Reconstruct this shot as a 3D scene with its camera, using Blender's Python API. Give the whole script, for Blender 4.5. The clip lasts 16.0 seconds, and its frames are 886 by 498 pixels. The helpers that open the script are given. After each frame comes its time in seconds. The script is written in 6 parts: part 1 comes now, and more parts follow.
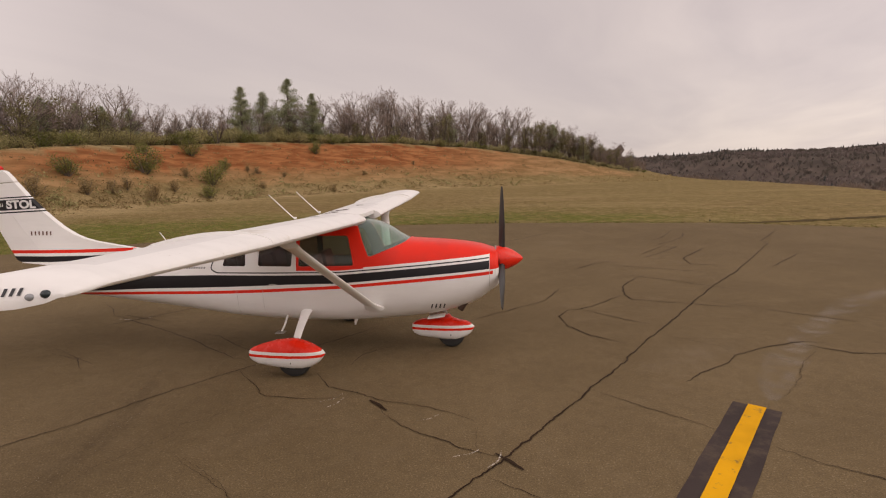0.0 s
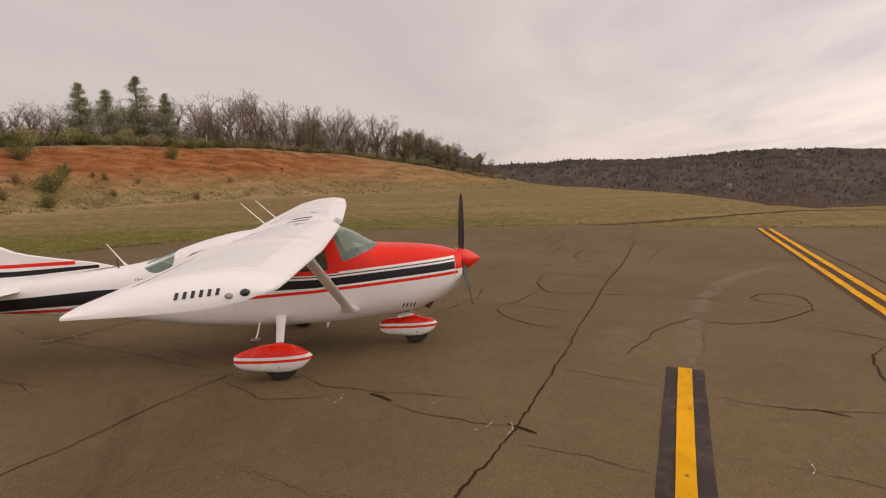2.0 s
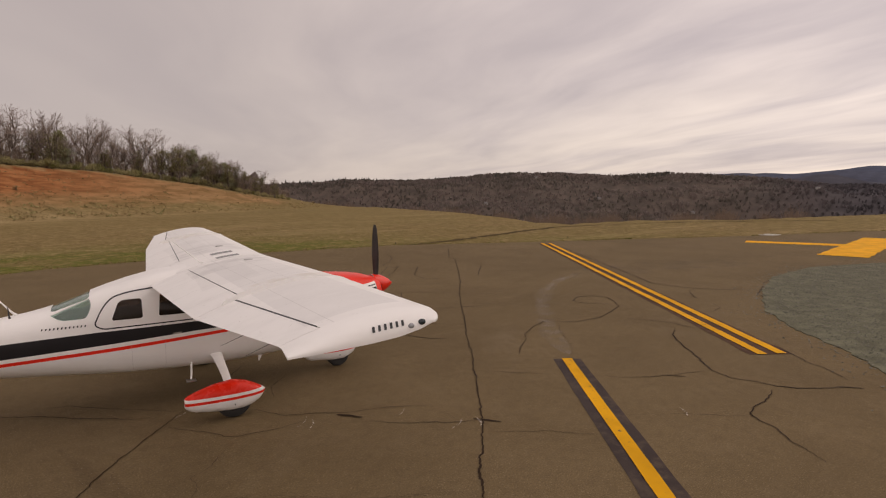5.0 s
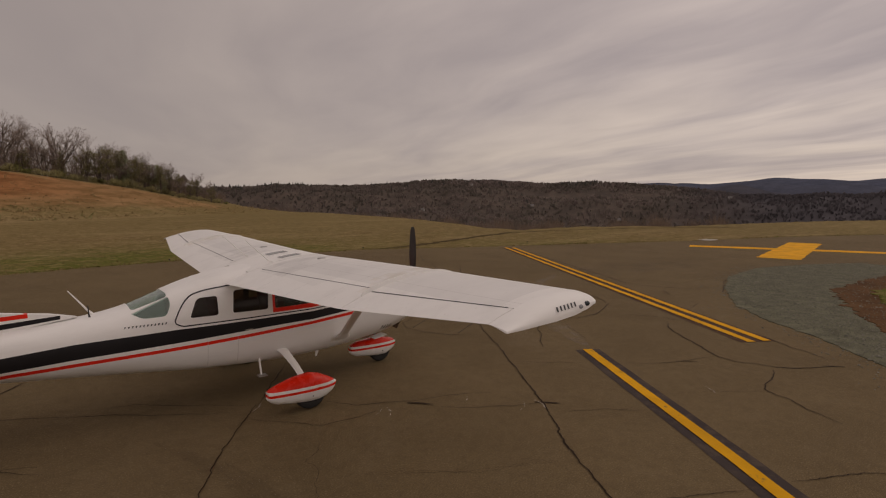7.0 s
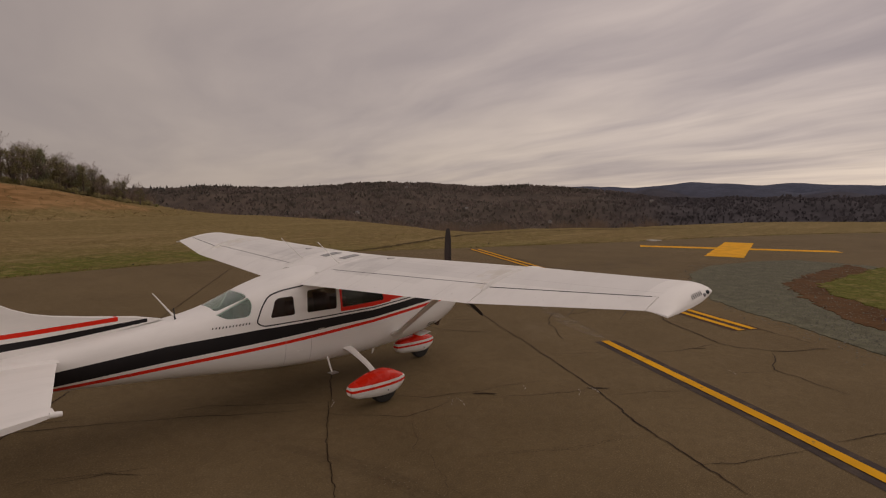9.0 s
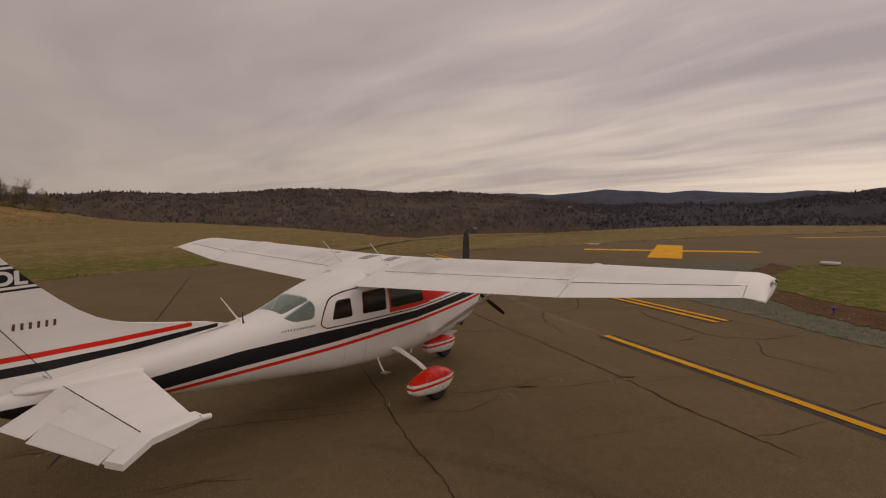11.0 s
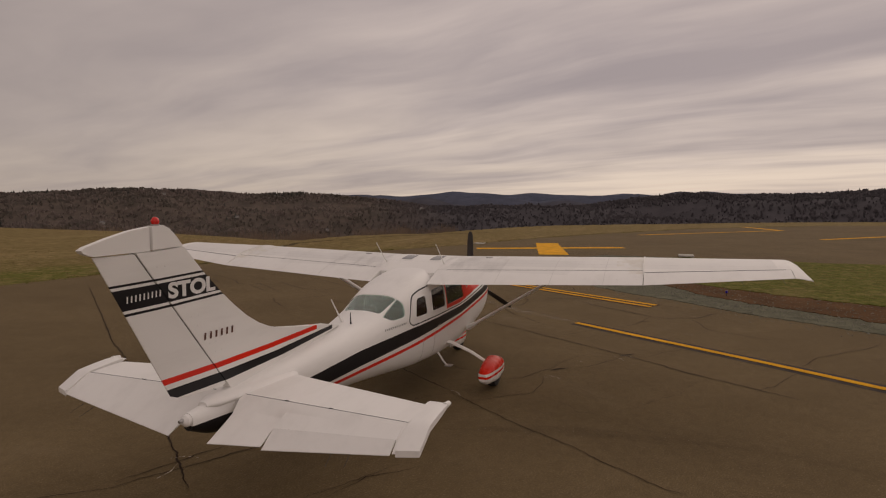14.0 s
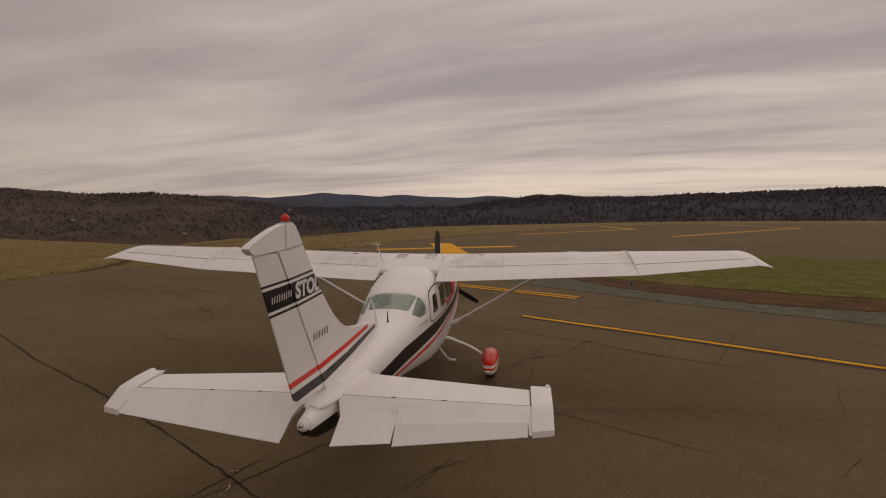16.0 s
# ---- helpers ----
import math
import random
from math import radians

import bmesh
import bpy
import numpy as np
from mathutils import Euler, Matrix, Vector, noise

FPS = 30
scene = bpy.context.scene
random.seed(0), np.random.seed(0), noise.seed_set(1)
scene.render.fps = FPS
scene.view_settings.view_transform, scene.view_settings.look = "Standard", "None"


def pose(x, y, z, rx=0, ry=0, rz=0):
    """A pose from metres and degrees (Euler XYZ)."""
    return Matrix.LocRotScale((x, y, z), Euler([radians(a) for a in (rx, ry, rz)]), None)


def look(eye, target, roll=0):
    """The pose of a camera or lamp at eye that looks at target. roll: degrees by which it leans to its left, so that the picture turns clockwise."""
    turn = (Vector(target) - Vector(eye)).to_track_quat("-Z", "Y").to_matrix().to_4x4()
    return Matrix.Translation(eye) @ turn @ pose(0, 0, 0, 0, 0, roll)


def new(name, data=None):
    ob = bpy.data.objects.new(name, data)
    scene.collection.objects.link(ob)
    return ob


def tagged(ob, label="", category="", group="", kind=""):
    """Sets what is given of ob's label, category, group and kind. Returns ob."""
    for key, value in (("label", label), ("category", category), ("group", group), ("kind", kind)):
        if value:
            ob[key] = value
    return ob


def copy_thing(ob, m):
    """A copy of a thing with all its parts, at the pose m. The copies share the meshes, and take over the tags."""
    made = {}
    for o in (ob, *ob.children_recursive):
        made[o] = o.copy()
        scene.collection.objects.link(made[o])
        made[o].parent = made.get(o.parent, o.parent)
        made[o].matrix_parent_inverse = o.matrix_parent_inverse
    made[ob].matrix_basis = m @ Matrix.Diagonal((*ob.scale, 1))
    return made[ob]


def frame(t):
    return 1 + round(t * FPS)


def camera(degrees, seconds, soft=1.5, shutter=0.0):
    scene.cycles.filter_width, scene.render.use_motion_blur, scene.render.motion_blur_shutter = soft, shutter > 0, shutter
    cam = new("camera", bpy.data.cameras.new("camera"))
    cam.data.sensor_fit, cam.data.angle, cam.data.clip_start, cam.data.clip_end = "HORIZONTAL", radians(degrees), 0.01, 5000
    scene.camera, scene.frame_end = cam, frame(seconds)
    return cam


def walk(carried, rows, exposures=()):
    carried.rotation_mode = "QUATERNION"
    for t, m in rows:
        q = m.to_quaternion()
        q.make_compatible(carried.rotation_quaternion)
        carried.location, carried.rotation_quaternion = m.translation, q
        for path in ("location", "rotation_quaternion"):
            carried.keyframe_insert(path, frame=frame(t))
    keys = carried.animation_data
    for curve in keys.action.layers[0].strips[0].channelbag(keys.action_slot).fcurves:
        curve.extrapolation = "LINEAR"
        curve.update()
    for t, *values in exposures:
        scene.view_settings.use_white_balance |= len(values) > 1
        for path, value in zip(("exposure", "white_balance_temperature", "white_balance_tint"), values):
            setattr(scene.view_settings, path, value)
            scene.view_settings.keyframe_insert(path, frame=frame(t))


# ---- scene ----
# Camera
cam = camera(78.37, 16.0, soft=1.15)
PATH = [
    (0, (2.616, -7.540, 2.514), (2.407, -5.571, 2.227), -0.98),
    (0.5, (2.253, -7.747, 2.518), (2.140, -5.771, 2.234), -0.89),
    (1, (1.901, -7.923, 2.523), (1.895, -5.942, 2.243), -0.84),
    (1.5, (1.539, -8.071, 2.538), (1.666, -6.094, 2.261), -0.75),
    (2, (1.173, -8.179, 2.572), (1.457, -6.218, 2.302), -0.73),
    (2.5, (0.819, -8.264, 2.681), (1.279, -6.335, 2.419), -0.49),
    (3, (0.460, -8.304, 2.772), (1.086, -6.420, 2.526), -0.40),
    (3.5, (0.099, -8.352, 2.793), (0.872, -6.522, 2.561), -0.41),
    (4, (-0.287, -8.429, 2.840), (0.602, -6.651, 2.617), -0.60),
    (6.5, (-2.475, -8.037, 2.801), (-1.294, -6.435, 2.609), 0.08),
    (7, (-2.902, -7.890, 2.800), (-1.668, -6.327, 2.612), 0.08),
    (7.5, (-3.336, -7.709, 2.791), (-2.047, -6.191, 2.604), 0.14),
    (8, (-3.760, -7.498, 2.789), (-2.425, -6.021, 2.608), 0.11),
    (8.5, (-4.211, -7.291, 2.792), (-2.836, -5.851, 2.615), 0.15),
    (9, (-4.585, -7.047, 2.803), (-3.171, -5.643, 2.625), 0.20),
    (11.5, (-6.371, -5.602, 2.736), (-4.726, -4.473, 2.586), 0.04),
    (12, (-6.773, -5.266, 2.764), (-5.081, -4.210, 2.612), 0.03),
    (12.5, (-7.093, -4.860, 2.770), (-5.360, -3.873, 2.616), 0.19),
    (13, (-7.387, -4.450, 2.757), (-5.614, -3.537, 2.605), 0.14),
    (13.5, (-7.674, -4.038, 2.746), (-5.860, -3.208, 2.597), 0.06),
    (14, (-7.957, -3.552, 2.749), (-6.100, -2.824, 2.602), 0.05),
    (14.5, (-8.182, -3.103, 2.726), (-6.289, -2.472, 2.582), -0.01),
    (15, (-8.408, -2.653, 2.732), (-6.483, -2.130, 2.589), -0.05),
    (15.5, (-8.579, -2.176, 2.718), (-6.626, -1.769, 2.578), -0.08),
    (16, (-8.690, -1.670, 2.710), (-6.714, -1.399, 2.569), -0.03),
]
walk(cam, [(t, look(eye, target, roll)) for t, eye, target, roll in PATH],
     exposures=[(0.0, 0.35, 7250, 15), (4.2, 0.35, 7250, 15), (6.3, -0.56, 7500, 15), (9.2, -0.55, 7550, 15), (11.5, -0.51, 7650, 15), (13.5, -0.54, 7650, 15), (16.0, -0.64, 7600, 15)])

# ---- light ----
SUN_EL, SUN_AZ = radians(36), radians(100)
world = bpy.data.worlds.new("world")
scene.world = world
world.use_nodes = True


def math_node(nt, op, *values, clamp=False):
    n = nt.nodes.new("ShaderNodeMath")
    n.operation, n.use_clamp = op, clamp
    for i, v in enumerate(values):
        if isinstance(v, (int, float)):
            n.inputs[i].default_value = v
        else:
            nt.links.new(v, n.inputs[i])
    return n.outputs[0]


class Ex:
    """A number in a node tree, with plain arithmetic."""

    def __init__(self, nt, sock):
        self.nt, self.s = nt, sock

    def _op(self, op, *v, clamp=False):
        return Ex(self.nt, math_node(self.nt, op, self.s, *[x.s if isinstance(x, Ex) else x for x in v], clamp=clamp))

    def __add__(self, o):
        return self._op("ADD", o)

    def __sub__(self, o):
        return self._op("SUBTRACT", o)

    def __mul__(self, o):
        return self._op("MULTIPLY", o)

    def __truediv__(self, o):
        return self._op("DIVIDE", o)

    def gt(self, o):
        return self._op("GREATER_THAN", o)

    def lt(self, o):
        return self._op("LESS_THAN", o)

    def max(self, o):
        return self._op("MAXIMUM", o)

    def min(self, o):
        return self._op("MINIMUM", o)

    def abs(self):
        return self._op("ABSOLUTE")

    def power(self, o):
        return self._op("POWER", o)

    def clamp(self):
        return self._op("ADD", 0.0, clamp=True)


def noise_node(nt, vec, scale, detail=4.0, rough=0.55, distortion=0.0):
    n = nt.nodes.new("ShaderNodeTexNoise")
    n.inputs["Scale"].default_value, n.inputs["Detail"].default_value = scale, detail
    n.inputs["Roughness"].default_value, n.inputs["Distortion"].default_value = rough, distortion
    if vec is not None:
        nt.links.new(vec, n.inputs["Vector"])
    return Ex(nt, n.outputs["Fac"])


def ramp(nt, fac, lo, hi):
    """0 at lo, 1 at hi, smooth between."""
    n = nt.nodes.new("ShaderNodeMapRange")
    n.interpolation_type = "SMOOTHSTEP"
    nt.links.new(fac.s, n.inputs["Value"])
    n.inputs["From Min"].default_value, n.inputs["From Max"].default_value = lo, hi
    return Ex(nt, n.outputs["Result"])


def mix(nt, fac, a, b):
    n = nt.nodes.new("ShaderNodeMix")
    n.data_type = "RGBA"
    for sock, v in ((n.inputs["Factor"], fac), (n.inputs["A"], a), (n.inputs["B"], b)):
        if isinstance(v, Ex):
            nt.links.new(v.s, sock)
        elif isinstance(v, (int, float)):
            sock.default_value = v
        elif isinstance(v, tuple):
            sock.default_value = (*v, 1)
        else:
            nt.links.new(v, sock)
    return n.outputs["Result"]


def combine(nt, x, y, z):
    n = nt.nodes.new("ShaderNodeCombineXYZ")
    for i, v in enumerate((x, y, z)):
        if isinstance(v, Ex):
            nt.links.new(v.s, n.inputs[i])
        else:
            n.inputs[i].default_value = v
    return n.outputs[0]


def split(nt, vec):
    n = nt.nodes.new("ShaderNodeSeparateXYZ")
    nt.links.new(vec, n.inputs[0])
    return [Ex(nt, n.outputs[i]) for i in range(3)]


# An overcast sky: the clear sky behind, long bands of thin cloud in front of it
nt = world.node_tree
sky = nt.nodes.new("ShaderNodeTexSky")
sky.sky_type, sky.sun_disc = "NISHITA", False
sky.sun_elevation, sky.sun_rotation = SUN_EL, SUN_AZ
tc = nt.nodes.new("ShaderNodeTexCoord")
dx, dy, dz = split(nt, tc.outputs["Generated"])
up = dz.max(0.0) + 0.075
bend = noise_node(nt, combine(nt, dx / up * 0.35, dy / up * 0.35, 0.3), 1.0, 2.0)
u, v = dx / up - dy / up * 0.27 + bend * 1.3, dy / up + dx / up * 0.27
broad = noise_node(nt, combine(nt, u * 0.40, v * 0.13, 1.7), 1.0, 3.0, 0.5, 0.25)
bands = noise_node(nt, combine(nt, u * 0.95, v * 0.28, 4.2), 1.0, 4.0, 0.5, 0.2)
wisps = noise_node(nt, combine(nt, u * 2.6, v * 0.9, 9.1), 1.0, 5.0, 0.55, 0.2)
cover = ramp(nt, broad * 0.50 + bands * 0.32 + wisps * 0.18, 0.29, 0.70)
toward = (dx * (math.sin(SUN_AZ) * math.cos(SUN_EL)) + dy * (math.cos(SUN_AZ) * math.cos(SUN_EL)) + dz * math.sin(SUN_EL)).max(0.0)
cover = (cover - 0.5) * (toward * 1.05 + 0.14).min(1.1) + 0.5
cloud = mix(nt, cover, (3.45, 3.22, 3.62), (8.1, 7.45, 7.4))
low = (dz.max(0.0) * -5.5)._op("EXPONENT")
glow = ramp(nt, broad * 0.5 + bands * 0.5, 0.36, 0.62) * low * (toward * 1.3 + 0.22).min(1.0)
cloud = mix(nt, glow * 0.48, cloud, (8.7, 7.9, 6.7))
back = (dx * math.sin(radians(230)) + dy * math.cos(radians(230)) + dz * 0.3).max(0.0)
veil = toward.power(1.5) * 0.64 + back * 0.75 + 0.80
brighter = nt.nodes.new("ShaderNodeVectorMath")
brighter.operation = "SCALE"
nt.links.new(cloud, brighter.inputs[0])
nt.links.new(veil.s, brighter.inputs["Scale"])
sheet = mix(nt, 0.94, sky.outputs["Color"], brighter.outputs[0])
bg = nt.nodes["Background"]
nt.links.new(sheet, bg.inputs["Color"])
bg.inputs["Strength"].default_value = 0.1

sun = new("sun", bpy.data.lights.new("sun", "SUN"))
sun.data.energy, sun.data.angle, sun.data.color = 0.6, radians(50), (1.0, 0.95, 0.88)
sun.matrix_world = look((0, 0, 0), (-math.sin(SUN_AZ) * math.cos(SUN_EL), -math.cos(SUN_AZ) * math.cos(SUN_EL), -math.sin(SUN_EL)))

# ---- materials ----


def material(name, rough=0.6, metal=0.0, spec=0.5):
    m = bpy.data.materials.new(name)
    m.use_nodes = True
    b = m.node_tree.nodes["Principled BSDF"]
    b.inputs["Roughness"].default_value, b.inputs["Metallic"].default_value = rough, metal
    b.inputs["Specular IOR Level"].default_value = spec
    return m, m.node_tree, b


def coords(nt, space="Object"):
    if space == "World":
        return nt.nodes.new("ShaderNodeNewGeometry").outputs["Position"]
    return nt.nodes.new("ShaderNodeTexCoord").outputs[space]


def bump(nt, b, height, strength=0.3, distance=0.01):
    n = nt.nodes.new("ShaderNodeBump")
    n.inputs["Strength"].default_value, n.inputs["Distance"].default_value = strength, distance
    nt.links.new(height.s, n.inputs["Height"])
    nt.links.new(n.outputs[0], b.inputs["Normal"])


def tint(c, k):
    return tuple(min(1.0, v * k) for v in c)


def plain(name, color, rough=0.5, metal=0.0, grain=40.0, amount=0.25, stain=2.0, relief=0.15, space="Object", spec=0.5, per_object=0.0):
    """A surface with fine grain, broad stains and a little relief."""
    m, nt, b = material(name, rough, metal, spec)
    p = coords(nt, space)
    g, s = noise_node(nt, p, grain, 5), noise_node(nt, p, stain, 4)
    c = mix(nt, ramp(nt, g * 0.5 + s * 0.5, 0.3, 0.7), tint(color, 1 - amount), tint(color, 1 + amount))
    if per_object:
        r = Ex(nt, nt.nodes.new("ShaderNodeObjectInfo").outputs["Random"])
        c = mix(nt, r * per_object, c, tint(color, 0.45))
    nt.links.new(c, b.inputs["Base Color"])
    nt.links.new((g * 0.25 + (rough - 0.12)).s, b.inputs["Roughness"])
    if relief:
        bump(nt, b, g, relief, 0.01)
    return m


RED, BLACK, WHITE = (0.80, 0.026, 0.010), (0.014, 0.013, 0.015), (0.81, 0.80, 0.78)


def paint(name, pattern, rough=0.34):
    """Aircraft enamel: pattern(x, y, z, nt) gives lists of (mask, colour) laid over white."""
    m, nt, b = material(name, rough, spec=0.26)
    p = coords(nt)
    x, y, z = split(nt, p)
    dirt = ramp(nt, noise_node(nt, combine(nt, x * 0.6, y * 2.0, z * 3.0), 2.2, 6, 0.65), 0.42, 0.78)
    c = mix(nt, dirt * 0.35, WHITE, (0.64, 0.63, 0.61))
    fade = noise_node(nt, p, 3.0, 5)
    for mask, color in pattern(x, y, z, nt):
        shade = mix(nt, ramp(nt, fade, 0.35, 0.7), color, tuple(v * 0.88 + 0.005 for v in color))
        c = mix(nt, mask, c, shade)
    nt.links.new(c, b.inputs["Base Color"])
    speck = noise_node(nt, p, 9.0, 6)
    nt.links.new((speck * 0.22 + (rough - 0.1)).s, b.inputs["Roughness"])
    bump(nt, b, noise_node(nt, p, 5.0, 3), 0.05, 0.01)
    return m


def between(v, lo, hi):
    return v.gt(lo) * v.lt(hi)


def curve(x, table):
    """A bent line through (x, value) places, as a number in the node tree."""
    slopes = [(c[1] - a[1]) / (c[0] - a[0]) for a, c in zip(table, table[1:])]
    out = (x - table[0][0]) * slopes[0] + table[0][1]
    for k in range(1, len(slopes)):
        out = out + (x - table[k][0]).max(0.0) * (slopes[k] - slopes[k - 1])
    return out


def fuselage_pattern(x, y, z, nt):
    # cheat lines: a broad black band with a thin line above and a red one below
    top = z - curve(x, [(-4.6, 0.92), (-3.46, 1.019), (-2.44, 1.117), (-1.36, 1.162), (-0.24, 1.172), (0.46, 1.180), (1.5, 1.266), (2.5, 1.355)])
    low = z - curve(x, [(-4.6, 0.75), (-3.5, 0.854), (-2.45, 0.935), (-1.46, 0.985), (-0.24, 1.046), (0.46, 1.064), (1.5, 1.158), (2.5, 1.247)])
    under = z - curve(x, [(-4.6, 0.75), (-3.5, 0.828), (-2.45, 0.888), (-1.46, 0.933), (-0.68, 0.972), (0.46, 1.034), (1.5, 1.125), (2.5, 1.215)])
    black = low.gt(0.0) * top.lt(0.0) * x.lt(2.47)
    thin = between(top, 0.027, 0.042) * x.gt(-1.2) * x.lt(2.47)
    red_low = between(under, -0.043, 0.0) * x.lt(2.52)
    nose = (top.gt(0.077) * x.gt(0.74)).max(x.gt(2.475) * low.gt(-0.01))
    door = between(z, 1.235, 2.0) * between(x, -0.13, 0.80) * top.gt(0.06)
    nose = nose.max(door) * z.lt(1.825)
    tail = (z.lt(1.0) * x.lt(-4.22) * z.gt(0.5))
    return [(black, BLACK), (thin, BLACK), (red_low, RED), (nose, RED), (tail, BLACK)]


def fin_pattern(x, y, z, nt):
    s = z - (x + 5.0) * 0.045
    band = between(s, 2.005, 2.165)
    lines = between(s, 2.187, 2.205).max(between(s, 1.962, 1.982))
    r = z - curve(x, [(-4.9, 1.374), (-4.34, 1.380), (-3.68, 1.389), (-2.9, 1.415)])
    hi = z - curve(x, [(-4.9, 1.305), (-4.31, 1.307), (-3.55, 1.320), (-2.66, 1.372)])
    lo = z - curve(x, [(-4.8, 1.217), (-4.23, 1.219), (-3.41, 1.256), (-2.57, 1.331)])
    return [(band, BLACK), (lines, BLACK), (between(r, -0.025, 0.025) * x.lt(-2.83), RED), (lo.gt(0.0) * hi.lt(0.0) * x.lt(-2.52), BLACK)]


def pant_pattern(x, y, z, nt):
    top = z.gt(0.335)
    stripe = between(z, 0.262, 0.296)
    return [(top, RED), (stripe, RED)]


PAINT_BODY = paint("paint_body", fuselage_pattern)
PAINT_FIN = paint("paint_fin", fin_pattern)
PAINT_PANT = paint("paint_wheel_fairing", pant_pattern, 0.26)


def wing_pattern(x, y, z, nt):
    a = y.abs()
    p = coords(nt)
    seams = between(a, 1.452, 1.459).max(between(a, 2.215, 2.222)).max(between(a, 2.915, 2.922))
    seams = (seams * x.lt(0.62)).max(between(x, 0.285, 0.292) * a.lt(3.3)).max(between(x, 0.02, 0.026))
    wash = ramp(nt, noise_node(nt, p, 3.5, 6, 0.65), 0.42, 0.62) * between(a, 3.05, 3.42) * x.gt(-0.3)
    root = ramp(nt, noise_node(nt, combine(nt, x * 1.2, y * 3.0, 0.0), 1.5, 5, 0.6), 0.40, 0.66) * between(a, 0.45, 1.45) * between(x, -0.35, 0.62)
    skin = between(x, -0.12, 0.56) * between(a, 0.6, 5.0) * (noise_node(nt, p, 1.4, 3) * 0.9 + 0.35)
    bare = between(a - x * 0.35, 0.62, 2.55) * between(x + a * 0.05, -0.26, 0.30)
    bare = bare * (noise_node(nt, combine(nt, x * 3.0, y * 0.8, 0.0), 1.6, 5, 0.6) * 0.9 + 0.25)
    specks = ramp(nt, noise_node(nt, p, 26.0, 4, 0.6), 0.66, 0.74)
    return [(skin * 0.4, (0.60, 0.595, 0.59)), (bare * 0.18, (0.46, 0.455, 0.45)), (wash * 0.45, (0.60, 0.55, 0.44)), (root * 0.45, (0.50, 0.49, 0.48)), (specks * 0.45, (0.50, 0.47, 0.42)), (seams * 0.30, (0.34, 0.33, 0.32))]


PAINT_WING = paint("paint_wing", wing_pattern, 0.46)
PAINT_WHITE = paint("paint_white", lambda *a: [], 0.46)
PAINT_RED = plain("paint_red", RED, 0.3, amount=0.12, relief=0.03)
BLACK_TRIM = plain("black_trim", (0.02, 0.02, 0.023), 0.5, amount=0.2, relief=0.03)
RUBBER = plain("rubber", (0.022, 0.021, 0.02), 0.85, grain=60, amount=0.35)
STEEL = plain("bare_metal", (0.42, 0.41, 0.40), 0.38, metal=0.9, grain=70, amount=0.2, relief=0.04)
RUST = plain("burnt_exhaust_metal", (0.10, 0.06, 0.04), 0.7, metal=0.5, grain=50, amount=0.5)
BLADE = plain("dark_propeller_paint", (0.025, 0.023, 0.022), 0.42, grain=30, amount=0.4, relief=0.03)
SEAT = plain("red_upholstery", (0.16, 0.03, 0.025), 0.85, grain=120, amount=0.3)
CABIN = plain("brown_cabin_lining", (0.13, 0.10, 0.085), 0.8, amount=0.25)
JOINT = plain("grey_panel_joint", (0.50, 0.49, 0.47), 0.6, amount=0.1, relief=0.0)
LETTER = plain("black_lettering", (0.02, 0.02, 0.025), 0.45, relief=0.0)
LETTER_W = plain("white_lettering", (0.74, 0.73, 0.72), 0.45, amount=0.1, relief=0.0)
LETTER_B = plain("worn_brown_lettering", (0.10, 0.035, 0.02), 0.6, amount=0.4, relief=0.0)
LAMP_RED = plain("red_lamp_glass", (0.7, 0.02, 0.015), 0.15, amount=0.1, relief=0.0)
LAMP_DARK = plain("dark_lamp_glass", (0.02, 0.03, 0.035), 0.08, amount=0.1, relief=0.0)
LAMP_CLEAR = plain("grey_lamp_lens", (0.3, 0.31, 0.32), 0.2, amount=0.2, relief=0.0)
SKYLIGHT = plain("tinted_skylight", (0.20, 0.205, 0.205), 0.18, amount=0.15, relief=0.0)

m, nt, b = material("window_glass", 0.03)
b.inputs["Base Color"].default_value = (0.60, 0.77, 0.69, 1)
b.inputs["Transmission Weight"].default_value, b.inputs["IOR"].default_value = 0.92, 1.42
b.inputs["Specular IOR Level"].default_value = 0.6
GLASS = m
m, nt, b = material("side_window_glass", 0.04)
b.inputs["Base Color"].default_value = (0.30, 0.24, 0.20, 1)
b.inputs["Transmission Weight"].default_value, b.inputs["IOR"].default_value = 0.97, 1.25
b.inputs["Specular IOR Level"].default_value = 0.4
GLASS_DARK = m
m, nt, b = material("door_window_glass", 0.04)
b.inputs["Base Color"].default_value = (0.42, 0.44, 0.38, 1)
b.inputs["Transmission Weight"].default_value, b.inputs["IOR"].default_value = 0.96, 1.3
b.inputs["Specular IOR Level"].default_value = 0.4
GLASS_DOOR = m


# Pavement: sun-worn brown asphalt with patches, tyre dust and fine stones
m, nt, b = material("asphalt", 0.95, spec=0.08)
p = coords(nt, "World")
stones = noise_node(nt, p, 130.0, 3, 0.7)
speck = noise_node(nt, p, 24.0, 4, 0.7)
patches = noise_node(nt, p, 0.55, 5, 0.6)
broad = noise_node(nt, p, 0.12, 4, 0.55)
c = mix(nt, ramp(nt, broad * 0.5 + patches * 0.5, 0.34, 0.66), (0.123, 0.087, 0.044), (0.163, 0.117, 0.061))
c = mix(nt, ramp(nt, stones, 0.52, 0.64) * 0.5, c, (0.34, 0.27, 0.18))
c = mix(nt, ramp(nt, noise_node(nt, p, 65.0, 3, 0.75), 0.50, 0.64) * 0.6, c, (0.055, 0.040, 0.026))
c = mix(nt, ramp(nt, speck, 0.6, 0.78) * 0.35, c, (0.045, 0.037, 0.03))
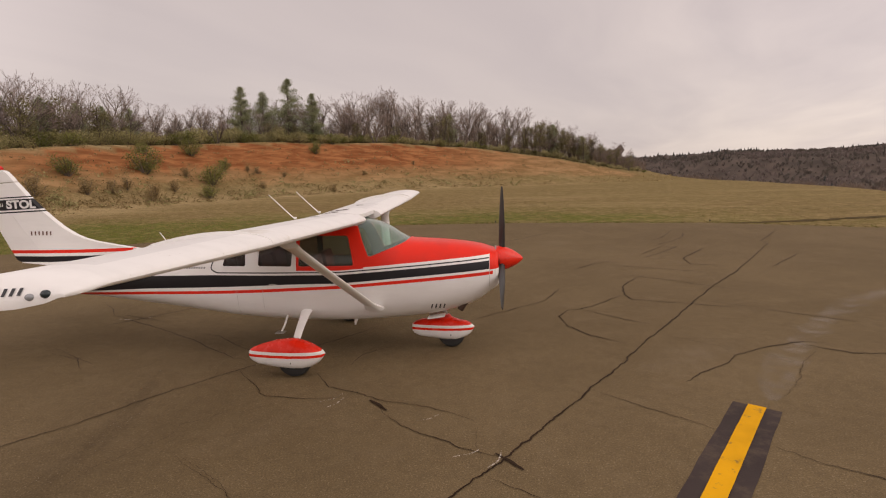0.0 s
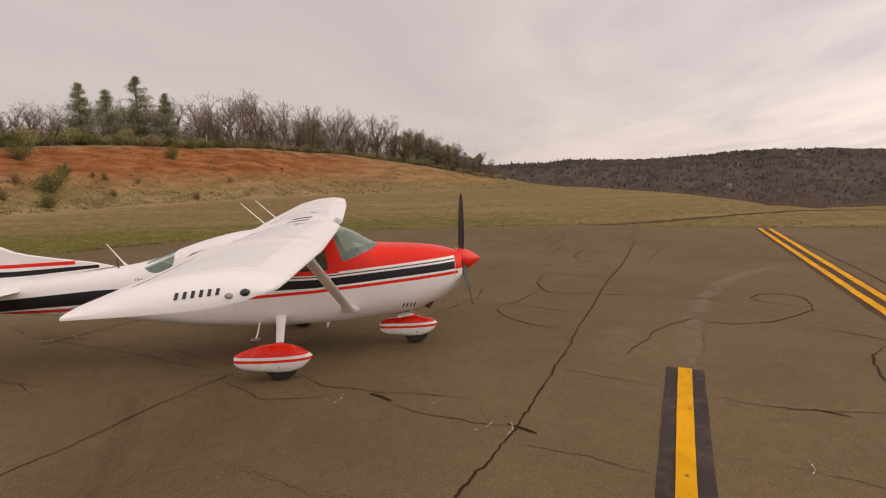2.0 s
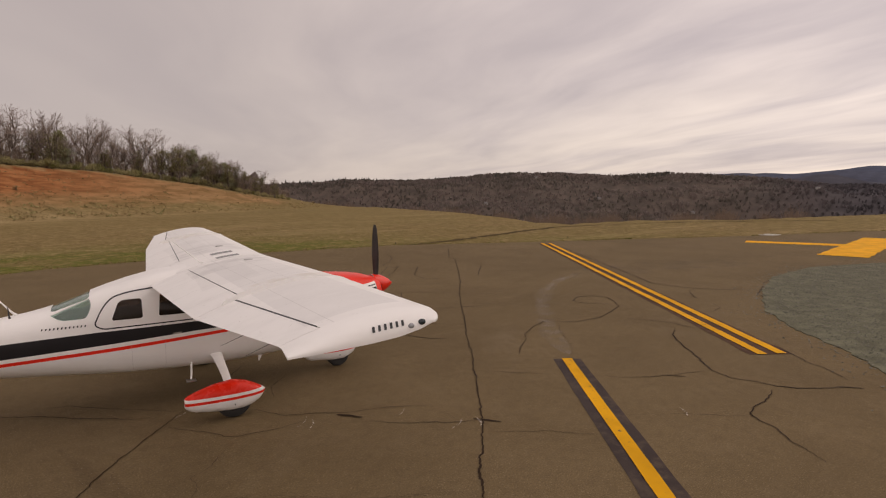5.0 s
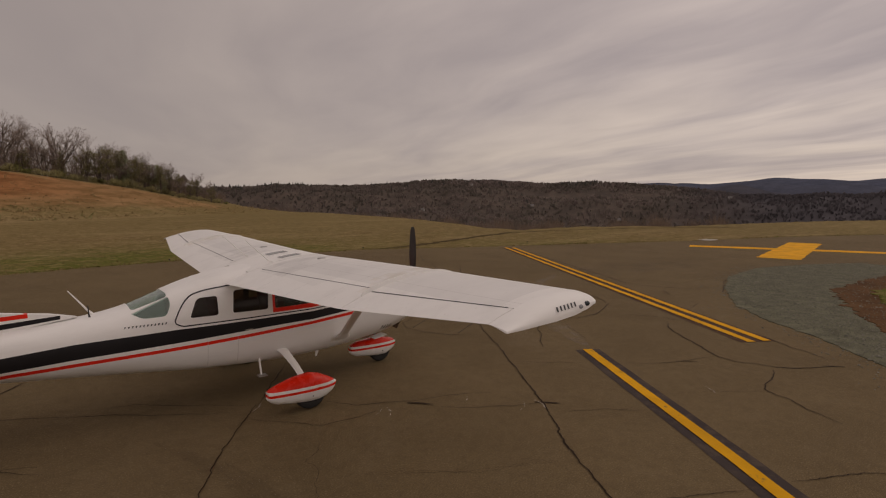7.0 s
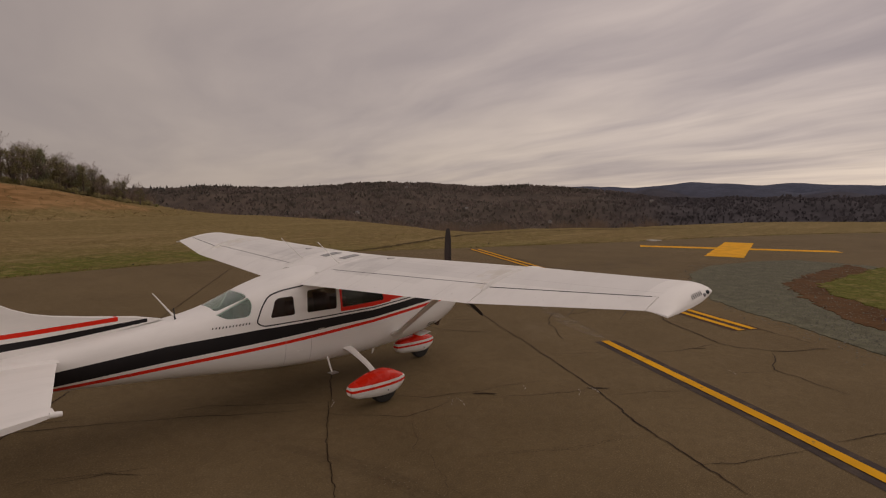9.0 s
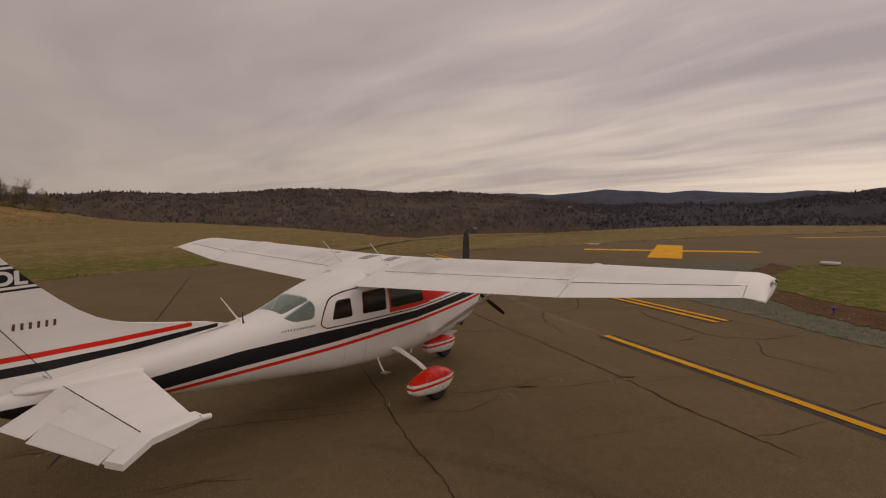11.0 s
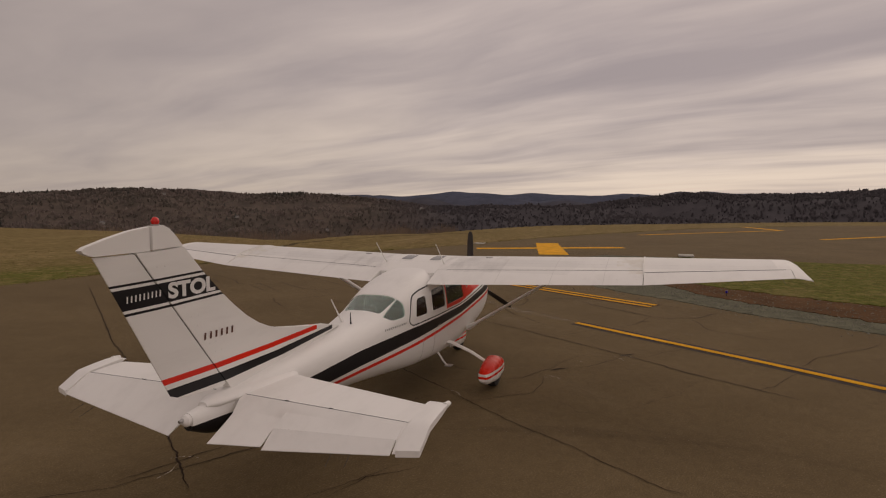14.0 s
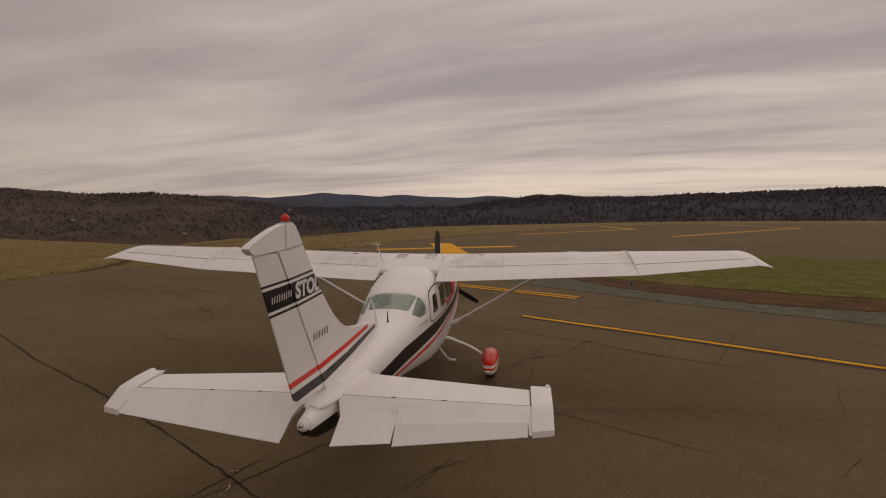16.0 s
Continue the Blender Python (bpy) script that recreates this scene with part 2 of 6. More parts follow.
c = mix(nt, ramp(nt, noise_node(nt, p, 48.0, 2, 0.5), 0.60, 0.68) * 0.26, c, (0.40, 0.32, 0.22))
c = mix(nt, ramp(nt, noise_node(nt, p, 7.0, 6, 0.7), 0.42, 0.66) * 0.22, c, (0.072, 0.052, 0.030))
c = mix(nt, ramp(nt, noise_node(nt, p, 2.1, 6, 0.7), 0.50, 0.68) * 0.25, c, (0.185, 0.138, 0.082))
dust = ramp(nt, noise_node(nt, p, 0.3, 6, 0.65, 0.6), 0.58, 0.78)
c = mix(nt, dust * 0.3, c, (0.21, 0.165, 0.115))
nt.links.new(c, b.inputs["Base Color"])
bump(nt, b, stones * 0.7 + speck * 0.3, 0.35, 0.006)
ASPHALT = m


def worn(name, color, under, wear=(0.45, 0.62), scale=6.0, rough=0.8):
    """Paint on asphalt, worn through in places."""
    m, nt, b = material(name, rough, spec=0.12)
    p = coords(nt, "World")
    w = ramp(nt, noise_node(nt, p, scale, 8, 0.7), *wear)
    f = noise_node(nt, p, 1.3, 4)
    c = mix(nt, ramp(nt, f, 0.3, 0.7), tint(color, 0.86), tint(color, 1.1))
    nt.links.new(mix(nt, w, c, under), b.inputs["Base Color"])
    bump(nt, b, noise_node(nt, p, 80, 3), 0.4, 0.006)
    return m


def faded(name, color, cover=(0.5, 0.75), scale=3.0):
    """A faint mark that lets the pavement show through."""
    m, nt, b = material(name, 0.9, spec=0.2)
    p = coords(nt, "World")
    b.inputs["Base Color"].default_value = (*color, 1)
    edge = Ex(nt, nt.nodes.new("ShaderNodeUVMap").outputs[0])
    ux, uy, uz = split(nt, edge.s)
    side = (uy * (uy * -1.0 + 1.0) * 4.0).clamp()
    w = ramp(nt, noise_node(nt, p, scale, 8, 0.7), *cover)
    nt.links.new((w * side).s, b.inputs["Alpha"])
    return m


YELLOW = worn("yellow_marking_paint", (0.70, 0.345, 0.008), (0.16, 0.115, 0.05), (0.57, 0.7), 7.0)
YELLOW_FAR = worn("weathered_yellow_marking_paint", (0.76, 0.365, 0.006), (0.40, 0.22, 0.04), (0.60, 0.82), 2.0)
BORDER = worn("black_marking_border", (0.050, 0.037, 0.034), (0.082, 0.060, 0.046), (0.45, 0.65), 3.0)
RED_BORDER = worn("red_brown_marking_border", (0.070, 0.034, 0.020), (0.095, 0.056, 0.034), (0.45, 0.65), 3.0)
TAR = worn("crack_sealer_tar", (0.030, 0.017, 0.009), (0.055, 0.035, 0.020), (0.5, 0.7), 9.0)
CHALK = faded("chalk_scrape", (0.60, 0.53, 0.45), (0.42, 0.62), 25.0)
SCUFF = faded("ground_off_paint", (0.36, 0.31, 0.26), (0.36, 0.95), 2.6)
DUSTY = faded("pale_dusty_patch", (0.25, 0.21, 0.17), (0.40, 1.15), 1.2)
TYRE_MARK = faded("tyre_mark", (0.045, 0.034, 0.026), (0.15, 2.2), 4.0)

# Ground: dry grass with green, red cut soil, woods and hills with painted haze
m, nt, b = material("grass_and_soil", 0.95, spec=0.04)
p = coords(nt, "World")
px, py, pz = split(nt, p)
fine = noise_node(nt, p, 6.0, 6, 0.7)
blot = noise_node(nt, p, 0.35, 6, 0.65)
wide = noise_node(nt, p, 0.06, 5, 0.6)
streak = noise_node(nt, combine(nt, px * 0.07 - py * 0.02, py * 0.22, 0.0), 1.0, 5, 0.6)
green = ramp(nt, blot * 0.35 + wide * 0.25 + streak * 0.40, 0.33, 0.55)
dry = mix(nt, ramp(nt, fine, 0.3, 0.7), (0.152, 0.102, 0.044), (0.252, 0.178, 0.084))
lush = mix(nt, ramp(nt, fine, 0.3, 0.7), (0.070, 0.078, 0.014), (0.152, 0.150, 0.034))


def attribute(name):
    n = nt.nodes.new("ShaderNodeAttribute")
    n.attribute_name = name
    return Ex(nt, n.outputs["Fac"])


near, soil, wood, far, straw = attribute("verge"), attribute("soil"), attribute("wood"), attribute("far"), attribute("straw")
dry = mix(nt, ramp(nt, noise_node(nt, p, 0.9, 7, 0.75), 0.46, 0.66) * 0.38, dry, (0.125, 0.088, 0.040))
dry = mix(nt, ramp(nt, noise_node(nt, combine(nt, px * 0.05, py * 0.3, 2.0), 1.0, 6, 0.65), 0.50, 0.66) * 0.5, dry, (0.33, 0.245, 0.125))
c = mix(nt, (green * near).clamp(), dry, lush)
c = mix(nt, (straw * ramp(nt, fine * 0.5 + blot * 0.5, 0.35, 0.6)).clamp(), c, (0.40, 0.30, 0.165))
meadow = (near * -1.0 + 1.7).clamp()
c = mix(nt, ramp(nt, noise_node(nt, p, 1.5, 7, 0.75), 0.47, 0.62) * meadow * 0.6, c, (0.33, 0.240, 0.118))
c = mix(nt, ramp(nt, noise_node(nt, combine(nt, px * 0.8 + 7.0, py * 1.4, 0.5), 1.0, 8, 0.78), 0.52, 0.64) * 0.5, c, (0.085, 0.064, 0.026))
soil_n = noise_node(nt, combine(nt, px * 0.25, py * 0.25, pz * 1.6), 1.0, 7, 0.65, 0.4)
red = mix(nt, ramp(nt, soil_n, 0.34, 0.68), (0.165, 0.050, 0.017), (0.345, 0.150, 0.062))
tan = mix(nt, ramp(nt, soil_n, 0.34, 0.68), (0.205, 0.115, 0.048), (0.33, 0.205, 0.10))
red = mix(nt, ramp(nt, soil + soil_n * 0.5, 0.75, 1.25), tan, red)
c = mix(nt, (ramp(nt, soil * 1.1 + soil_n * 0.9 + fine * 0.3, 0.76, 1.15)).clamp(), c, red)
scrub = ramp(nt, noise_node(nt, p, 0.8, 6, 0.7), 0.55, 0.7) * soil.gt(0.02)
c = mix(nt, scrub * 0.45, c, (0.085, 0.07, 0.03))
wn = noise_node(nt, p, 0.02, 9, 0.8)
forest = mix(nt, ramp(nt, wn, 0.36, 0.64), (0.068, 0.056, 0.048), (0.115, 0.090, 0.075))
# haze over the eastern woods is mixed into their ground colour
east_haze = ramp(nt, (px - py * 1.75) * 0.001, -0.1, 0.5)
forest = mix(nt, east_haze * 0.85, forest, mix(nt, ramp(nt, wn, 0.35, 0.65), (0.047, 0.045, 0.053), (0.068, 0.064, 0.075)))
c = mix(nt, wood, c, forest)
# blue haze of distance put into the colour of the far hills
hazy_ridge = mix(nt, ramp(nt, noise_node(nt, p, 0.016, 9, 0.8), 0.40, 0.60), (0.058, 0.066, 0.096), (0.080, 0.090, 0.130))
c = mix(nt, far, c, hazy_ridge)
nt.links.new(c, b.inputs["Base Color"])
bump(nt, b, fine + blot, 0.6, 0.05)
GROUND = m

GRAVEL = plain("blue_grey_gravel", (0.138, 0.135, 0.094), 0.95, grain=55, amount=0.40, stain=2.5, relief=0.45, space="World", spec=0.05)
DIRT = plain("brown_verge_dirt", (0.108, 0.056, 0.026), 0.95, grain=25, amount=0.45, stain=1.0, relief=0.8, space="World", spec=0.05)


def island_mat(name, a, bcol, rough=0.85, translucent=0.0):
    """Colour that differs from clump to clump."""
    m, nt, b = material(name, rough, spec=0.2)
    r = Ex(nt, nt.nodes.new("ShaderNodeNewGeometry").outputs["Random Per Island"])
    o = Ex(nt, nt.nodes.new("ShaderNodeObjectInfo").outputs["Random"])
    c = mix(nt, (r * 0.75 + o * 0.25).clamp(), a, bcol)
    nt.links.new(c, b.inputs["Base Color"])
    if translucent:
        # thin leaves pass light through
        t, mx = nt.nodes.new("ShaderNodeBsdfTranslucent"), nt.nodes.new("ShaderNodeMixShader")
        nt.links.new(c, t.inputs["Color"])
        mx.inputs[0].default_value = translucent
        nt.links.new(b.outputs[0], mx.inputs[1])
        nt.links.new(t.outputs[0], mx.inputs[2])
        nt.links.new(mx.outputs[0], nt.nodes["Material Output"].inputs["Surface"])
    return m


STONES = island_mat("loose_stones", (0.10, 0.10, 0.08), (0.27, 0.26, 0.21))
BLADES_DRY = island_mat("dry_grass_blades", (0.19, 0.14, 0.062), (0.30, 0.22, 0.11), translucent=0.3)
BLADES_GREEN = island_mat("green_grass_blades", (0.09, 0.10, 0.018), (0.18, 0.175, 0.05), translucent=0.3)
BARK = island_mat("grey_brown_bark", (0.11, 0.085, 0.07), (0.19, 0.155, 0.13))
TWIGS = island_mat("bare_twigs", (0.19, 0.15, 0.13), (0.31, 0.245, 0.215))
NEEDLES = island_mat("pine_needles", (0.19, 0.205, 0.115), (0.35, 0.36, 0.215), translucent=0.35)
OAK_LEAVES = island_mat("evergreen_oak_leaves", (0.12, 0.108, 0.050), (0.245, 0.212, 0.108), translucent=0.35)
SHRUB = island_mat("shrub_leaves", (0.125, 0.135, 0.040), (0.27, 0.26, 0.09), translucent=0.35)
BRUSH = island_mat("brush_leaves", (0.25, 0.23, 0.10), (0.42, 0.37, 0.185), translucent=0.35)
SCRUB = island_mat("dry_scrub", (0.22, 0.16, 0.075), (0.42, 0.31, 0.16), translucent=0.35)
THICKET = island_mat("thicket_stems", (0.12, 0.09, 0.07), (0.23, 0.17, 0.13))
m, nt, b = material("far_tree_crowns", 0.9, spec=0.1)
p = coords(nt, "World")
stand = noise_node(nt, p, 0.011, 7, 0.75)
each = Ex(nt, nt.nodes.new("ShaderNodeNewGeometry").outputs["Random Per Island"])
c = mix(nt, each, (0.205, 0.166, 0.150), (0.245, 0.199, 0.179))
c = mix(nt, ramp(nt, stand, 0.47, 0.58) * 0.7, c, (0.118, 0.114, 0.096))
c = mix(nt, ramp(nt, noise_node(nt, p, 0.011, 5, 0.7), 0.54, 0.70) * 0.6, c, (0.178, 0.140, 0.112))
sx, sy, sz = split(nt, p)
# the same bluish haze, painted into the eastern crowns
east_haze = ramp(nt, (sx - sy * 1.75) * 0.001, -0.1, 0.5)
c = mix(nt, east_haze * 0.85, c, mix(nt, each, (0.085, 0.080, 0.092), (0.112, 0.104, 0.119)))
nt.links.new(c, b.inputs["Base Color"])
# translucency added so the flat twig fans take light evenly
even_light, both = nt.nodes.new("ShaderNodeBsdfTranslucent"), nt.nodes.new("ShaderNodeMixShader")
nt.links.new(c, even_light.inputs["Color"])
both.inputs[0].default_value = 0.5
nt.links.new(b.outputs[0], both.inputs[1])
nt.links.new(even_light.outputs[0], both.inputs[2])
nt.links.new(both.outputs[0], nt.nodes["Material Output"].inputs["Surface"])
WOODS = m
CONIFERS = island_mat("far_conifers", (0.070, 0.071, 0.066), (0.105, 0.102, 0.093), translucent=0.4)
WALL_FAR = plain("pale_house_wall", (0.30, 0.28, 0.26), 0.8, grain=2, amount=0.15, relief=0.0)
ROOF_FAR = plain("grey_house_roof", (0.16, 0.15, 0.15), 0.8, grain=2, amount=0.2, relief=0.0)
BLUE_LENS = plain("blue_marker_lens", (0.02, 0.02, 0.42), 0.3, amount=0.1, relief=0.0)

# ---- helpers for meshes ----


def mesh_object(name, verts, faces, mat, parent=None, label="", smooth=False, uvs=None):
    me = bpy.data.meshes.new(name)
    me.from_pydata([tuple(v) for v in verts], [], faces)
    me.materials.append(mat)
    if smooth:
        me.shade_smooth()
    if uvs is not None:
        layer = me.uv_layers.new(name="UVMap")
        for loop in me.loops:
            layer.data[loop.index].uv = uvs[loop.vertex_index]
    ob = new(name, me)
    ob.parent = parent
    return tagged(ob, label)


def part(name, bm, mat, parent, label="", sharp=35.0):
    """Links a bmesh as one mesh object under a thing or a part."""
    bmesh.ops.recalc_face_normals(bm, faces=bm.faces[:])
    for f in bm.faces:
        f.smooth = True
    for e in bm.edges:
        e.smooth = len(e.link_faces) == 2 and e.calc_face_angle(0.0) < radians(sharp)
    me = bpy.data.meshes.new(name)
    bm.to_mesh(me)
    bm.free()
    me.materials.append(mat)
    ob = new(name, me)
    ob.parent = parent
    return tagged(ob, label)


def box(x0, x1, y0, y1, z0, z1, bevel=0.0):
    bm = bmesh.new()
    bmesh.ops.create_cube(bm, size=1)
    for v in bm.verts:
        v.co = ((x0 + x1) / 2 + v.co.x * (x1 - x0), (y0 + y1) / 2 + v.co.y * (y1 - y0), (z0 + z1) / 2 + v.co.z * (z1 - z0))
    if bevel:
        bmesh.ops.bevel(bm, geom=bm.edges[:], offset=bevel, segments=2, affect="EDGES", profile=0.6)
    return bm


def tube(points, radii, n=10, bm=None, squash=1.0):
    """A round bar along points, its ends closed."""
    bm = bm or bmesh.new()
    pts = [Vector(p) for p in points]
    rings = []
    for i, p in enumerate(pts):
        d = (pts[min(i + 1, len(pts) - 1)] - pts[max(i - 1, 0)]).normalized()
        a = d.cross(Vector((0, 0, 1)) if abs(d.z) < 0.9 else Vector((1, 0, 0))).normalized()
        c = d.cross(a)
        rings.append([bm.verts.new(p + (a * math.cos(k * 2 * math.pi / n) + c * math.sin(k * 2 * math.pi / n) * squash) * radii[i]) for k in range(n)])
    for r0, r1 in zip(rings, rings[1:]):
        for k in range(n):
            bm.faces.new((r0[k], r0[(k + 1) % n], r1[(k + 1) % n], r1[k]))
    bm.faces.new(rings[0][::-1])
    bm.faces.new(rings[-1])
    return bm


def loft(rings, close=True, bm=None):
    """Skin through rings of equally many points."""
    bm = bm or bmesh.new()
    rows = [[bm.verts.new(p) for p in r] for r in rings]
    n = len(rows[0])
    for r0, r1 in zip(rows, rows[1:]):
        for k in range(n):
            bm.faces.new((r0[k], r0[(k + 1) % n], r1[(k + 1) % n], r1[k]))
    if close:
        bm.faces.new(rows[0][::-1])
        bm.faces.new(rows[-1])
    return bm


def prism(outline, lo, hi, axis):
    """A flat outline pulled along an axis: 'y' takes (x, z) pairs, 'z' takes (x, y) pairs."""
    bm = bmesh.new()
    at = (lambda p, t: (p[0], t, p[1])) if axis == "y" else (lambda p, t: (p[0], p[1], t))
    a, c = [bm.verts.new(at(p, lo)) for p in outline], [bm.verts.new(at(p, hi)) for p in outline]
    n = len(outline)
    for k in range(n):
        bm.faces.new((a[k], a[(k + 1) % n], c[(k + 1) % n], c[k]))
    bm.faces.new(a[::-1])
    bm.faces.new(c)
    bmesh.ops.recalc_face_normals(bm, faces=bm.faces[:])
    return bm


def rounded(points, radius, steps=5):
    """A polygon with its corners rounded."""
    out, n = [], len(points)
    for i in range(n):
        p, a, c = Vector(points[i]), Vector(points[i - 1]), Vector(points[(i + 1) % n])
        r = min(radius, (a - p).length * 0.45, (c - p).length * 0.45)
        s, e = p + (a - p).normalized() * r, p + (c - p).normalized() * r
        for k in range(steps + 1):
            t = k / steps
            out.append(tuple(s * (1 - t) ** 2 + p * 2 * t * (1 - t) + e * t * t))
    return out


def lerp(x, table):
    return float(np.interp(x, [a for a, _ in table], [c for _, c in table]))


# ---- ground ----
FOOT = [(-70, 38), (-44, 42), (-38, 46), (-27, 56), (-16, 66), (-5, 79), (7, 88), (15, 102), (18, 110)]
CREST_R = [(-70, 52), (-44, 60), (-38, 66), (-27, 77), (-18, 85), (-10, 95), (-1.6, 105), (7, 110), (15, 118), (18, 124)]
CREST_Z = [(-70, 4.6), (-44, 4.9), (-39, 5.5), (-34, 6.0), (-26, 6.55), (-18.7, 7.2), (-10, 7.5), (-1.6, 6.6), (7, 4.3), (15, 1.3), (18, 0.45), (22, 0.0)]
EDGE = [(14, 150), (18, 119), (23.6, 103), (33, 70), (40, 49), (44, 46), (51, 53), (61, 57), (70, 73), (77, 88), (88, 100), (99, 125), (120, 175), (150, 240)]
NEAR_EL = [(5, 0.9), (15.5, 1.0), (20, 0.95), (25, 1.15), (30, 1.35), (34, 1.5), (38.6, 1.78), (43, 1.68), (47, 1.55), (50, 1.4), (54, 1.48), (58, 1.22), (62, 0.8), (67, 0.3), (75, 0.15), (82, 0.2), (86, 0.65), (88.7, 1.0),
           (91, 1.25), (94, 1.5), (97, 1.3), (101, 1.35), (105, 1.5), (120, 1.6), (150, 1.5)]
FAR_EL = [(10, 0.2), (30, 0.5), (42, 0.9), (50, 1.15), (56, 1.32), (60, 1.42), (62.5, 1.58), (65.4, 1.7), (67.5, 1.82), (69.7, 2.02), (72, 1.86), (74, 1.84), (78, 1.76), (82, 1.64), (88, 1.6), (94, 1.5), (110, 1.4)]
HUB = Vector((1.0, -7.0, 0.0))


def ground_at(az, r):
    """Height, and the shares of verge, cut soil, wood and far haze tint, at a bearing and distance from the apron."""
    wob = noise.noise((math.sin(radians(az)) * r * 0.06, math.cos(radians(az)) * r * 0.06, 2.0))
    rf, rc, zc = lerp(az, FOOT), lerp(az, CREST_R), lerp(az, CREST_Z)
    soil, wood, far, straw = 0.0, 0.0, 0.0, 0.0
    if az < 22:
        s = min(1.0, max(0.0, (r - rf + wob * 3) / (rc - rf)))
        z = zc * (s * 0.55 + s * s * (3 - 2 * s) * 0.45) + (0.35 * wob * s if s < 1 else 0.2 * wob)
        red = lerp(az, [(-60, 0.55), (-46, 0.6), (-40, 0.9), (-10, 1.0), (-2, 0.8), (4, 0.6), (12, 0.4), (18, 0.1)])
        soil = red * max(0.0, min(1.0, (s - 0.10) * 2.4)) * (1.0 if s < 0.985 else 0.15)
        if az < -24 and s < 0.5:
            soil *= 0.75
        straw = max(0.0, 1 - abs((r - rf) / (rc - rf) + 0.05) / 0.38) * lerp(az, [(-60, 0.9), (-20, 0.85), (-8, 0.6), (2, 0.3), (10, 0.15), (18, 0.05)])
        straw = max(straw, max(0.0, 1 - abs((r - rf) / (rc - rf) + 0.02) / 0.10) * lerp(az, [(-12, 0.0), (-6, 0.75), (8, 0.6), (14, 0.0)]))
        if az < -33 and 0.9 < s < 1.0:
            straw, soil = 0.8, 0.1
        if r > rc:
            z += min(3.0, (r - rc) * 0.02)
    else:
        z = 0.0
    re = lerp(az, EDGE)
    if az > 12 and r > re:
        zn, zf = 2.7 + 1600 * math.tan(radians(lerp(az, NEAR_EL))), 2.7 + 4000 * math.tan(radians(lerp(az, FAR_EL)))
        el_n, el_f = lerp(az, NEAR_EL), lerp(az, FAR_EL)
        z1, z2 = (2.7 + d * math.tan(radians(el_n + (el_f - el_n) * k + w * noise.noise((az * f, d, 1.0)))) for d, k, w, f in ((2300, 0.30, 0.16, 0.16), (3050, 0.62, 0.16, 0.11)))
        hills = np.interp(r, [re, re + 25, re + 160, 650, 1100, 1600, 1760, 2060, 2300, 2450, 2750, 3050, 3250, 3600, 4000, 4600],
                          [0, -3, -30, -75, -40, zn, zn - 30, zn - 60, z1, z1 - 25, z1 - 60, z2, z2 - 30, z2 - 60, zf, zf - 120])
        hills += (noise.noise((math.sin(radians(az)) * r * 0.004, math.cos(radians(az)) * r * 0.004, 5.0)) * 36 +
                  noise.noise((az * 0.35, r * 0.002, 8.0)) * 14) * min(1.0, max(0.0, (r - 400) / 600)) * (0.25 if 1450 < r < 1750 else 0.6 if r > 3400 else 1.0)
        z = z * max(0.0, 1 - (r - re) / 60) + float(hills)
        wood = min(1.0, max(0.0, (r - re - 40) / 120))
        # share of the painted haze, rising with distance
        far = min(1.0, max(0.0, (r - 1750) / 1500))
    elif az <= 12 and r > 160:
        wood = min(1.0, (r - 160) / 60)
    verge = (1.15 - min(1.0, max(0.0, (r - 27 - 6 * wob) / 11)) * 0.98) * lerp(az, [(15, 1.0), (32, 0.72)])
    return z - 0.045 + (0.05 * wob if r > 45 else 0), max(verge, 0.17 if az < 0 else min(0.25, 0.17 + az * 0.01)), soil, wood, far, straw


def build_ground():
    azs = [-70 + 0.75 * i for i in range(int(220 / 0.75) + 1)] + [152 + 6 * i for i in range(23)]
    rs = [0.5, 12, 24] + [30 + 2.5 * i for i in range(45)] + [145 * 1.042 ** i for i in range(86)]
    verts, verge, soil, wood, far, straw = [], [], [], [], [], []
    for r in rs:
        for az in azs:
            a = az
            if az > 150:
                a = 150 if az < 230 else -70
            z, g, s, w, f, st = ground_at(a, r)
            if az > 150:
                k = min(1.0, abs(az - 220) / 70)
                z = z * k + (1 - k) * min(30.0, max(0.0, r - 150) * 0.03) - 0.045 * (1 - k)
            verts.append((HUB.x + r * math.sin(radians(az)), HUB.y + r * math.cos(radians(az)), z))
            verge.append(g), soil.append(s), wood.append(w), far.append(f), straw.append(st)
    n = len(azs)
    faces = [(i * n + (k + 1) % n, i * n + k, (i + 1) * n + k, (i + 1) * n + (k + 1) % n) for i in range(len(rs) - 1) for k in range(n)]
    faces.append(tuple(range(n - 1, -1, -1))[::-1])
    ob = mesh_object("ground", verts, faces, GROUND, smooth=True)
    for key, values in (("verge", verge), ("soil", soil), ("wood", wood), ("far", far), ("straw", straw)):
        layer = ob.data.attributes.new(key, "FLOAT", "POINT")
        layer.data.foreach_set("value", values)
    return tagged(ob, "dry winter grass, red cut bank and wooded hills, haze-tinted far off, around the apron", "ground", kind="structure")


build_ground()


def spot(az, r):
    z = ground_at(az, r)[0]
    return Vector((HUB.x + r * math.sin(radians(az)), HUB.y + r * math.cos(radians(az)), z))


def bearing(x, y):
    return math.degrees(math.atan2(x - HUB.x, y - HUB.y)), math.hypot(x - HUB.x, y - HUB.y)


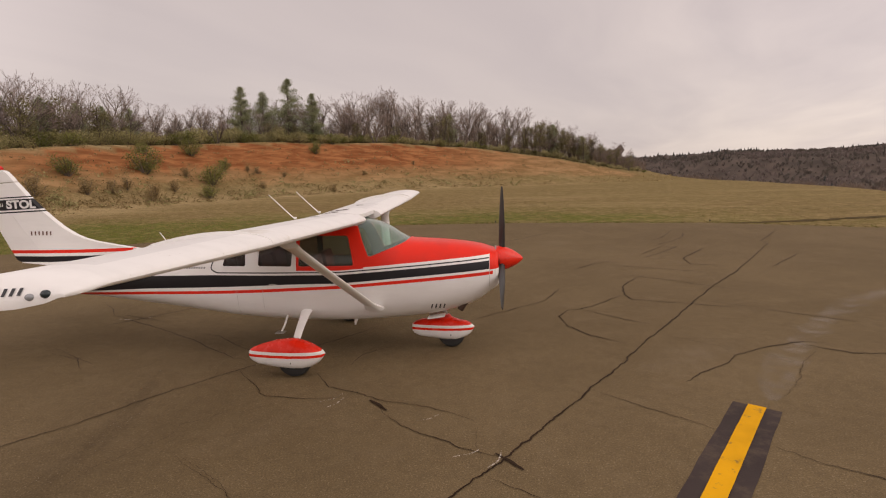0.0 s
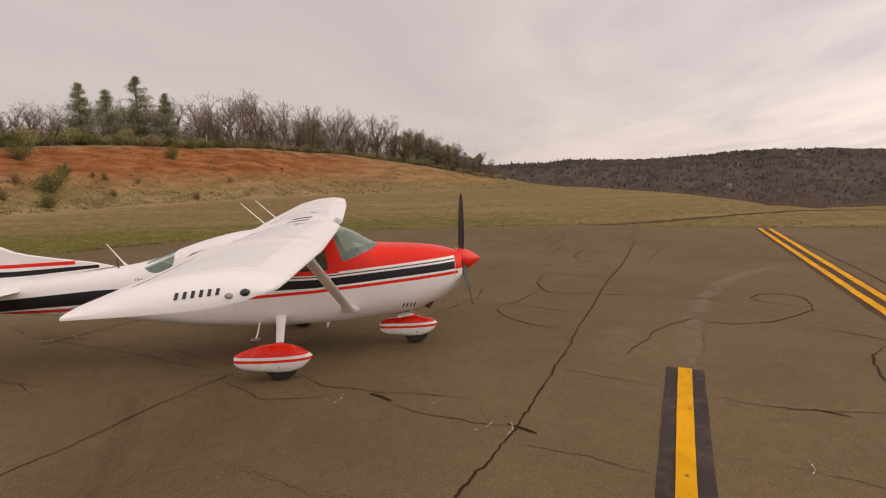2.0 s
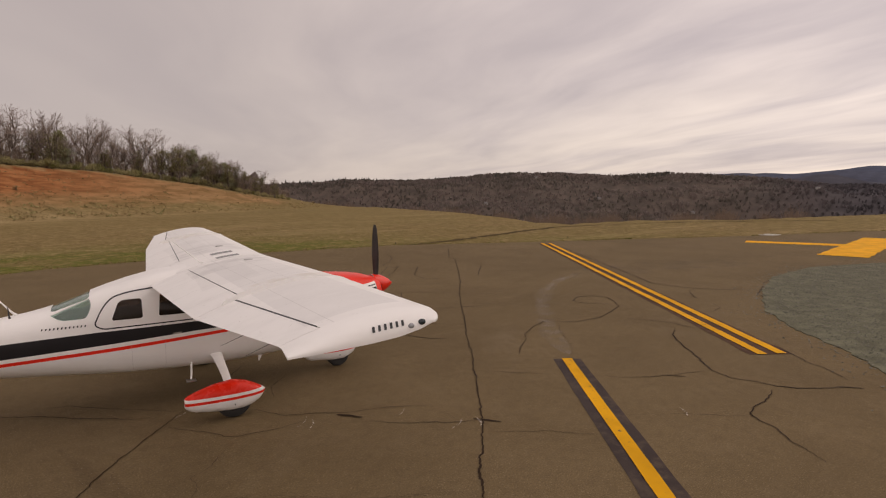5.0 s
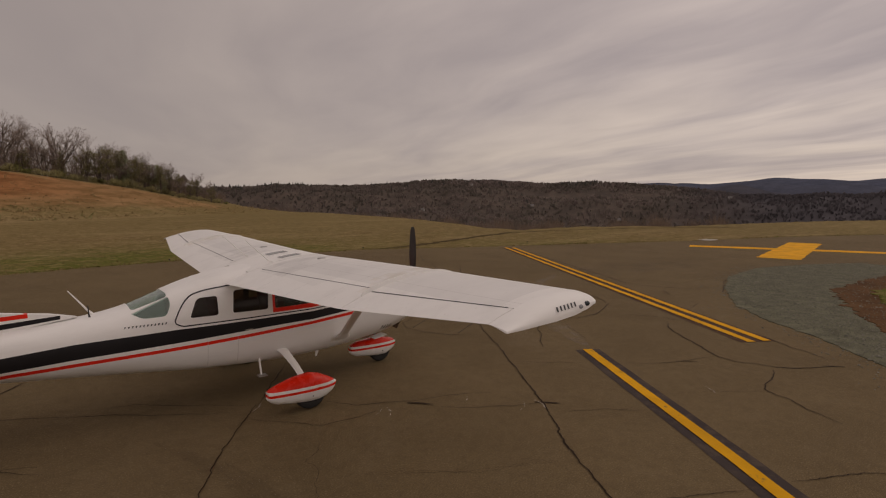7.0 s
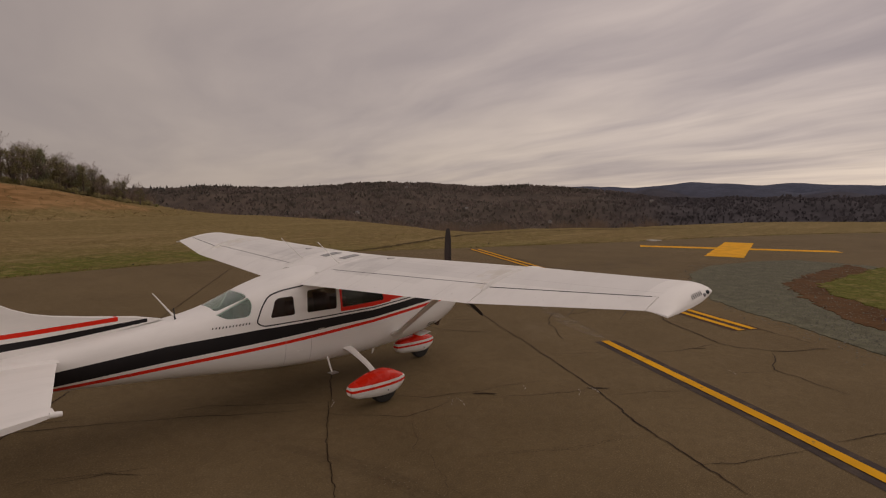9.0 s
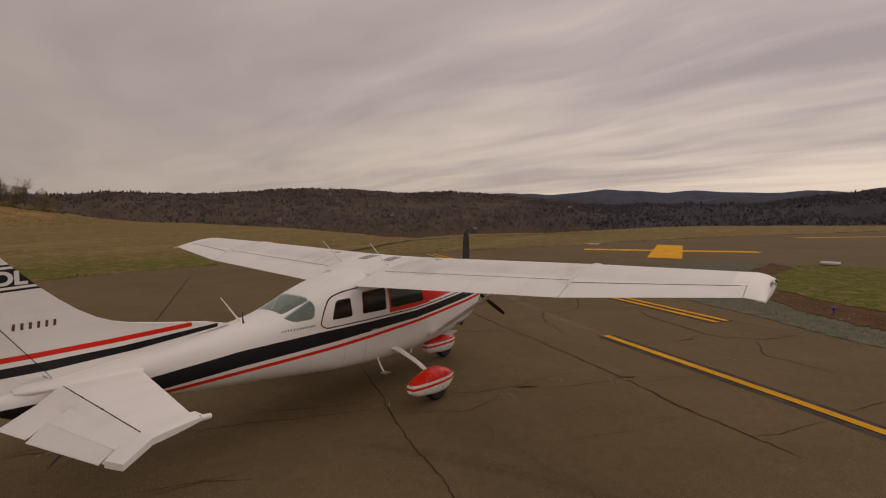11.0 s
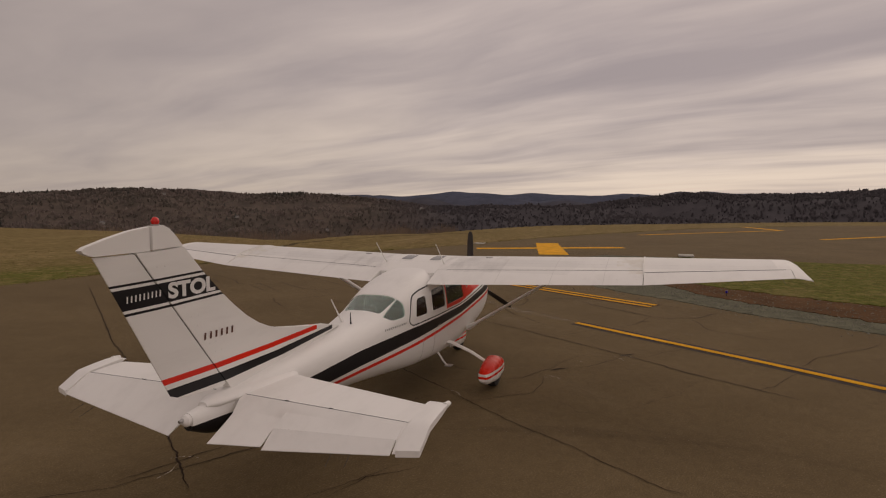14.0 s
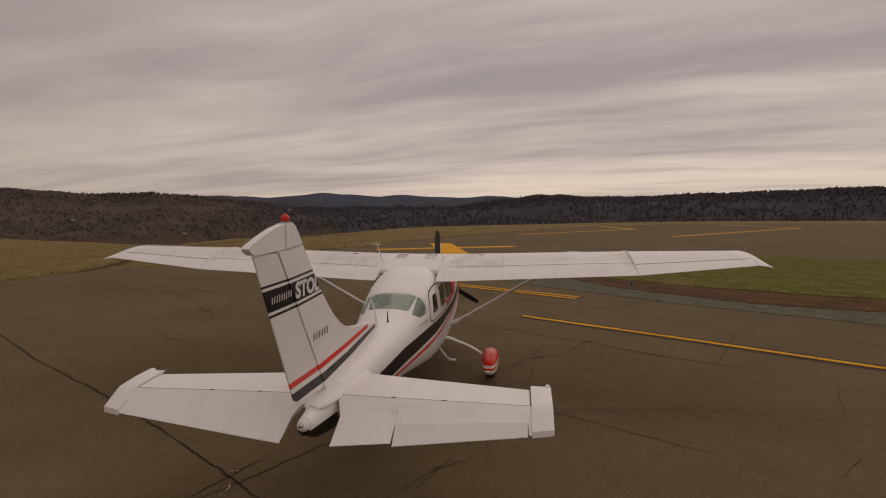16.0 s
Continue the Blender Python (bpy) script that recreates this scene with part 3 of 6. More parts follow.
# ---- pavement ----
APRON = [(-70.00, -70.00), (-70.00, -22.00), (-40.00, -8.00), (-22.00, 1.50), (-13.46, 8.78), (-7.86, 13.99), (-3.51, 17.13), (-0.87, 17.74), (2.95, 18.16), (8.30, 18.00), (11.99, 17.73), (14.63, 16.58), (18.83, 14.86), (23.28, 13.29),
         (31.65, 10.05), (40.97, 7.66), (51.38, 3.56), (61.83, -1.82), (75.90, -8.42), (100.00, -30.00), (112.00, -60.00), (112.00, -110.00), (0.00, -110.00)]


def wobbled(points, step, amount, closed=True, seed=0.0):
    out, n = [], len(points)
    for i in range(n if closed else n - 1):
        a, c = Vector(points[i]), Vector(points[(i + 1) % n])
        k = max(1, int((c - a).length / step))
        d = (c - a).normalized()
        for j in range(k):
            p = a.lerp(c, j / k)
            w = 0.5 * noise.noise((p.x * 0.9, p.y * 0.9, seed)) + 0.6 * noise.noise((p.x * 3.1, p.y * 3.1, seed + 3)) + 0.5 * noise.noise((p.x * 9.0, p.y * 9.0, seed + 6)) + 0.34 * noise.noise((p.x * 23.0, p.y * 23.0, seed + 9))
            out.append((p.x - d.y * w * amount, p.y + d.x * w * amount))
    if not closed:
        out.append(tuple(points[-1]))
    return out


def slab(name, outline, z0, z1, mat, label, category, parent=None):
    bm = prism(outline, z0, z1, "z")
    ob = part(name, bm, mat, parent, label, sharp=20)
    if parent is None:
        tagged(ob, label, category, kind="structure")
    return ob


pavement = slab("pavement", wobbled(APRON, 0.8, 0.12), -0.12, 0.0, ASPHALT, "worn brown asphalt apron with sealed cracks and yellow markings", "pavement")


def ribbon(name, points, width, z, mat, step=0.07, wander=0.05, seed=0.0, taper=True, vary=0.45, parent=pavement, label=""):
    """A strip along a line on the pavement, its width and course uneven."""
    line = wobbled(points, step, wander, False, seed)
    verts, uvs, n = [], [], len(line)
    for i, p in enumerate(line):
        a, c = Vector(line[max(0, i - 1)]), Vector(line[min(n - 1, i + 1)])
        d = (c - a).normalized()
        k = 1 + vary * 1.6 * noise.noise((p[0] * 2.3, p[1] * 2.3, seed + 7))
        if taper:
            k *= min(1.0, 0.25 + min(i, n - 1 - i) * step * 1.6)
        w = width * 0.5 * k
        verts += [(p[0] - d.y * w, p[1] + d.x * w, z), (p[0] + d.y * w, p[1] - d.x * w, z)]
        uvs += [(i / n, 0.0), (i / n, 1.0)]
    faces = [(2 * i, 2 * i + 1, 2 * i + 3, 2 * i + 2) for i in range(n - 1)]
    return mesh_object(name, verts, faces, mat, parent, label, uvs=uvs)


crack_seed = iter(range(200))


def crack(width, *pts):
    """A sealed crack through these places."""
    far = math.hypot(sum(p[0] for p in pts) / len(pts) + 1.0, sum(p[1] for p in pts) / len(pts) + 6.0)
    return ribbon("crack", pts, width * 0.21 * min(2.1, max(0.75, far / 6.5)), 0.008, TAR, step=0.03, wander=0.045, seed=next(crack_seed) * 1.7)


crack(0.06, (13.21, 14.53), (11.31, 11.48), (11.15, 10.70), (8.08, 5.65), (7.06, 4.19), (5.50, 1.59), (4.67, 0.25), (4.00, -0.89), (3.33, -1.99), (2.96, -2.58), (2.63, -3.13), (1.84, -4.16), (1.52, -4.73), (1.27, -5.14), (1.01, -5.65))
crack(0.05, (3.67, -1.49), (3.99, -1.79), (4.40, -2.12), (4.66, -2.37))
crack(0.055, (5.06, -2.72), (5.35, -2.94), (5.71, -3.17), (6.07, -3.28), (6.38, -3.37), (6.75, -3.49))
crack(0.08, (8.64, -1.51), (8.13, -1.82), (7.58, -2.43), (7.18, -2.99), (6.76, -3.49), (6.68, -3.84), (6.84, -4.11), (6.87, -4.39), (7.07, -4.61), (7.38, -4.81), (7.71, -5.00))
crack(0.085, (6.69, -4.44), (6.30, -4.59), (5.87, -4.64), (5.66, -4.73), (5.57, -4.81), (5.45, -5.15), (5.24, -5.41), (5.11, -5.67), (5.02, -5.85))
crack(0.055, (5.57, -4.78), (5.33, -4.65), (5.08, -4.44), (4.76, -4.20))
crack(0.02, (4.75, -4.21), (4.50, -4.06), (4.26, -3.95))
crack(0.055, (2.51, -3.37), (2.80, -3.55), (3.15, -3.75), (3.39, -3.98), (3.59, -4.14))
crack(0.06, (1.25, -1.93), (1.33, -2.16), (1.62, -2.50), (2.00, -2.75), (2.36, -2.93), (2.62, -3.07), (2.69, -3.12))
crack(0.07, (0.29, -1.18), (0.60, -1.59), (1.01, -1.74), (1.35, -1.94), (1.90, -2.07), (2.35, -2.37))
crack(0.06, (18.02, 11.49), (16.31, 8.43), (14.21, 4.64), (12.80, 2.22), (12.94, 1.20), (13.51, 0.44), (14.30, -0.01))
crack(0.035, (12.04, 0.66), (11.84, 0.14), (12.55, 0.84), (13.20, 1.05))
crack(0.035, (10.37, -1.12), (11.24, -0.89), (11.57, -0.45))
crack(0.03, (11.16, -0.94), (11.26, -1.48))
crack(0.06, (9.07, -3.24), (8.72, -3.70), (8.42, -4.11), (8.35, -4.38), (8.02, -4.86))
crack(0.05, (5.73, 5.17), (5.24, 4.19), (5.08, 3.37), (5.12, 2.95), (6.09, 2.63), (6.91, 2.34))
crack(0.05, (4.97, 3.26), (4.65, 2.79), (4.04, 2.17), (3.81, 2.08), (3.62, 1.64), (3.69, 1.07), (3.96, 0.63), (4.41, 0.22))
crack(0.045, (4.05, 2.16), (4.62, 1.58), (5.18, 1.15))
crack(0.04, (5.59, 6.64), (6.61, 6.23), (7.87, 5.59))
crack(0.04, (5.32, 5.55), (6.25, 4.88), (7.85, 3.52))
crack(0.035, (6.48, 2.87), (7.34, 2.21), (8.54, 1.36))
crack(0.025, (4.99, 0.73), (5.80, 0.06))
crack(0.055, (4.79, -1.19), (5.14, -0.81), (5.50, -0.54), (5.75, -0.17), (6.31, 0.16), (6.95, 0.47), (7.25, 0.39))
crack(0.055, (6.81, 0.37), (7.30, -0.03), (8.02, -0.04), (8.90, 0.32), (9.37, 0.57), (9.73, 1.04), (10.00, 1.49), (9.86, 1.84), (9.38, 1.97), (8.90, 1.68), (8.92, 1.32), (9.46, 0.79))
crack(0.05, (8.44, -0.27), (8.65, -0.65), (8.93, -1.17), (8.96, -1.93))
crack(0.05, (9.35, 14.66), (8.35, 12.41), (7.69, 11.49))
crack(0.05, (7.83, 10.37), (6.66, 8.52))
crack(0.05, (8.85, 9.76), (7.67, 7.93), (7.51, 6.95), (8.40, 6.63))
crack(0.05, (11.07, 8.72), (9.29, 6.43))
crack(0.05, (9.65, 14.22), (9.16, 12.67), (8.36, 11.34), (7.76, 10.70), (7.89, 9.93), (8.18, 10.15), (7.28, 8.79), (6.66, 8.00))
crack(0.05, (5.90, 14.99), (6.16, 14.15), (6.63, 14.36))
crack(0.05, (5.69, 7.44), (5.08, 6.92), (4.46, 6.10))
crack(0.02, (6.96, 0.12), (6.48, -0.39), (6.19, -0.92), (5.70, -1.55))
crack(0.075, (-0.47, -0.72), (-0.80, -1.21), (-1.21, -1.78), (-1.42, -2.17), (-1.61, -2.52), (-1.81, -2.85), (-2.03, -3.17), (-2.34, -3.64), (-2.43, -3.91))
crack(0.07, (-0.49, -0.79), (0.12, 0.13), (0.66, 0.95))
crack(0.05, (-5.09, 2.19), (-4.33, 1.40), (-3.41, 0.87), (-2.07, 0.09), (-1.63, -0.25), (-1.05, -0.66), (-0.78, -0.78))
crack(0.05, (-0.78, -1.09), (-0.54, -1.37), (-0.35, -1.56), (-0.17, -1.81), (-0.04, -1.92), (0.43, -1.95), (0.82, -1.89))
crack(0.05, (0.60, -1.00), (0.76, -0.40), (1.11, -0.05))
crack(0.05, (2.10, 1.31), (2.71, 1.95), (3.48, 2.78), (3.87, 3.88))
crack(0.045, (-3.96, -0.44), (-3.48, -0.68), (-3.11, -0.90), (-2.83, -1.05))
crack(0.02, (2.37, -2.52), (2.39, -2.88), (2.45, -3.09))
crack(0.05, (-2.19, 0.40), (-1.78, 0.28), (-1.32, -0.10), (-0.94, -0.39), (-0.55, -0.72))
crack(0.026, (-0.00, -1.96), (-0.24, -2.21), (-0.39, -2.47), (-0.59, -2.64), (-0.57, -2.91), (-0.75, -3.14), (-0.84, -3.34), (-1.06, -3.63))
crack(0.02, (-0.49, -3.08), (-0.06, -3.42), (0.48, -3.79), (1.02, -4.05), (1.55, -4.29))
crack(0.06, (1.23, -5.00), (1.62, -5.33), (2.13, -5.59), (2.52, -5.81))
crack(0.055, (2.99, -6.01), (3.75, -6.37), (4.67, -7.28), (4.99, -7.58), (5.56, -7.95))
crack(0.02, (-0.84, -3.25), (-0.90, -3.45), (-0.98, -3.92), (-1.24, -4.16), (-1.46, -4.43), (-1.76, -4.65))
crack(0.02, (-0.32, -3.23), (0.23, -3.53), (0.66, -3.93), (1.14, -4.12), (1.54, -4.32))
crack(0.045, (0.49, -6.72), (-0.18, -6.36), (-0.85, -6.10), (-1.20, -6.12))
crack(0.05, (-2.27, -5.57), (-2.51, -5.26), (-2.91, -4.92))
crack(0.055, (4.98, 14.69), (1.79, 9.79), (-0.45, 6.37), (-1.42, 4.64), (-2.65, 2.72), (-3.71, 1.14), (-4.07, 0.66))
crack(0.05, (-4.24, 1.47), (-3.59, 1.21), (-3.14, 1.01))
crack(0.055, (-3.80, -0.66), (-3.23, -0.85), (-2.82, -1.27))
crack(0.03, (2.73, 6.75), (1.76, 5.58), (1.40, 4.77), (1.13, 4.40))
crack(0.05, (30.39, -3.05), (28.29, -1.85), (26.44, -0.85), (24.13, -0.03), (21.34, 0.76), (19.36, 0.98), (17.22, 0.84), (15.54, 0.37), (13.67, -0.46), (13.01, -1.15))
for i, (x, y) in enumerate(((1.30, -2.05), (6.04, -3.31), (7.69, -4.98), (2.69, -3.10))):
    ribbon("tar_blob", [(x - 0.12, y + 0.11), (x, y), (x + 0.12, y - 0.14)], 0.075, 0.0095, TAR, step=0.04, wander=0.02, seed=30 + i)

# painted lines: (start, end, width) with a black border under the near ones
def line_strip(name, a, c, width, z, mat, wander=0.012, seed=0.0):
    return ribbon(name, [a, c], width, z, mat, step=0.25, wander=wander, seed=seed, taper=False, vary=0.06)


TAXI_LINE = [(5.30, -1.82), (4.54, -3.03), (3.79, -4.24), (3.02, -5.47), (2.20, -6.71), (1.42, -7.92), (0.98, -9.50)]
ribbon("marking_border", TAXI_LINE, 0.46, 0.004, BORDER, step=0.12, wander=0.003, seed=1, taper=False, vary=0.025)
ribbon("yellow_line", TAXI_LINE, 0.168, 0.012, YELLOW, step=0.12, wander=0.003, seed=2, taper=False, vary=0.03)
line_strip("marking_border", (18.89, 13.75), (8.40, -3.55), 0.74, 0.004, RED_BORDER, seed=3)
line_strip("yellow_line", (18.76, 13.85), (8.27, -3.47), 0.17, 0.012, YELLOW, seed=4)
line_strip("yellow_line", (19.07, 13.59), (8.59, -3.62), 0.17, 0.012, YELLOW, seed=5)
line_strip("yellow_line", (28.12, 8.06), (32.66, -1.44), 1.15, 0.012, YELLOW_FAR, seed=6)
line_strip("yellow_panel", (24.79, 2.13), (35.80, 4.63), 1.75, 0.016, YELLOW_FAR, wander=0.02, seed=7)
line_strip("yellow_line", (53.33, -1.90), (73.01, -18.54), 0.7, 0.012, YELLOW_FAR, seed=8)
line_strip("yellow_line", (86.73, -16.14), (73.01, -18.54), 0.9, 0.012, YELLOW_FAR, seed=9)
line_strip("yellow_line", (50.25, -17.59), (81.00, -44.50), 0.7, 0.012, YELLOW_FAR, seed=10)
line_strip("yellow_line", (99.00, -39.00), (81.00, -44.50), 0.9, 0.012, YELLOW_FAR, seed=11)
ribbon("tyre_track", [(-1.80, -1.16), (-1.38, -2.16), (-1.22, -2.99), (-1.07, -3.91), (-1.06, -4.76), (-1.10, -5.34), (-1.29, -5.79)], 0.15, 0.003, TYRE_MARK, wander=0.01, seed=14)
ribbon("tyre_track", [(-1.29, -2.12), (-1.19, -2.63), (-1.10, -3.16), (-1.08, -3.58)], 0.14, 0.003, TYRE_MARK, wander=0.0, seed=16)
ribbon("tyre_track", [(-1.25, -3.79), (-1.26, -3.20), (-1.39, -2.54), (-1.61, -1.76)], 0.15, 0.003, TYRE_MARK, wander=0.01, seed=15)
ribbon("ground_off_line", [(5.52, -1.65), (6.08, -0.65), (6.90, 0.45), (7.65, 1.41), (9.15, 3.02), (10.74, 4.16), (12.66, 5.12)], 0.45, 0.003, SCUFF, wander=0.0, seed=12)
ribbon("ground_off_line", [(19.69, 3.22), (17.20, 4.33), (15.07, 4.85), (12.71, 5.12)], 2.6, 0.003, DUSTY, wander=0.0, seed=13)
for i, (x, y, a) in enumerate(((0.73, -1.92, 0.9), (1.89, -2.31, 0.7), (2.33, -2.99, 0.6), (4.93, -4.27, 0.9), (2.57, -3.09, 1.2), (-3.89, 1.14, 0.2), (-3.59, 1.21, 2.0), (-0.50, -0.83, 0.9), (0.80, -2.05, 1.1))):
    ca, sa = math.cos(a), math.sin(a)
    ribbon("chalk_mark", [(x - ca * 0.16, y - sa * 0.16), (x + sa * 0.04, y - ca * 0.04), (x + ca * 0.16, y + sa * 0.16)], 0.045, 0.013, CHALK, step=0.04, wander=0.01, seed=20 + i)

# shallow muddy ditch that leaves the apron and runs along the meadow's rim
DITCH_SOIL = plain("ditch_soil", (0.082, 0.058, 0.026), 0.95, grain=18, amount=0.4, stain=1.4, relief=0.8, space="World", spec=0.05)


def ground_strip(name, points, width, mat, label, lift=0.02, parent=None):
    """A strip of bare soil lying on the ground, with ragged edges."""
    line = wobbled(points, 0.3, 0.35, False, 5.0)
    verts, n = [], len(line)
    for i, (x, y) in enumerate(line):
        a, c = Vector(line[max(0, i - 1)]), Vector(line[min(n - 1, i + 1)])
        d = (c - a).normalized()
        z = ground_at(math.degrees(math.atan2(x - HUB.x, y - HUB.y)), math.hypot(x - HUB.x, y - HUB.y))[0] + lift
        for side in (1, 0, -1):
            w = side * width * 0.5 * (1 + 0.9 * noise.noise((x * 1.1, y * 1.1, side + 2.0))) * min(1.0, 0.2 + min(i, n - 1 - i) * 0.08)
            verts.append((x - d.y * w, y + d.x * w, z - (0.012 if side == 0 else 0.0)))
    faces = [(3 * i + k, 3 * i + k + 1, 3 * i + k + 4, 3 * i + k + 3) for i in range(n - 1) for k in (0, 1)]
    return tagged(mesh_object(name, verts, faces, mat, parent, label), label, "ditch", kind="structure")


ground_strip("ditch", [(12.4, 17.75), (14.3, 18.1), (17.5, 19.1), (20.2, 20.2), (24.6, 22.0), (28.6, 23.6), (32.6, 23.2), (37.5, 22.8)], 0.5, DITCH_SOIL, "narrow dark muddy ditch through the dry meadow")
ground_strip("ditch", [(37.8, 22.7), (43.0, 21.2), (47.5, 18.9), (55.0, 15.0)], 0.55, DITCH_SOIL, "narrow dark muddy ditch along the rim of the meadow")

# gravel verge, bare dirt and grass of the island between apron and runway
ISLE_GRAVEL = [(25.69, -0.76), (23.22, 0.49), (20.21, 1.26), (16.93, 0.86), (14.12, -0.32), (11.83, -1.62), (10.57, -2.86), (9.59, -4.22), (8.07, -5.82), (7.08, -7.38), (5.93, -9.18), (5.05, -10.42), (3.50, -14.00), (0.00, -20.00),
               (8.00, -22.00), (10.87, -13.57), (15.02, -6.09), (25.32, -3.87)]
ISLE_DIRT = [(25.03, -2.89), (19.98, -2.44), (16.67, -2.35), (14.0, -3.4), (12.3, -4.3), (11.0, -5.1), (9.8, -6.2), (8.8, -7.5), (8.0, -8.6), (7.5, -9.6), (6.9, -11.74), (6.5, -17.0), (12.0, -20.0), (16.41, -9.86)]
ISLE_GRASS = [(24.84, -4.15), (20.81, -3.62), (17.3, -3.3), (15.3, -3.9), (13.9, -4.8), (12.8, -5.9), (11.9, -7.0), (11.1, -8.4), (10.4, -9.8), (9.5, -11.5), (8.8, -16.0), (8.0, -34.0), (20.0, -60.0), (27.0, -36.0), (23.19, -20.65), (24.8, -17.05), (24.26, -11.7), (25.48, -6.16)]
slab("gravel_verge", wobbled(ISLE_GRAVEL, 0.12, 0.09, seed=1), -0.05, 0.014, GRAVEL, "blue-grey loose gravel along the edge of the asphalt", "gravel")
slab("dirt_verge", wobbled(ISLE_DIRT, 0.12, 0.3, seed=2), -0.05, 0.030, DIRT, "bare brown dirt between gravel and grass", "dirt")


def inside(x, y, poly):
    hit, n = False, len(poly)
    for i in range(n):
        (x0, y0), (x1, y1) = poly[i], poly[i - 1]
        if (y0 > y) != (y1 > y) and x < (x1 - x0) * (y - y0) / (y1 - y0) + x0:
            hit = not hit
    return hit


isle = slab("grass_island", wobbled(ISLE_GRASS, 0.12, 0.3, seed=3), -0.05, 0.05, GROUND, "short green and dry grass island beside the gravel", "grass")
for key, value in (("verge", 1.15), ("soil", 0.0), ("wood", 0.0), ("far", 0.0), ("straw", 0.0)):
    layer = isle.data.attributes.new(key, "FLOAT", "POINT")
    layer.data.foreach_set("value", [value] * len(isle.data.vertices))

# ---- the aircraft ----
aircraft = tagged(new("light_aircraft"), "white high-wing light aircraft with red nose parked on asphalt", "aircraft")

ST_TOP = [(-4.66, 1.10), (-4.2, 1.165), (-3.6, 1.235), (-3.0, 1.30), (-2.5, 1.35), (-2.1, 1.40), (-1.85, 1.455), (-1.6, 1.545), (-1.3, 1.655), (-1.0, 1.745), (-0.7, 1.815), (-0.3, 1.865), (0.1, 1.905),
          (0.45, 1.925), (0.68, 1.915), (0.85, 1.875), (1.0, 1.815), (1.15, 1.725), (1.32, 1.615), (1.5, 1.605), (1.8, 1.59), (2.1, 1.565), (2.3, 1.535), (2.45, 1.50), (2.56, 1.45)]
ST_BOT = [(-4.66, 0.97), (-4.5, 0.86), (-4.2, 0.80), (-3.9, 0.78), (-3.5, 0.755), (-3.0, 0.708), (-2.4, 0.652), (-1.8, 0.598), (-1.15, 0.545), (-0.5, 0.505), (0.0, 0.485), (0.85, 0.495), (1.3, 0.52), (1.7, 0.57), (2.0, 0.635), (2.2, 0.70), (2.4, 0.81),
          (2.5, 0.895), (2.56, 0.97)]
ST_W = [(-4.66, 0.055), (-4.2, 0.135), (-3.5, 0.22), (-2.8, 0.315), (-2.2, 0.395), (-1.6, 0.475), (-1.1, 0.53), (-0.5, 0.56), (0.5, 0.565), (1.0, 0.56), (1.5, 0.545), (1.9, 0.525), (2.2, 0.495), (2.42, 0.45),
        (2.52, 0.41), (2.56, 0.37)]
ST_N = [(-4.66, 2.1), (-3.0, 2.35), (-2.2, 2.7), (-1.8, 3.1), (-1.4, 3.8), (-1.0, 4.6), (0.5, 4.6), (1.3, 3.0), (2.0, 2.8), (2.56, 2.6)]
# how far the upper sides lean inwards
ST_LEAN = [(-4.66, 0.0), (-2.4, 0.0), (-1.7, 0.07), (-1.0, 0.13), (0.6, 0.20), (1.2, 0.14), (1.5, 0.06), (2.56, 0.0)]


def smooth_table(table, x):
    """The table's value at x, its corners rounded."""
    return sum(lerp(x + d, table) for d in (-0.09, -0.045, 0.0, 0.045, 0.09)) / 5


def section(x, inset=0.0, n=72):
    zt, zb, w = smooth_table(ST_TOP, x) - inset, smooth_table(ST_BOT, x) + inset, smooth_table(ST_W, x) - inset
    e, lean = lerp(x, ST_N), lerp(x, ST_LEAN)
    zm = zb + (zt - zb) * lerp(x, [(-4.6, 0.5), (-1.8, 0.52), (0.0, 0.42), (1.3, 0.5), (2.56, 0.5)])
    ring = []
    for k in range(n):
        a = 2 * math.pi * k / n
        c, s = math.cos(a), math.sin(a)
        y = math.copysign(abs(c) ** (2 / e), c) * w
        z = math.copysign(abs(s) ** (2 / e), s)
        if s >= 0:
            y *= 1 - lean * z ** 1.5
            z = zm + z * (zt - zm)
        else:
            y *= 1 - 0.06 * z * z
            z = zm + z * (zm - zb)
        ring.append((x, y, z))
    return ring


XS = [-4.66 + 0.06 * i for i in range(121)]
XS = [x for x in XS if x < 2.55] + [2.56]


def baked(name, bm, cutters, operation, parent, mat, label="", lining=None):
    """The bmesh cut by other bmeshes, one after another."""
    me = bpy.data.meshes.new(name)
    bm.to_mesh(me)
    bm.free()
    ob = new(name, me)
    temps = []
    for c in cutters:
        cm = bpy.data.meshes.new("cut")
        c.to_mesh(cm)
        c.free()
        co = new("cut", cm)
        temps.append(co)
        mod = ob.modifiers.new("cut", "BOOLEAN")
        mod.operation, mod.object, mod.solver = operation, co, "EXACT"
    got = bmesh.new()
    dg = bpy.context.evaluated_depsgraph_get()
    dg.update()
    got.from_mesh(ob.evaluated_get(dg).to_mesh())
    ob.evaluated_get(dg).to_mesh_clear()
    bpy.data.objects.remove(ob)
    for t in temps:
        bpy.data.objects.remove(t)
    ob = part(name, got, mat, parent, label, sharp=40)
    if lining:
        ob.data.materials.append(lining)
    else:
        ob.data.polygons.foreach_set("material_index", [0] * len(ob.data.polygons))
    return ob


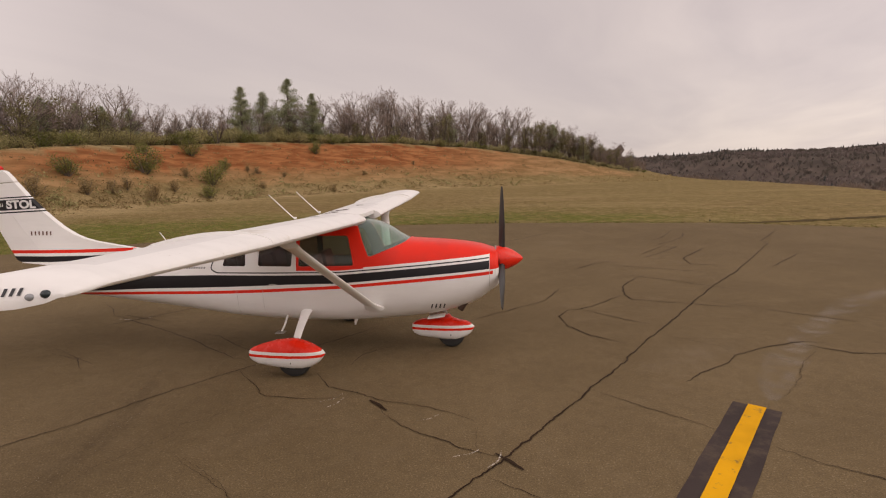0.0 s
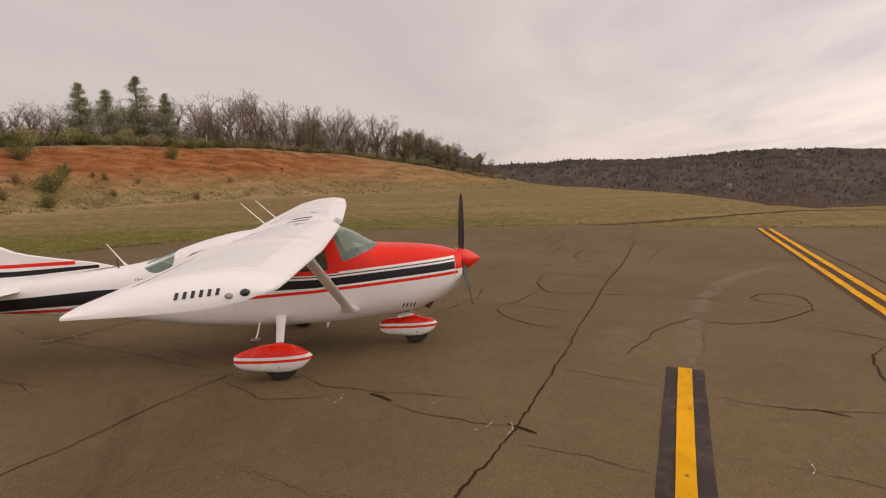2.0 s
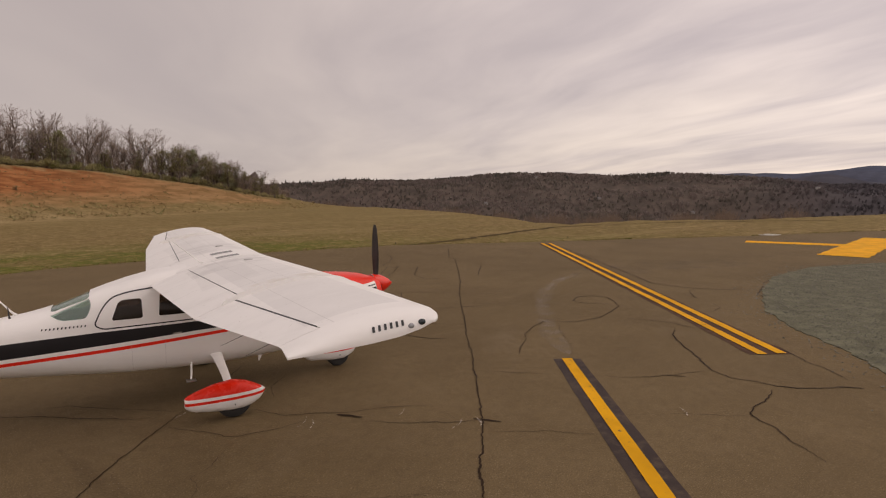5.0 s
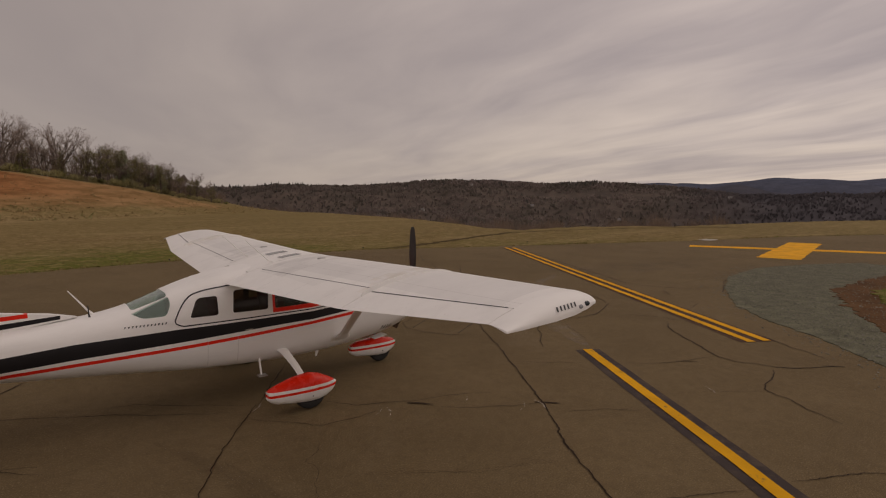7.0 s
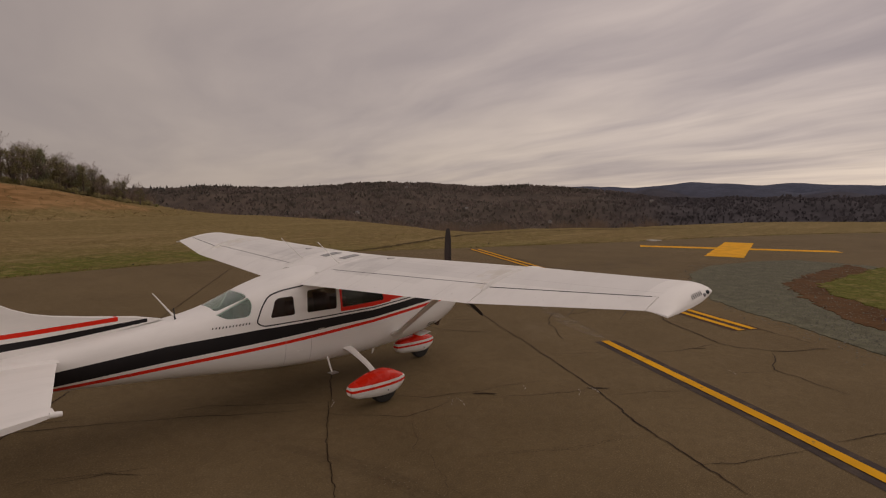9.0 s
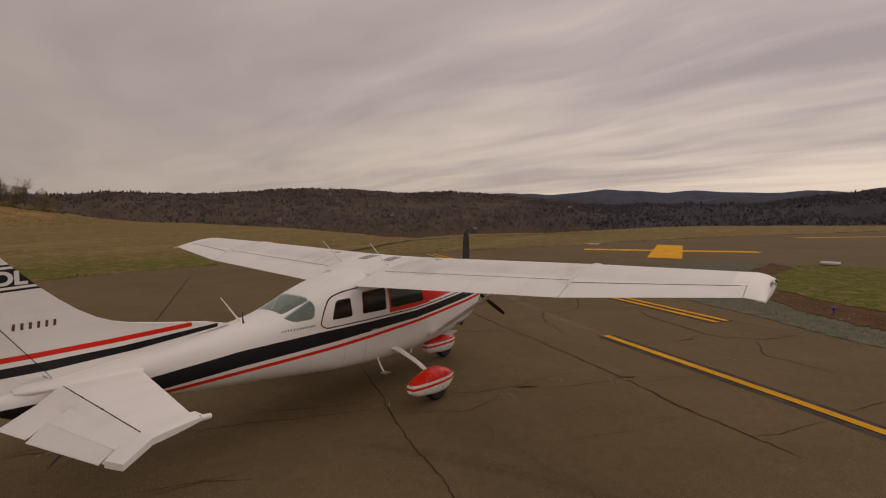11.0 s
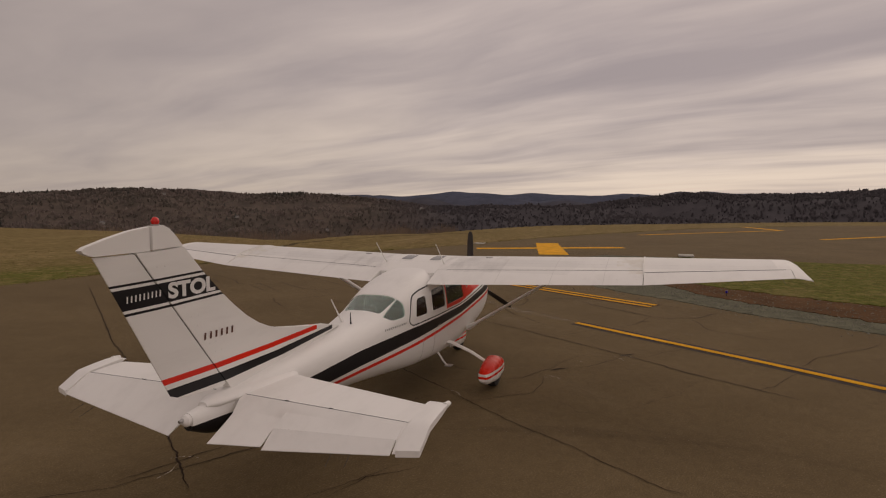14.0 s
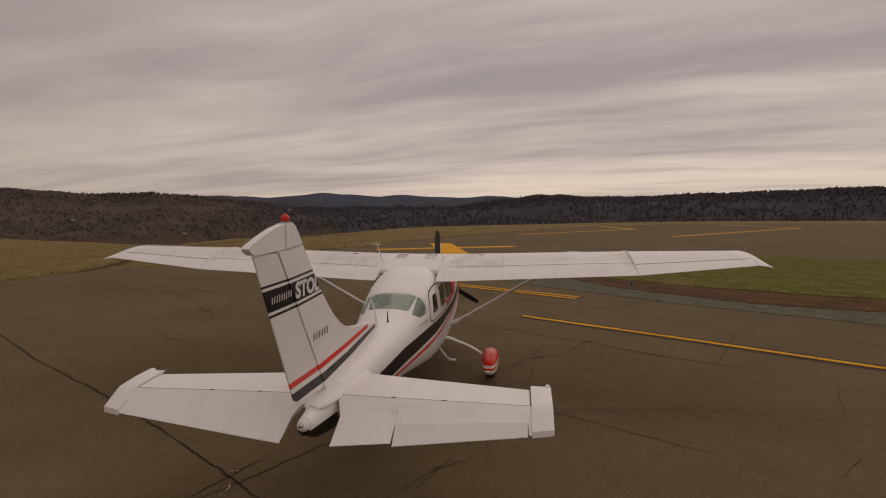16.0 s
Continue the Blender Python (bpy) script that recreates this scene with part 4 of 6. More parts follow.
def shell(inset_out, inset_in, xs):
    """A hollow skin: an outer and an inner loft, joined at both ends."""
    bm = bmesh.new()
    outer = [[bm.verts.new(p) for p in section(x, inset_out)] for x in xs]
    inner = [[bm.verts.new(p) for p in section(x, inset_in)] for x in xs]
    n = len(outer[0])
    for rows, flip in ((outer, False), (inner, True)):
        for r0, r1 in zip(rows, rows[1:]):
            for k in range(n):
                f = (r0[k], r0[(k + 1) % n], r1[(k + 1) % n], r1[k])
                bm.faces.new(f[::-1] if flip else f).material_index = 1 if flip else 0
    for k in range(n):
        bm.faces.new((inner[0][k], inner[0][(k + 1) % n], outer[0][(k + 1) % n], outer[0][k]))
        bm.faces.new((outer[-1][k], outer[-1][(k + 1) % n], inner[-1][(k + 1) % n], inner[-1][k]))
    bmesh.ops.recalc_face_normals(bm, faces=bm.faces[:])
    return bm


# window outlines: seen from the side as (x, z), the back window from above as (x, y)
WINDSHIELD = rounded([(1.42, 1.72), (1.345, 1.60), (0.865, 1.415), (0.715, 1.80), (0.64, 1.90), (0.60, 2.05), (1.30, 2.05)], 0.04)
DOOR_WIN = rounded([(0.675, 1.30), (0.59, 1.71), (-0.08, 1.71), (-0.108, 1.285)], 0.05)
MID_WIN = rounded([(-0.19, 1.285), (-0.17, 1.62), (-0.65, 1.60), (-0.68, 1.29)], 0.045)
REAR_WIN = rounded([(-0.845, 1.285), (-0.85, 1.55), (-1.07, 1.545), (-1.125, 1.51), (-1.20, 1.31), (-1.185, 1.285)], 0.045)
QUARTER_WIN = rounded([(-1.86, 1.41), (-1.74, 1.505), (-1.52, 1.60), (-1.42, 1.585), (-1.40, 1.49), (-1.46, 1.345), (-1.72, 1.335)], 0.05)
BACK_WIN = rounded([(-1.42, -0.315), (-1.42, 0.315), (-1.83, 0.265), (-1.83, -0.265)], 0.06)


def window_cutters(grow=0.0):
    def g(outline):
        c = sum((Vector(p) for p in outline), Vector((0, 0))) / len(outline)
        return [tuple(Vector(p) + (Vector(p) - c).normalized() * grow) for p in outline]
    cut = {"windshield": prism(g(WINDSHIELD), -0.9, 0.9, "y"), "back_window": prism(g(BACK_WIN), 1.25, 2.2, "z")}
    for side, lo, hi in (("right", -0.95, -0.2), ("left", 0.2, 0.95)):
        for key, o in (("door_window", DOOR_WIN), ("middle_window", MID_WIN), ("rear_window", REAR_WIN), ("quarter_window", QUARTER_WIN)):
            if key == "quarter_window":
                lo, hi = (-0.95, -0.315) if side == "right" else (0.315, 0.95)
            cut[key + side] = prism(g(o), lo, hi, "y")
    return cut


fuselage = baked("fuselage", shell(0.0, 0.02, XS), list(window_cutters().values()), "DIFFERENCE", aircraft, PAINT_BODY, "white painted metal fuselage with black and red cheat lines", CABIN)
for key, cutter in window_cutters(0.008).items():
    xs = [x for x in XS if x > 0.5] if key == "windshield" else [x for x in XS if -2.2 < x < 1.0]
    name = key.replace("right", "").replace("left", "")
    pane = baked(name, shell(0.006, 0.011, xs), [cutter], "INTERSECT", fuselage, GLASS_DOOR if name == "door_window" else GLASS_DARK if name in ("middle_window", "rear_window") else GLASS, "tinted transparent acrylic")
    pane.visible_shadow = False


def seam(points, width=0.012, mat=BLACK_TRIM, name="door_seal", parent=fuselage, label=""):
    """A thin raised strip on the cabin side through (x, z) places."""
    bm = bmesh.new()
    rows = []
    pts = [Vector(p) for p in points]
    for i, p in enumerate(pts):
        d = (pts[min(i + 1, len(pts) - 1)] - pts[max(i - 1, 0)]).normalized()
        nrm = Vector((-d.y, d.x)) * width / 2
        row = []
        for q in (p - nrm, p + nrm):
            ring = section(q.x)
            right = [r for r in ring if r[1] <= 0]
            zs = sorted(right, key=lambda r: r[2])
            y = float(np.interp(q.y, [r[2] for r in zs], [r[1] for r in zs]))
            row += [bm.verts.new((q.x, y - 0.003, q.y)), bm.verts.new((q.x, y + 0.004, q.y))]
        rows.append(row)
    for a, c in zip(rows, rows[1:]):
        bm.faces.new((a[0], a[2], c[2], c[0]))
        bm.faces.new((a[1], a[0], c[0], c[1]))
        bm.faces.new((a[2], a[3], c[3], c[2]))
    return part(name, bm, mat, parent, label)


def open_path(points, radius, step=0.04):
    """A line through points with rounded bends, in short steps."""
    ends = rounded(points, radius, 6)[7:-7]
    line, out = [points[0], *ends, points[-1]], []
    for a, c in zip(line, line[1:]):
        k = max(1, int(math.hypot(c[0] - a[0], c[1] - a[1]) / step))
        out += [(a[0] + (c[0] - a[0]) * j / k, a[1] + (c[1] - a[1]) * j / k) for j in range(k)]
    return out + [points[-1]]


fine = open_path([(-1.15, 1.199), (-1.29, 1.195), (-1.385, 1.25), (-1.30, 1.44), (-1.19, 1.575), (-1.0, 1.63), (-0.68, 1.665)], 0.10)
seam(fine, 0.016, label="black rubber cargo door seal")
for x in (-0.62, -1.0):
    seam([(x, z) for z in np.linspace(0.62, 0.96, 12)], 0.0025, JOINT, "panel_joint")
seam([(x, 0.80 + 0.03 * math.sin(x)) for x in np.linspace(-0.72, -0.86, 6)], 0.022, PAINT_WHITE, "latch")
seam([(x, 1.045) for x in np.linspace(-0.42, -0.52, 6)], 0.018, STEEL, "door_handle")
seam([(x, 0.84) for x in np.linspace(0.05, -0.12, 6)], 0.022, PAINT_WHITE, "vent_cover")
seam([(2.475, z) for z in np.linspace(1.0, 1.42, 16)], 0.005, JOINT, "panel_joint")
# cowl louvres
for i in range(4):
    seam([(1.69 + i * 0.055 + j * 0.006, 0.70 + j * 0.018) for j in range(5)], 0.018, BLACK_TRIM, "louvre")
# window frames on the cabin side
for o, m in ((DOOR_WIN, PAINT_RED), (MID_WIN, PAINT_WHITE), (REAR_WIN, PAINT_WHITE)):
    seam(o[:] + o[:1], 0.014, m, "window_frame")


# text as flat raised letters or plain bars
def glyph(bm, at):
    """One plain bar in place of a sign that is not lettered."""
    bm.faces.new([bm.verts.new(at(*p)) for p in ((0.1, 0.08), (0.62, 0.08), (0.62, 0.92), (0.1, 0.92))])


def bars(places, mat, name, parent, label=""):
    """Flat raised bars, each a part: (x0, x1, z0, z1, y, slant) on a side plane."""
    for x0, x1, z0, z1, y, sx in places:
        bm = bmesh.new()
        glyph(bm, lambda u, w: (x0 + (x1 - x0) * u + sx * w, y, z0 + (z1 - z0) * w))
        part(name, bm, mat, parent, label)


def side_y(x, z):
    ring = sorted((r for r in section(x) if r[1] <= 0), key=lambda r: r[2])
    return float(np.interp(z, [r[2] for r in ring], [r[1] for r in ring]))


bars([(-1.93 + i * 0.040, -1.93 + i * 0.040 + 0.029, 1.235 + 0.001 * i, 1.266 + 0.001 * i, side_y(-1.93 + i * 0.040, 1.25) - 0.006, 0.008) for i in range(12)], LETTER, "lettering_bar", fuselage,
     "small black lettering bar")

# tail cone lower cover, fuselage end cap
bm = tube([(-4.60, 0, 1.045), (-4.69, 0, 1.045), (-4.72, 0, 1.045)], [0.056, 0.05, 0.02], 16)
part("tail_cap", bm, PAINT_WHITE, fuselage)
part("tail_light", tube([(-4.715, 0, 1.06), (-4.75, 0, 1.06)], [0.02, 0.012], 10), STEEL, fuselage)


# wing sections: leading edge x, trailing edge x, and the heights of both
W_LE = [(0.0, 0.84), (3.5, 0.82), (5.2, 0.74), (5.30, 0.72), (5.36, 0.685), (5.40, 0.63)]
W_TE = [(0.0, -0.74), (0.6, -0.74), (3.45, -0.585), (5.15, -0.33), (5.24, -0.322), (5.40, -0.328)]
W_ZL = [(0.0, 1.83), (0.6, 1.838), (3.45, 1.922), (5.2, 1.982), (5.40, 1.98)]
W_ZT = [(0.0, 1.665), (0.6, 1.67), (3.45, 1.785), (5.2, 1.925), (5.40, 1.92)]
W_TH = [(0.0, 0.125), (3.5, 0.125), (5.2, 0.11), (5.40, 0.10)]


SPAN = {-1: 0.989, 1: 0.989}


def airfoil(y, n=40, us=None):
    side = -1 if y < 0 else 1
    key = abs(y) / SPAN[side]
    le, te, zl, zt, th = (lerp(key, t) for t in (W_LE, W_TE, W_ZL, W_ZT, W_TH))
    chord = le - te
    up, down = [], []
    for u in us or [(1 - math.cos(math.pi * i / n)) / 2 for i in range(n + 1)]:
        half = 5 * th * chord * (0.2969 * math.sqrt(u) - 0.126 * u - 0.3516 * u * u + 0.2843 * u ** 3 - 0.1036 * u ** 4)
        camber = 0.055 * chord * (1 - (2 * u - 0.8) ** 2 / 1.44) * (1 if th > 0.05 else 0.4)
        x, z = le - u * chord, zl + (zt - zl) * u + max(0.0, camber)
        up.append((x, y, z + half * 1.05))
        down.append((x, y, z - half * 0.85))
    return up, down[::-1]


def wing_surface(side, y0, y1, u0, u1, steps):
    """The piece of a wing between two stations and two fractions of the chord."""
    us = sorted({u0, u1} | {u for u in [(1 - math.cos(math.pi * i / 40)) / 2 for i in range(41)] if u0 + 0.004 < u < u1 - 0.004})
    rings = []
    for i in range(steps + 1):
        up, down = airfoil(side * SPAN[side] * (y0 + (y1 - y0) * i / steps), us=us)
        rings.append(up + down)
    return loft(rings)


# height of the drooped outer rim of the wing tip along the chord
RIM = [(-0.33, 1.893), (-0.1, 1.897), (0.2, 1.908), (0.4, 1.925), (0.55, 1.955), (0.63, 1.985)]


def tip_drop(w):
    """How far the tip has fallen towards its rim, at a share of the way out."""
    return 1 - math.sqrt(max(0.0, 1 - w ** 2.3))


def build_wing(side):
    k = SPAN[side]
    wing = part("wing", wing_surface(side, 0.44, 3.45, 0.0, 0.715, 22), PAINT_WING, aircraft, "white painted wing with worn skin and filler cap")
    part("outer_panel", wing_surface(side, 3.453, 5.20, 0.0, 0.756, 16), PAINT_WING, wing)
    part("flap", wing_surface(side, 0.47, 3.447, 0.7185, 1.0, 20), PAINT_WING, wing)
    part("aileron", wing_surface(side, 3.457, 5.194, 0.766, 1.0, 14), PAINT_WING, wing)
    # raised black strips stand in for the shade in the flap and aileron gaps
    part("flap_spar", wing_surface(side, 0.62, 3.44, 0.7135, 0.7195, 4), BLACK_TRIM, wing, "black strip standing in for the shaded flap gap").location.z = 0.0012
    part("aileron_spar", wing_surface(side, 3.465, 5.14, 0.7555, 0.7665, 4), BLACK_TRIM, wing, "black strip standing in for the shaded aileron gap").location.z = 0.0015
    rings = []
    for w in (0.0, 0.12, 0.25, 0.38, 0.5, 0.62, 0.72, 0.81, 0.88, 0.93, 0.97, 0.99, 1.0):
        up, down = airfoil(side * k * (5.20 + 0.185 * w), 40)
        d, rim = tip_drop(w), w ** 1.6
        rings.append([(x, y, z + (lerp(x, RIM) + 0.012 - z) * d) for x, y, z in up] + [(x, y, z + (lerp(x, RIM) - z) * rim) for x, y, z in down])
    wing_tip = part("wing_tip", loft(rings), PAINT_WHITE, wing, "white moulded wing tip with drooped trailing corner", sharp=80)
    for x, mat, r, nm, w in ((0.555, LAMP_DARK, 0.023, "navigation_lamp", 0.93), (0.475, LAMP_CLEAR, 0.019, "strobe_lamp", 0.95)):
        up, _ = airfoil(side * k * (5.20 + 0.185 * w), 40)
        top = float(np.interp(-x, [-q[0] for q in up], [q[2] for q in up]))
        bm = bmesh.new()
        bmesh.ops.create_uvsphere(bm, u_segments=14, v_segments=8, radius=r, matrix=Matrix.Translation((x, side * (k * (5.20 + 0.185 * w) + 0.004), top + (lerp(x, RIM) - top) * tip_drop(w))) @ Matrix.Diagonal((1.15, 0.8, 0.9, 1)))
        part(nm, bm, mat, wing_tip)
    # the maker's word on the tip as bars
    for i in range(6):
        x, row = 0.425 - i * 0.0405, []
        for w in (0.945, 0.83):
            up, _ = airfoil(side * k * (5.20 + 0.185 * w), 40)
            top = float(np.interp(-x, [-q[0] for q in up], [q[2] for q in up]))
            row.append(Vector((x, side * (k * (5.20 + 0.185 * w) + 0.003), top + (lerp(x, RIM) + 0.012 - top) * tip_drop(w) + 0.003)))
        bm = bmesh.new()
        bm.faces.new([bm.verts.new(q) for q in (row[0], row[0] - Vector((0.018, 0, 0)), row[1] - Vector((0.013, 0, 0)), row[1] + Vector((0.005, 0, 0)))])
        part("lettering_bar", bm, LETTER, wing_tip, "black lettering bar")
    # filler cap, lift strut, stall fence, vents
    up, _ = airfoil(side * 1.09, 40)
    zc = float(np.interp(-0.36, [-p[0] for p in up], [p[2] for p in up]))
    bm = tube([(0.36, side * 1.09, zc - 0.01), (0.36, side * 1.09, zc + 0.008)], [0.06, 0.055], 18)
    part("fuel_cap", bm, STEEL, wing)
    fence = []
    for y in (side * k * 3.442, side * k * 3.454):
        u, d = airfoil(y, 60)
        crest = [(x, yy, z + lerp(x, [(-0.37, 0.008), (-0.33, 0.03), (-0.2, 0.045), (0.06, 0.035), (0.4, 0.022), (0.8, 0.006)])) for x, yy, z in u if x > -0.372]
        fence.append(crest + [(x, yy, z - 0.006) for x, yy, z in u if x > -0.372][::-1])
    part("stall_fence", loft(fence), PAINT_WHITE, wing, "thin white upright stall fence across the wing")
    a, c = Vector((0.92, side * 0.60, 0.735)), Vector((0.50, side * 2.30, 1.80))
    d = (c - a).normalized()
    rings = []
    for t, g in ((0.0, 1.25), (0.06, 1.05), (0.3, 1.0), (0.7, 1.0), (0.94, 1.05), (1.0, 1.35)):
        p = a.lerp(c, t)
        w = d.cross(Vector((1, 0, 0))).normalized()
        rings.append([tuple(p + Vector((math.cos(q) * 0.072 * g, 0, 0)) + w * math.sin(q) * 0.026 * g) for q in [2 * math.pi * j / 14 for j in range(14)]])
    part("strut", loft(rings), PAINT_WHITE, wing, "white streamlined wing strut")
    part("strut_fairing", loft([[tuple(a + d * t + Vector((math.cos(q) * rx, 0, 0)) + d.cross(Vector((1, 0, 0))).normalized() * math.sin(q) * ry) for q in [2 * math.pi * j / 12 for j in range(12)]]
                               for t, rx, ry in ((-0.06, 0.14, 0.05), (0.03, 0.10, 0.04), (0.10, 0.078, 0.03))]), PAINT_WHITE, wing)
    for yw in (4.55, 5.0):
        u, _ = airfoil(side * yw, 40)
        part("static_wick", tube([u[-1], (u[-1][0] - 0.15, side * (yw + 0.01), u[-1][2] - 0.05)], [0.002, 0.0015], 5), BLACK_TRIM, wing)
    return wing


wing_right, wing_left = build_wing(-1), build_wing(1)
# roof over the cabin between the wings: centre skin, skylights and antennas
def roof_z(x, y):
    up, _ = airfoil(abs(y), 40)
    return float(np.interp(-x, [-p[0] for p in up], [p[2] for p in up]))


rings = []
for y in np.linspace(-0.46, 0.46, 13):
    xs = np.linspace(0.735, -0.42, 20)
    rings.append([(x, y, roof_z(x, y) + 0.003) for x in xs] + [(x, y, roof_z(x, y) - 0.05) for x in xs[::-1]])
part("wing_centre_skin", loft(rings), PAINT_WING, aircraft, "white skin over the cabin roof between the wings")
for s in (-1, 1):
    bm = bmesh.new()
    rows = []
    for x in (0.40, 0.30, 0.20, 0.10):
        row = []
        for y in (0.16, 0.25, 0.34):
            row.append(bm.verts.new((x, s * y, roof_z(x, y) + 0.008)))
        rows.append(row)
    for a, c in zip(rows, rows[1:]):
        for k in range(2):
            bm.faces.new((a[k], a[k + 1], c[k + 1], c[k]))
    part("skylight", bm, SKYLIGHT, aircraft, "grey tinted roof window")
    base = Vector((-0.12, s * 0.50, 1.93))
    tip = Vector((-0.47, s * 0.50, 2.26))
    part("whip_antenna", tube([base, tip], [0.008, 0.005], 8), PAINT_WHITE, aircraft, "thin white raked antenna")
    bm = bmesh.new()
    bmesh.ops.create_uvsphere(bm, u_segments=12, v_segments=6, radius=0.016, matrix=Matrix.Translation(base + Vector((0, 0, -0.004))) @ Matrix.Diagonal((1.6, 0.8, 0.8, 1)))
    part("antenna_foot", bm, PAINT_WHITE, aircraft)
part("whip_antenna", tube([(-2.20, 0.05, 1.385), (-2.24, 0.05, 1.43), (-2.44, 0.05, 1.70)], [0.02, 0.012, 0.006], 8), PAINT_WHITE, aircraft, "thin white raked antenna")
part("stub_antenna", tube([(-2.24, -0.10, 1.36), (-2.25, -0.10, 1.41), (-2.255, -0.10, 1.52)], [0.016, 0.009, 0.005], 8), BLACK_TRIM, aircraft, "short black antenna")


# vertical tail
def flat_foil(outline, thick, name, mat, parent, label="", share=None):
    """A flat outline in x and z, thickened towards its middle and thin at the rim."""
    c = sum((Vector(p) for p in outline), Vector((0, 0))) / len(outline)
    rings = []
    share = share or [1.0] * len(outline)
    for side, k in ((-1, 0.86), (-0.72, 0.96), (0.0, 1.0), (0.72, 0.96), (1, 0.86)):
        rings.append([(c.x + (p[0] - c.x) * (1 - (1 - k) * 0.04), side * thick / 2 * sh, c.y + (p[1] - c.y) * (1 - (1 - k) * 0.04)) for p, sh in zip(outline, share)])
    return part(name, loft(rings), mat, parent, label)


FIN = [(-2.35, 1.34), (-2.62, 1.405), (-3.1, 1.475), (-3.45, 1.535), (-3.62, 1.58), (-3.78, 1.65), (-3.95, 1.755), (-4.1, 1.875), (-4.25, 2.01), (-4.45, 2.215), (-4.648, 2.44),
       (-4.92, 2.418), (-5.079, 2.418), (-5.074, 2.404), (-4.215, 1.19), (-4.17, 1.12), (-3.2, 1.22)]
fin = flat_foil(FIN, 0.085, "fin", PAINT_FIN, aircraft, "white tail fin with black band, red and black stripes")
CAP = [(-4.65, 2.448), (-4.71, 2.525), (-4.775, 2.59), (-4.83, 2.617), (-4.93, 2.611), (-4.935, 2.428)]
flat_foil(CAP, 0.08, "fin_cap", PAINT_WHITE, fin)
RUDDER = [(-5.085, 2.409), (-5.39, 2.409), (-5.352, 2.345), (-4.79, 1.245), (-4.69, 1.20), (-4.26, 1.17), (-4.221, 1.192)]
rudder = flat_foil(RUDDER, 0.07, "rudder", PAINT_FIN, fin, "white rudder with black band and red and black stripes", [1.0, 0.14, 0.14, 0.14, 0.2, 0.9, 1.0])
HORN = [(-4.945, 2.424), (-4.945, 2.608), (-5.1, 2.583), (-5.28, 2.535), (-5.445, 2.482), (-5.478, 2.462), (-5.465, 2.443), (-5.42, 2.422), (-5.39, 2.414)]
flat_foil(HORN, 0.055, "rudder_horn", PAINT_WHITE, rudder)
# black strip in the rudder hinge slot, put in for its shade
bm = loft([[(x + dx, y, z) for dx, y in ((-0.002, -0.033), (0.002, -0.033), (0.002, 0.033), (-0.002, 0.033))] for x, z in ((-4.222, 1.20), (-5.080, 2.409))])
part("rudder_gap", bm, BLACK_TRIM, fin, "black strip filling the shaded rudder hinge gap")
part("beacon_base", tube([(-4.87, 0, 2.61), (-4.87, 0, 2.625)], [0.034, 0.034], 14), STEEL, fin)
bm = bmesh.new()
bmesh.ops.create_uvsphere(bm, u_segments=14, v_segments=10, radius=0.030, matrix=Matrix.Translation((-4.87, 0, 2.646)) @ Matrix.Diagonal((1, 1, 1.15, 1)))
part("beacon", bm, LAMP_RED, fin, "red domed beacon lamp")

# lettering on the fin: one readable word, the rest as bars
for side in (-1, 1):
    tcurve = bpy.data.curves.new("word", "FONT")
    tcurve.body, tcurve.size, tcurve.extrude, tcurve.offset = "STOL", 0.188, 0.001, 0.008
    tob = new("word", tcurve)
    tm = bpy.data.meshes.new_from_object(tob.evaluated_get(bpy.context.evaluated_depsgraph_get()))
    bpy.data.objects.remove(tob)
    xs = [v.co.x for v in tm.vertices]
    x0, k = min(xs), 0.485 / (max(xs) - min(xs))
    bm = bmesh.new()
    bm.from_mesh(tm)
    for v in bm.verts:
        px, py, pz = (v.co.x - x0) * k, v.co.y, v.co.z
        if side < 0:
            v.co = (-4.815 + px, -0.0475 - pz, 2.046 + py * 0.88 + px * 0.011)
        else:
            v.co = (-4.46 - px, 0.0475 + pz, 2.050 + py * 0.88 - px * 0.011)
    part("lettering", bm, LETTER_W, fin, "white block lettering")
    bars([(-5.155 + i * 0.0325, -5.155 + i * 0.0325 + 0.024, 2.05 + i * 0.002, 2.108 + i * 0.002, side * (0.016 + i * 0.0032), 0.004) for i in range(9)], LETTER_W, "lettering_bar", rudder, "pale grey lettering bar")
    bars([(-4.475 + i * 0.063, -4.475 + i * 0.063 + 0.044, 1.627, 1.70, side * 0.0455, 0.006) for i in range(6)], LETTER_B, "lettering_bar", fin, "worn brown lettering bar")


# rows of rivet heads beside the rudder hinge
for side in (-1, 1):
    for i in range(11):
        for dx in (0.10, 0.17):
            z = 1.42 + i * 0.088
            if 1.95 < z < 2.22:
                continue
            x = -4.222 - (z - 1.2) * 0.7097 + dx
            part('rivet', tube([(x, side * 0.042, z), (x, side * 0.0455, z)], [0.008, 0.005], 6), PAINT_WHITE, fin)


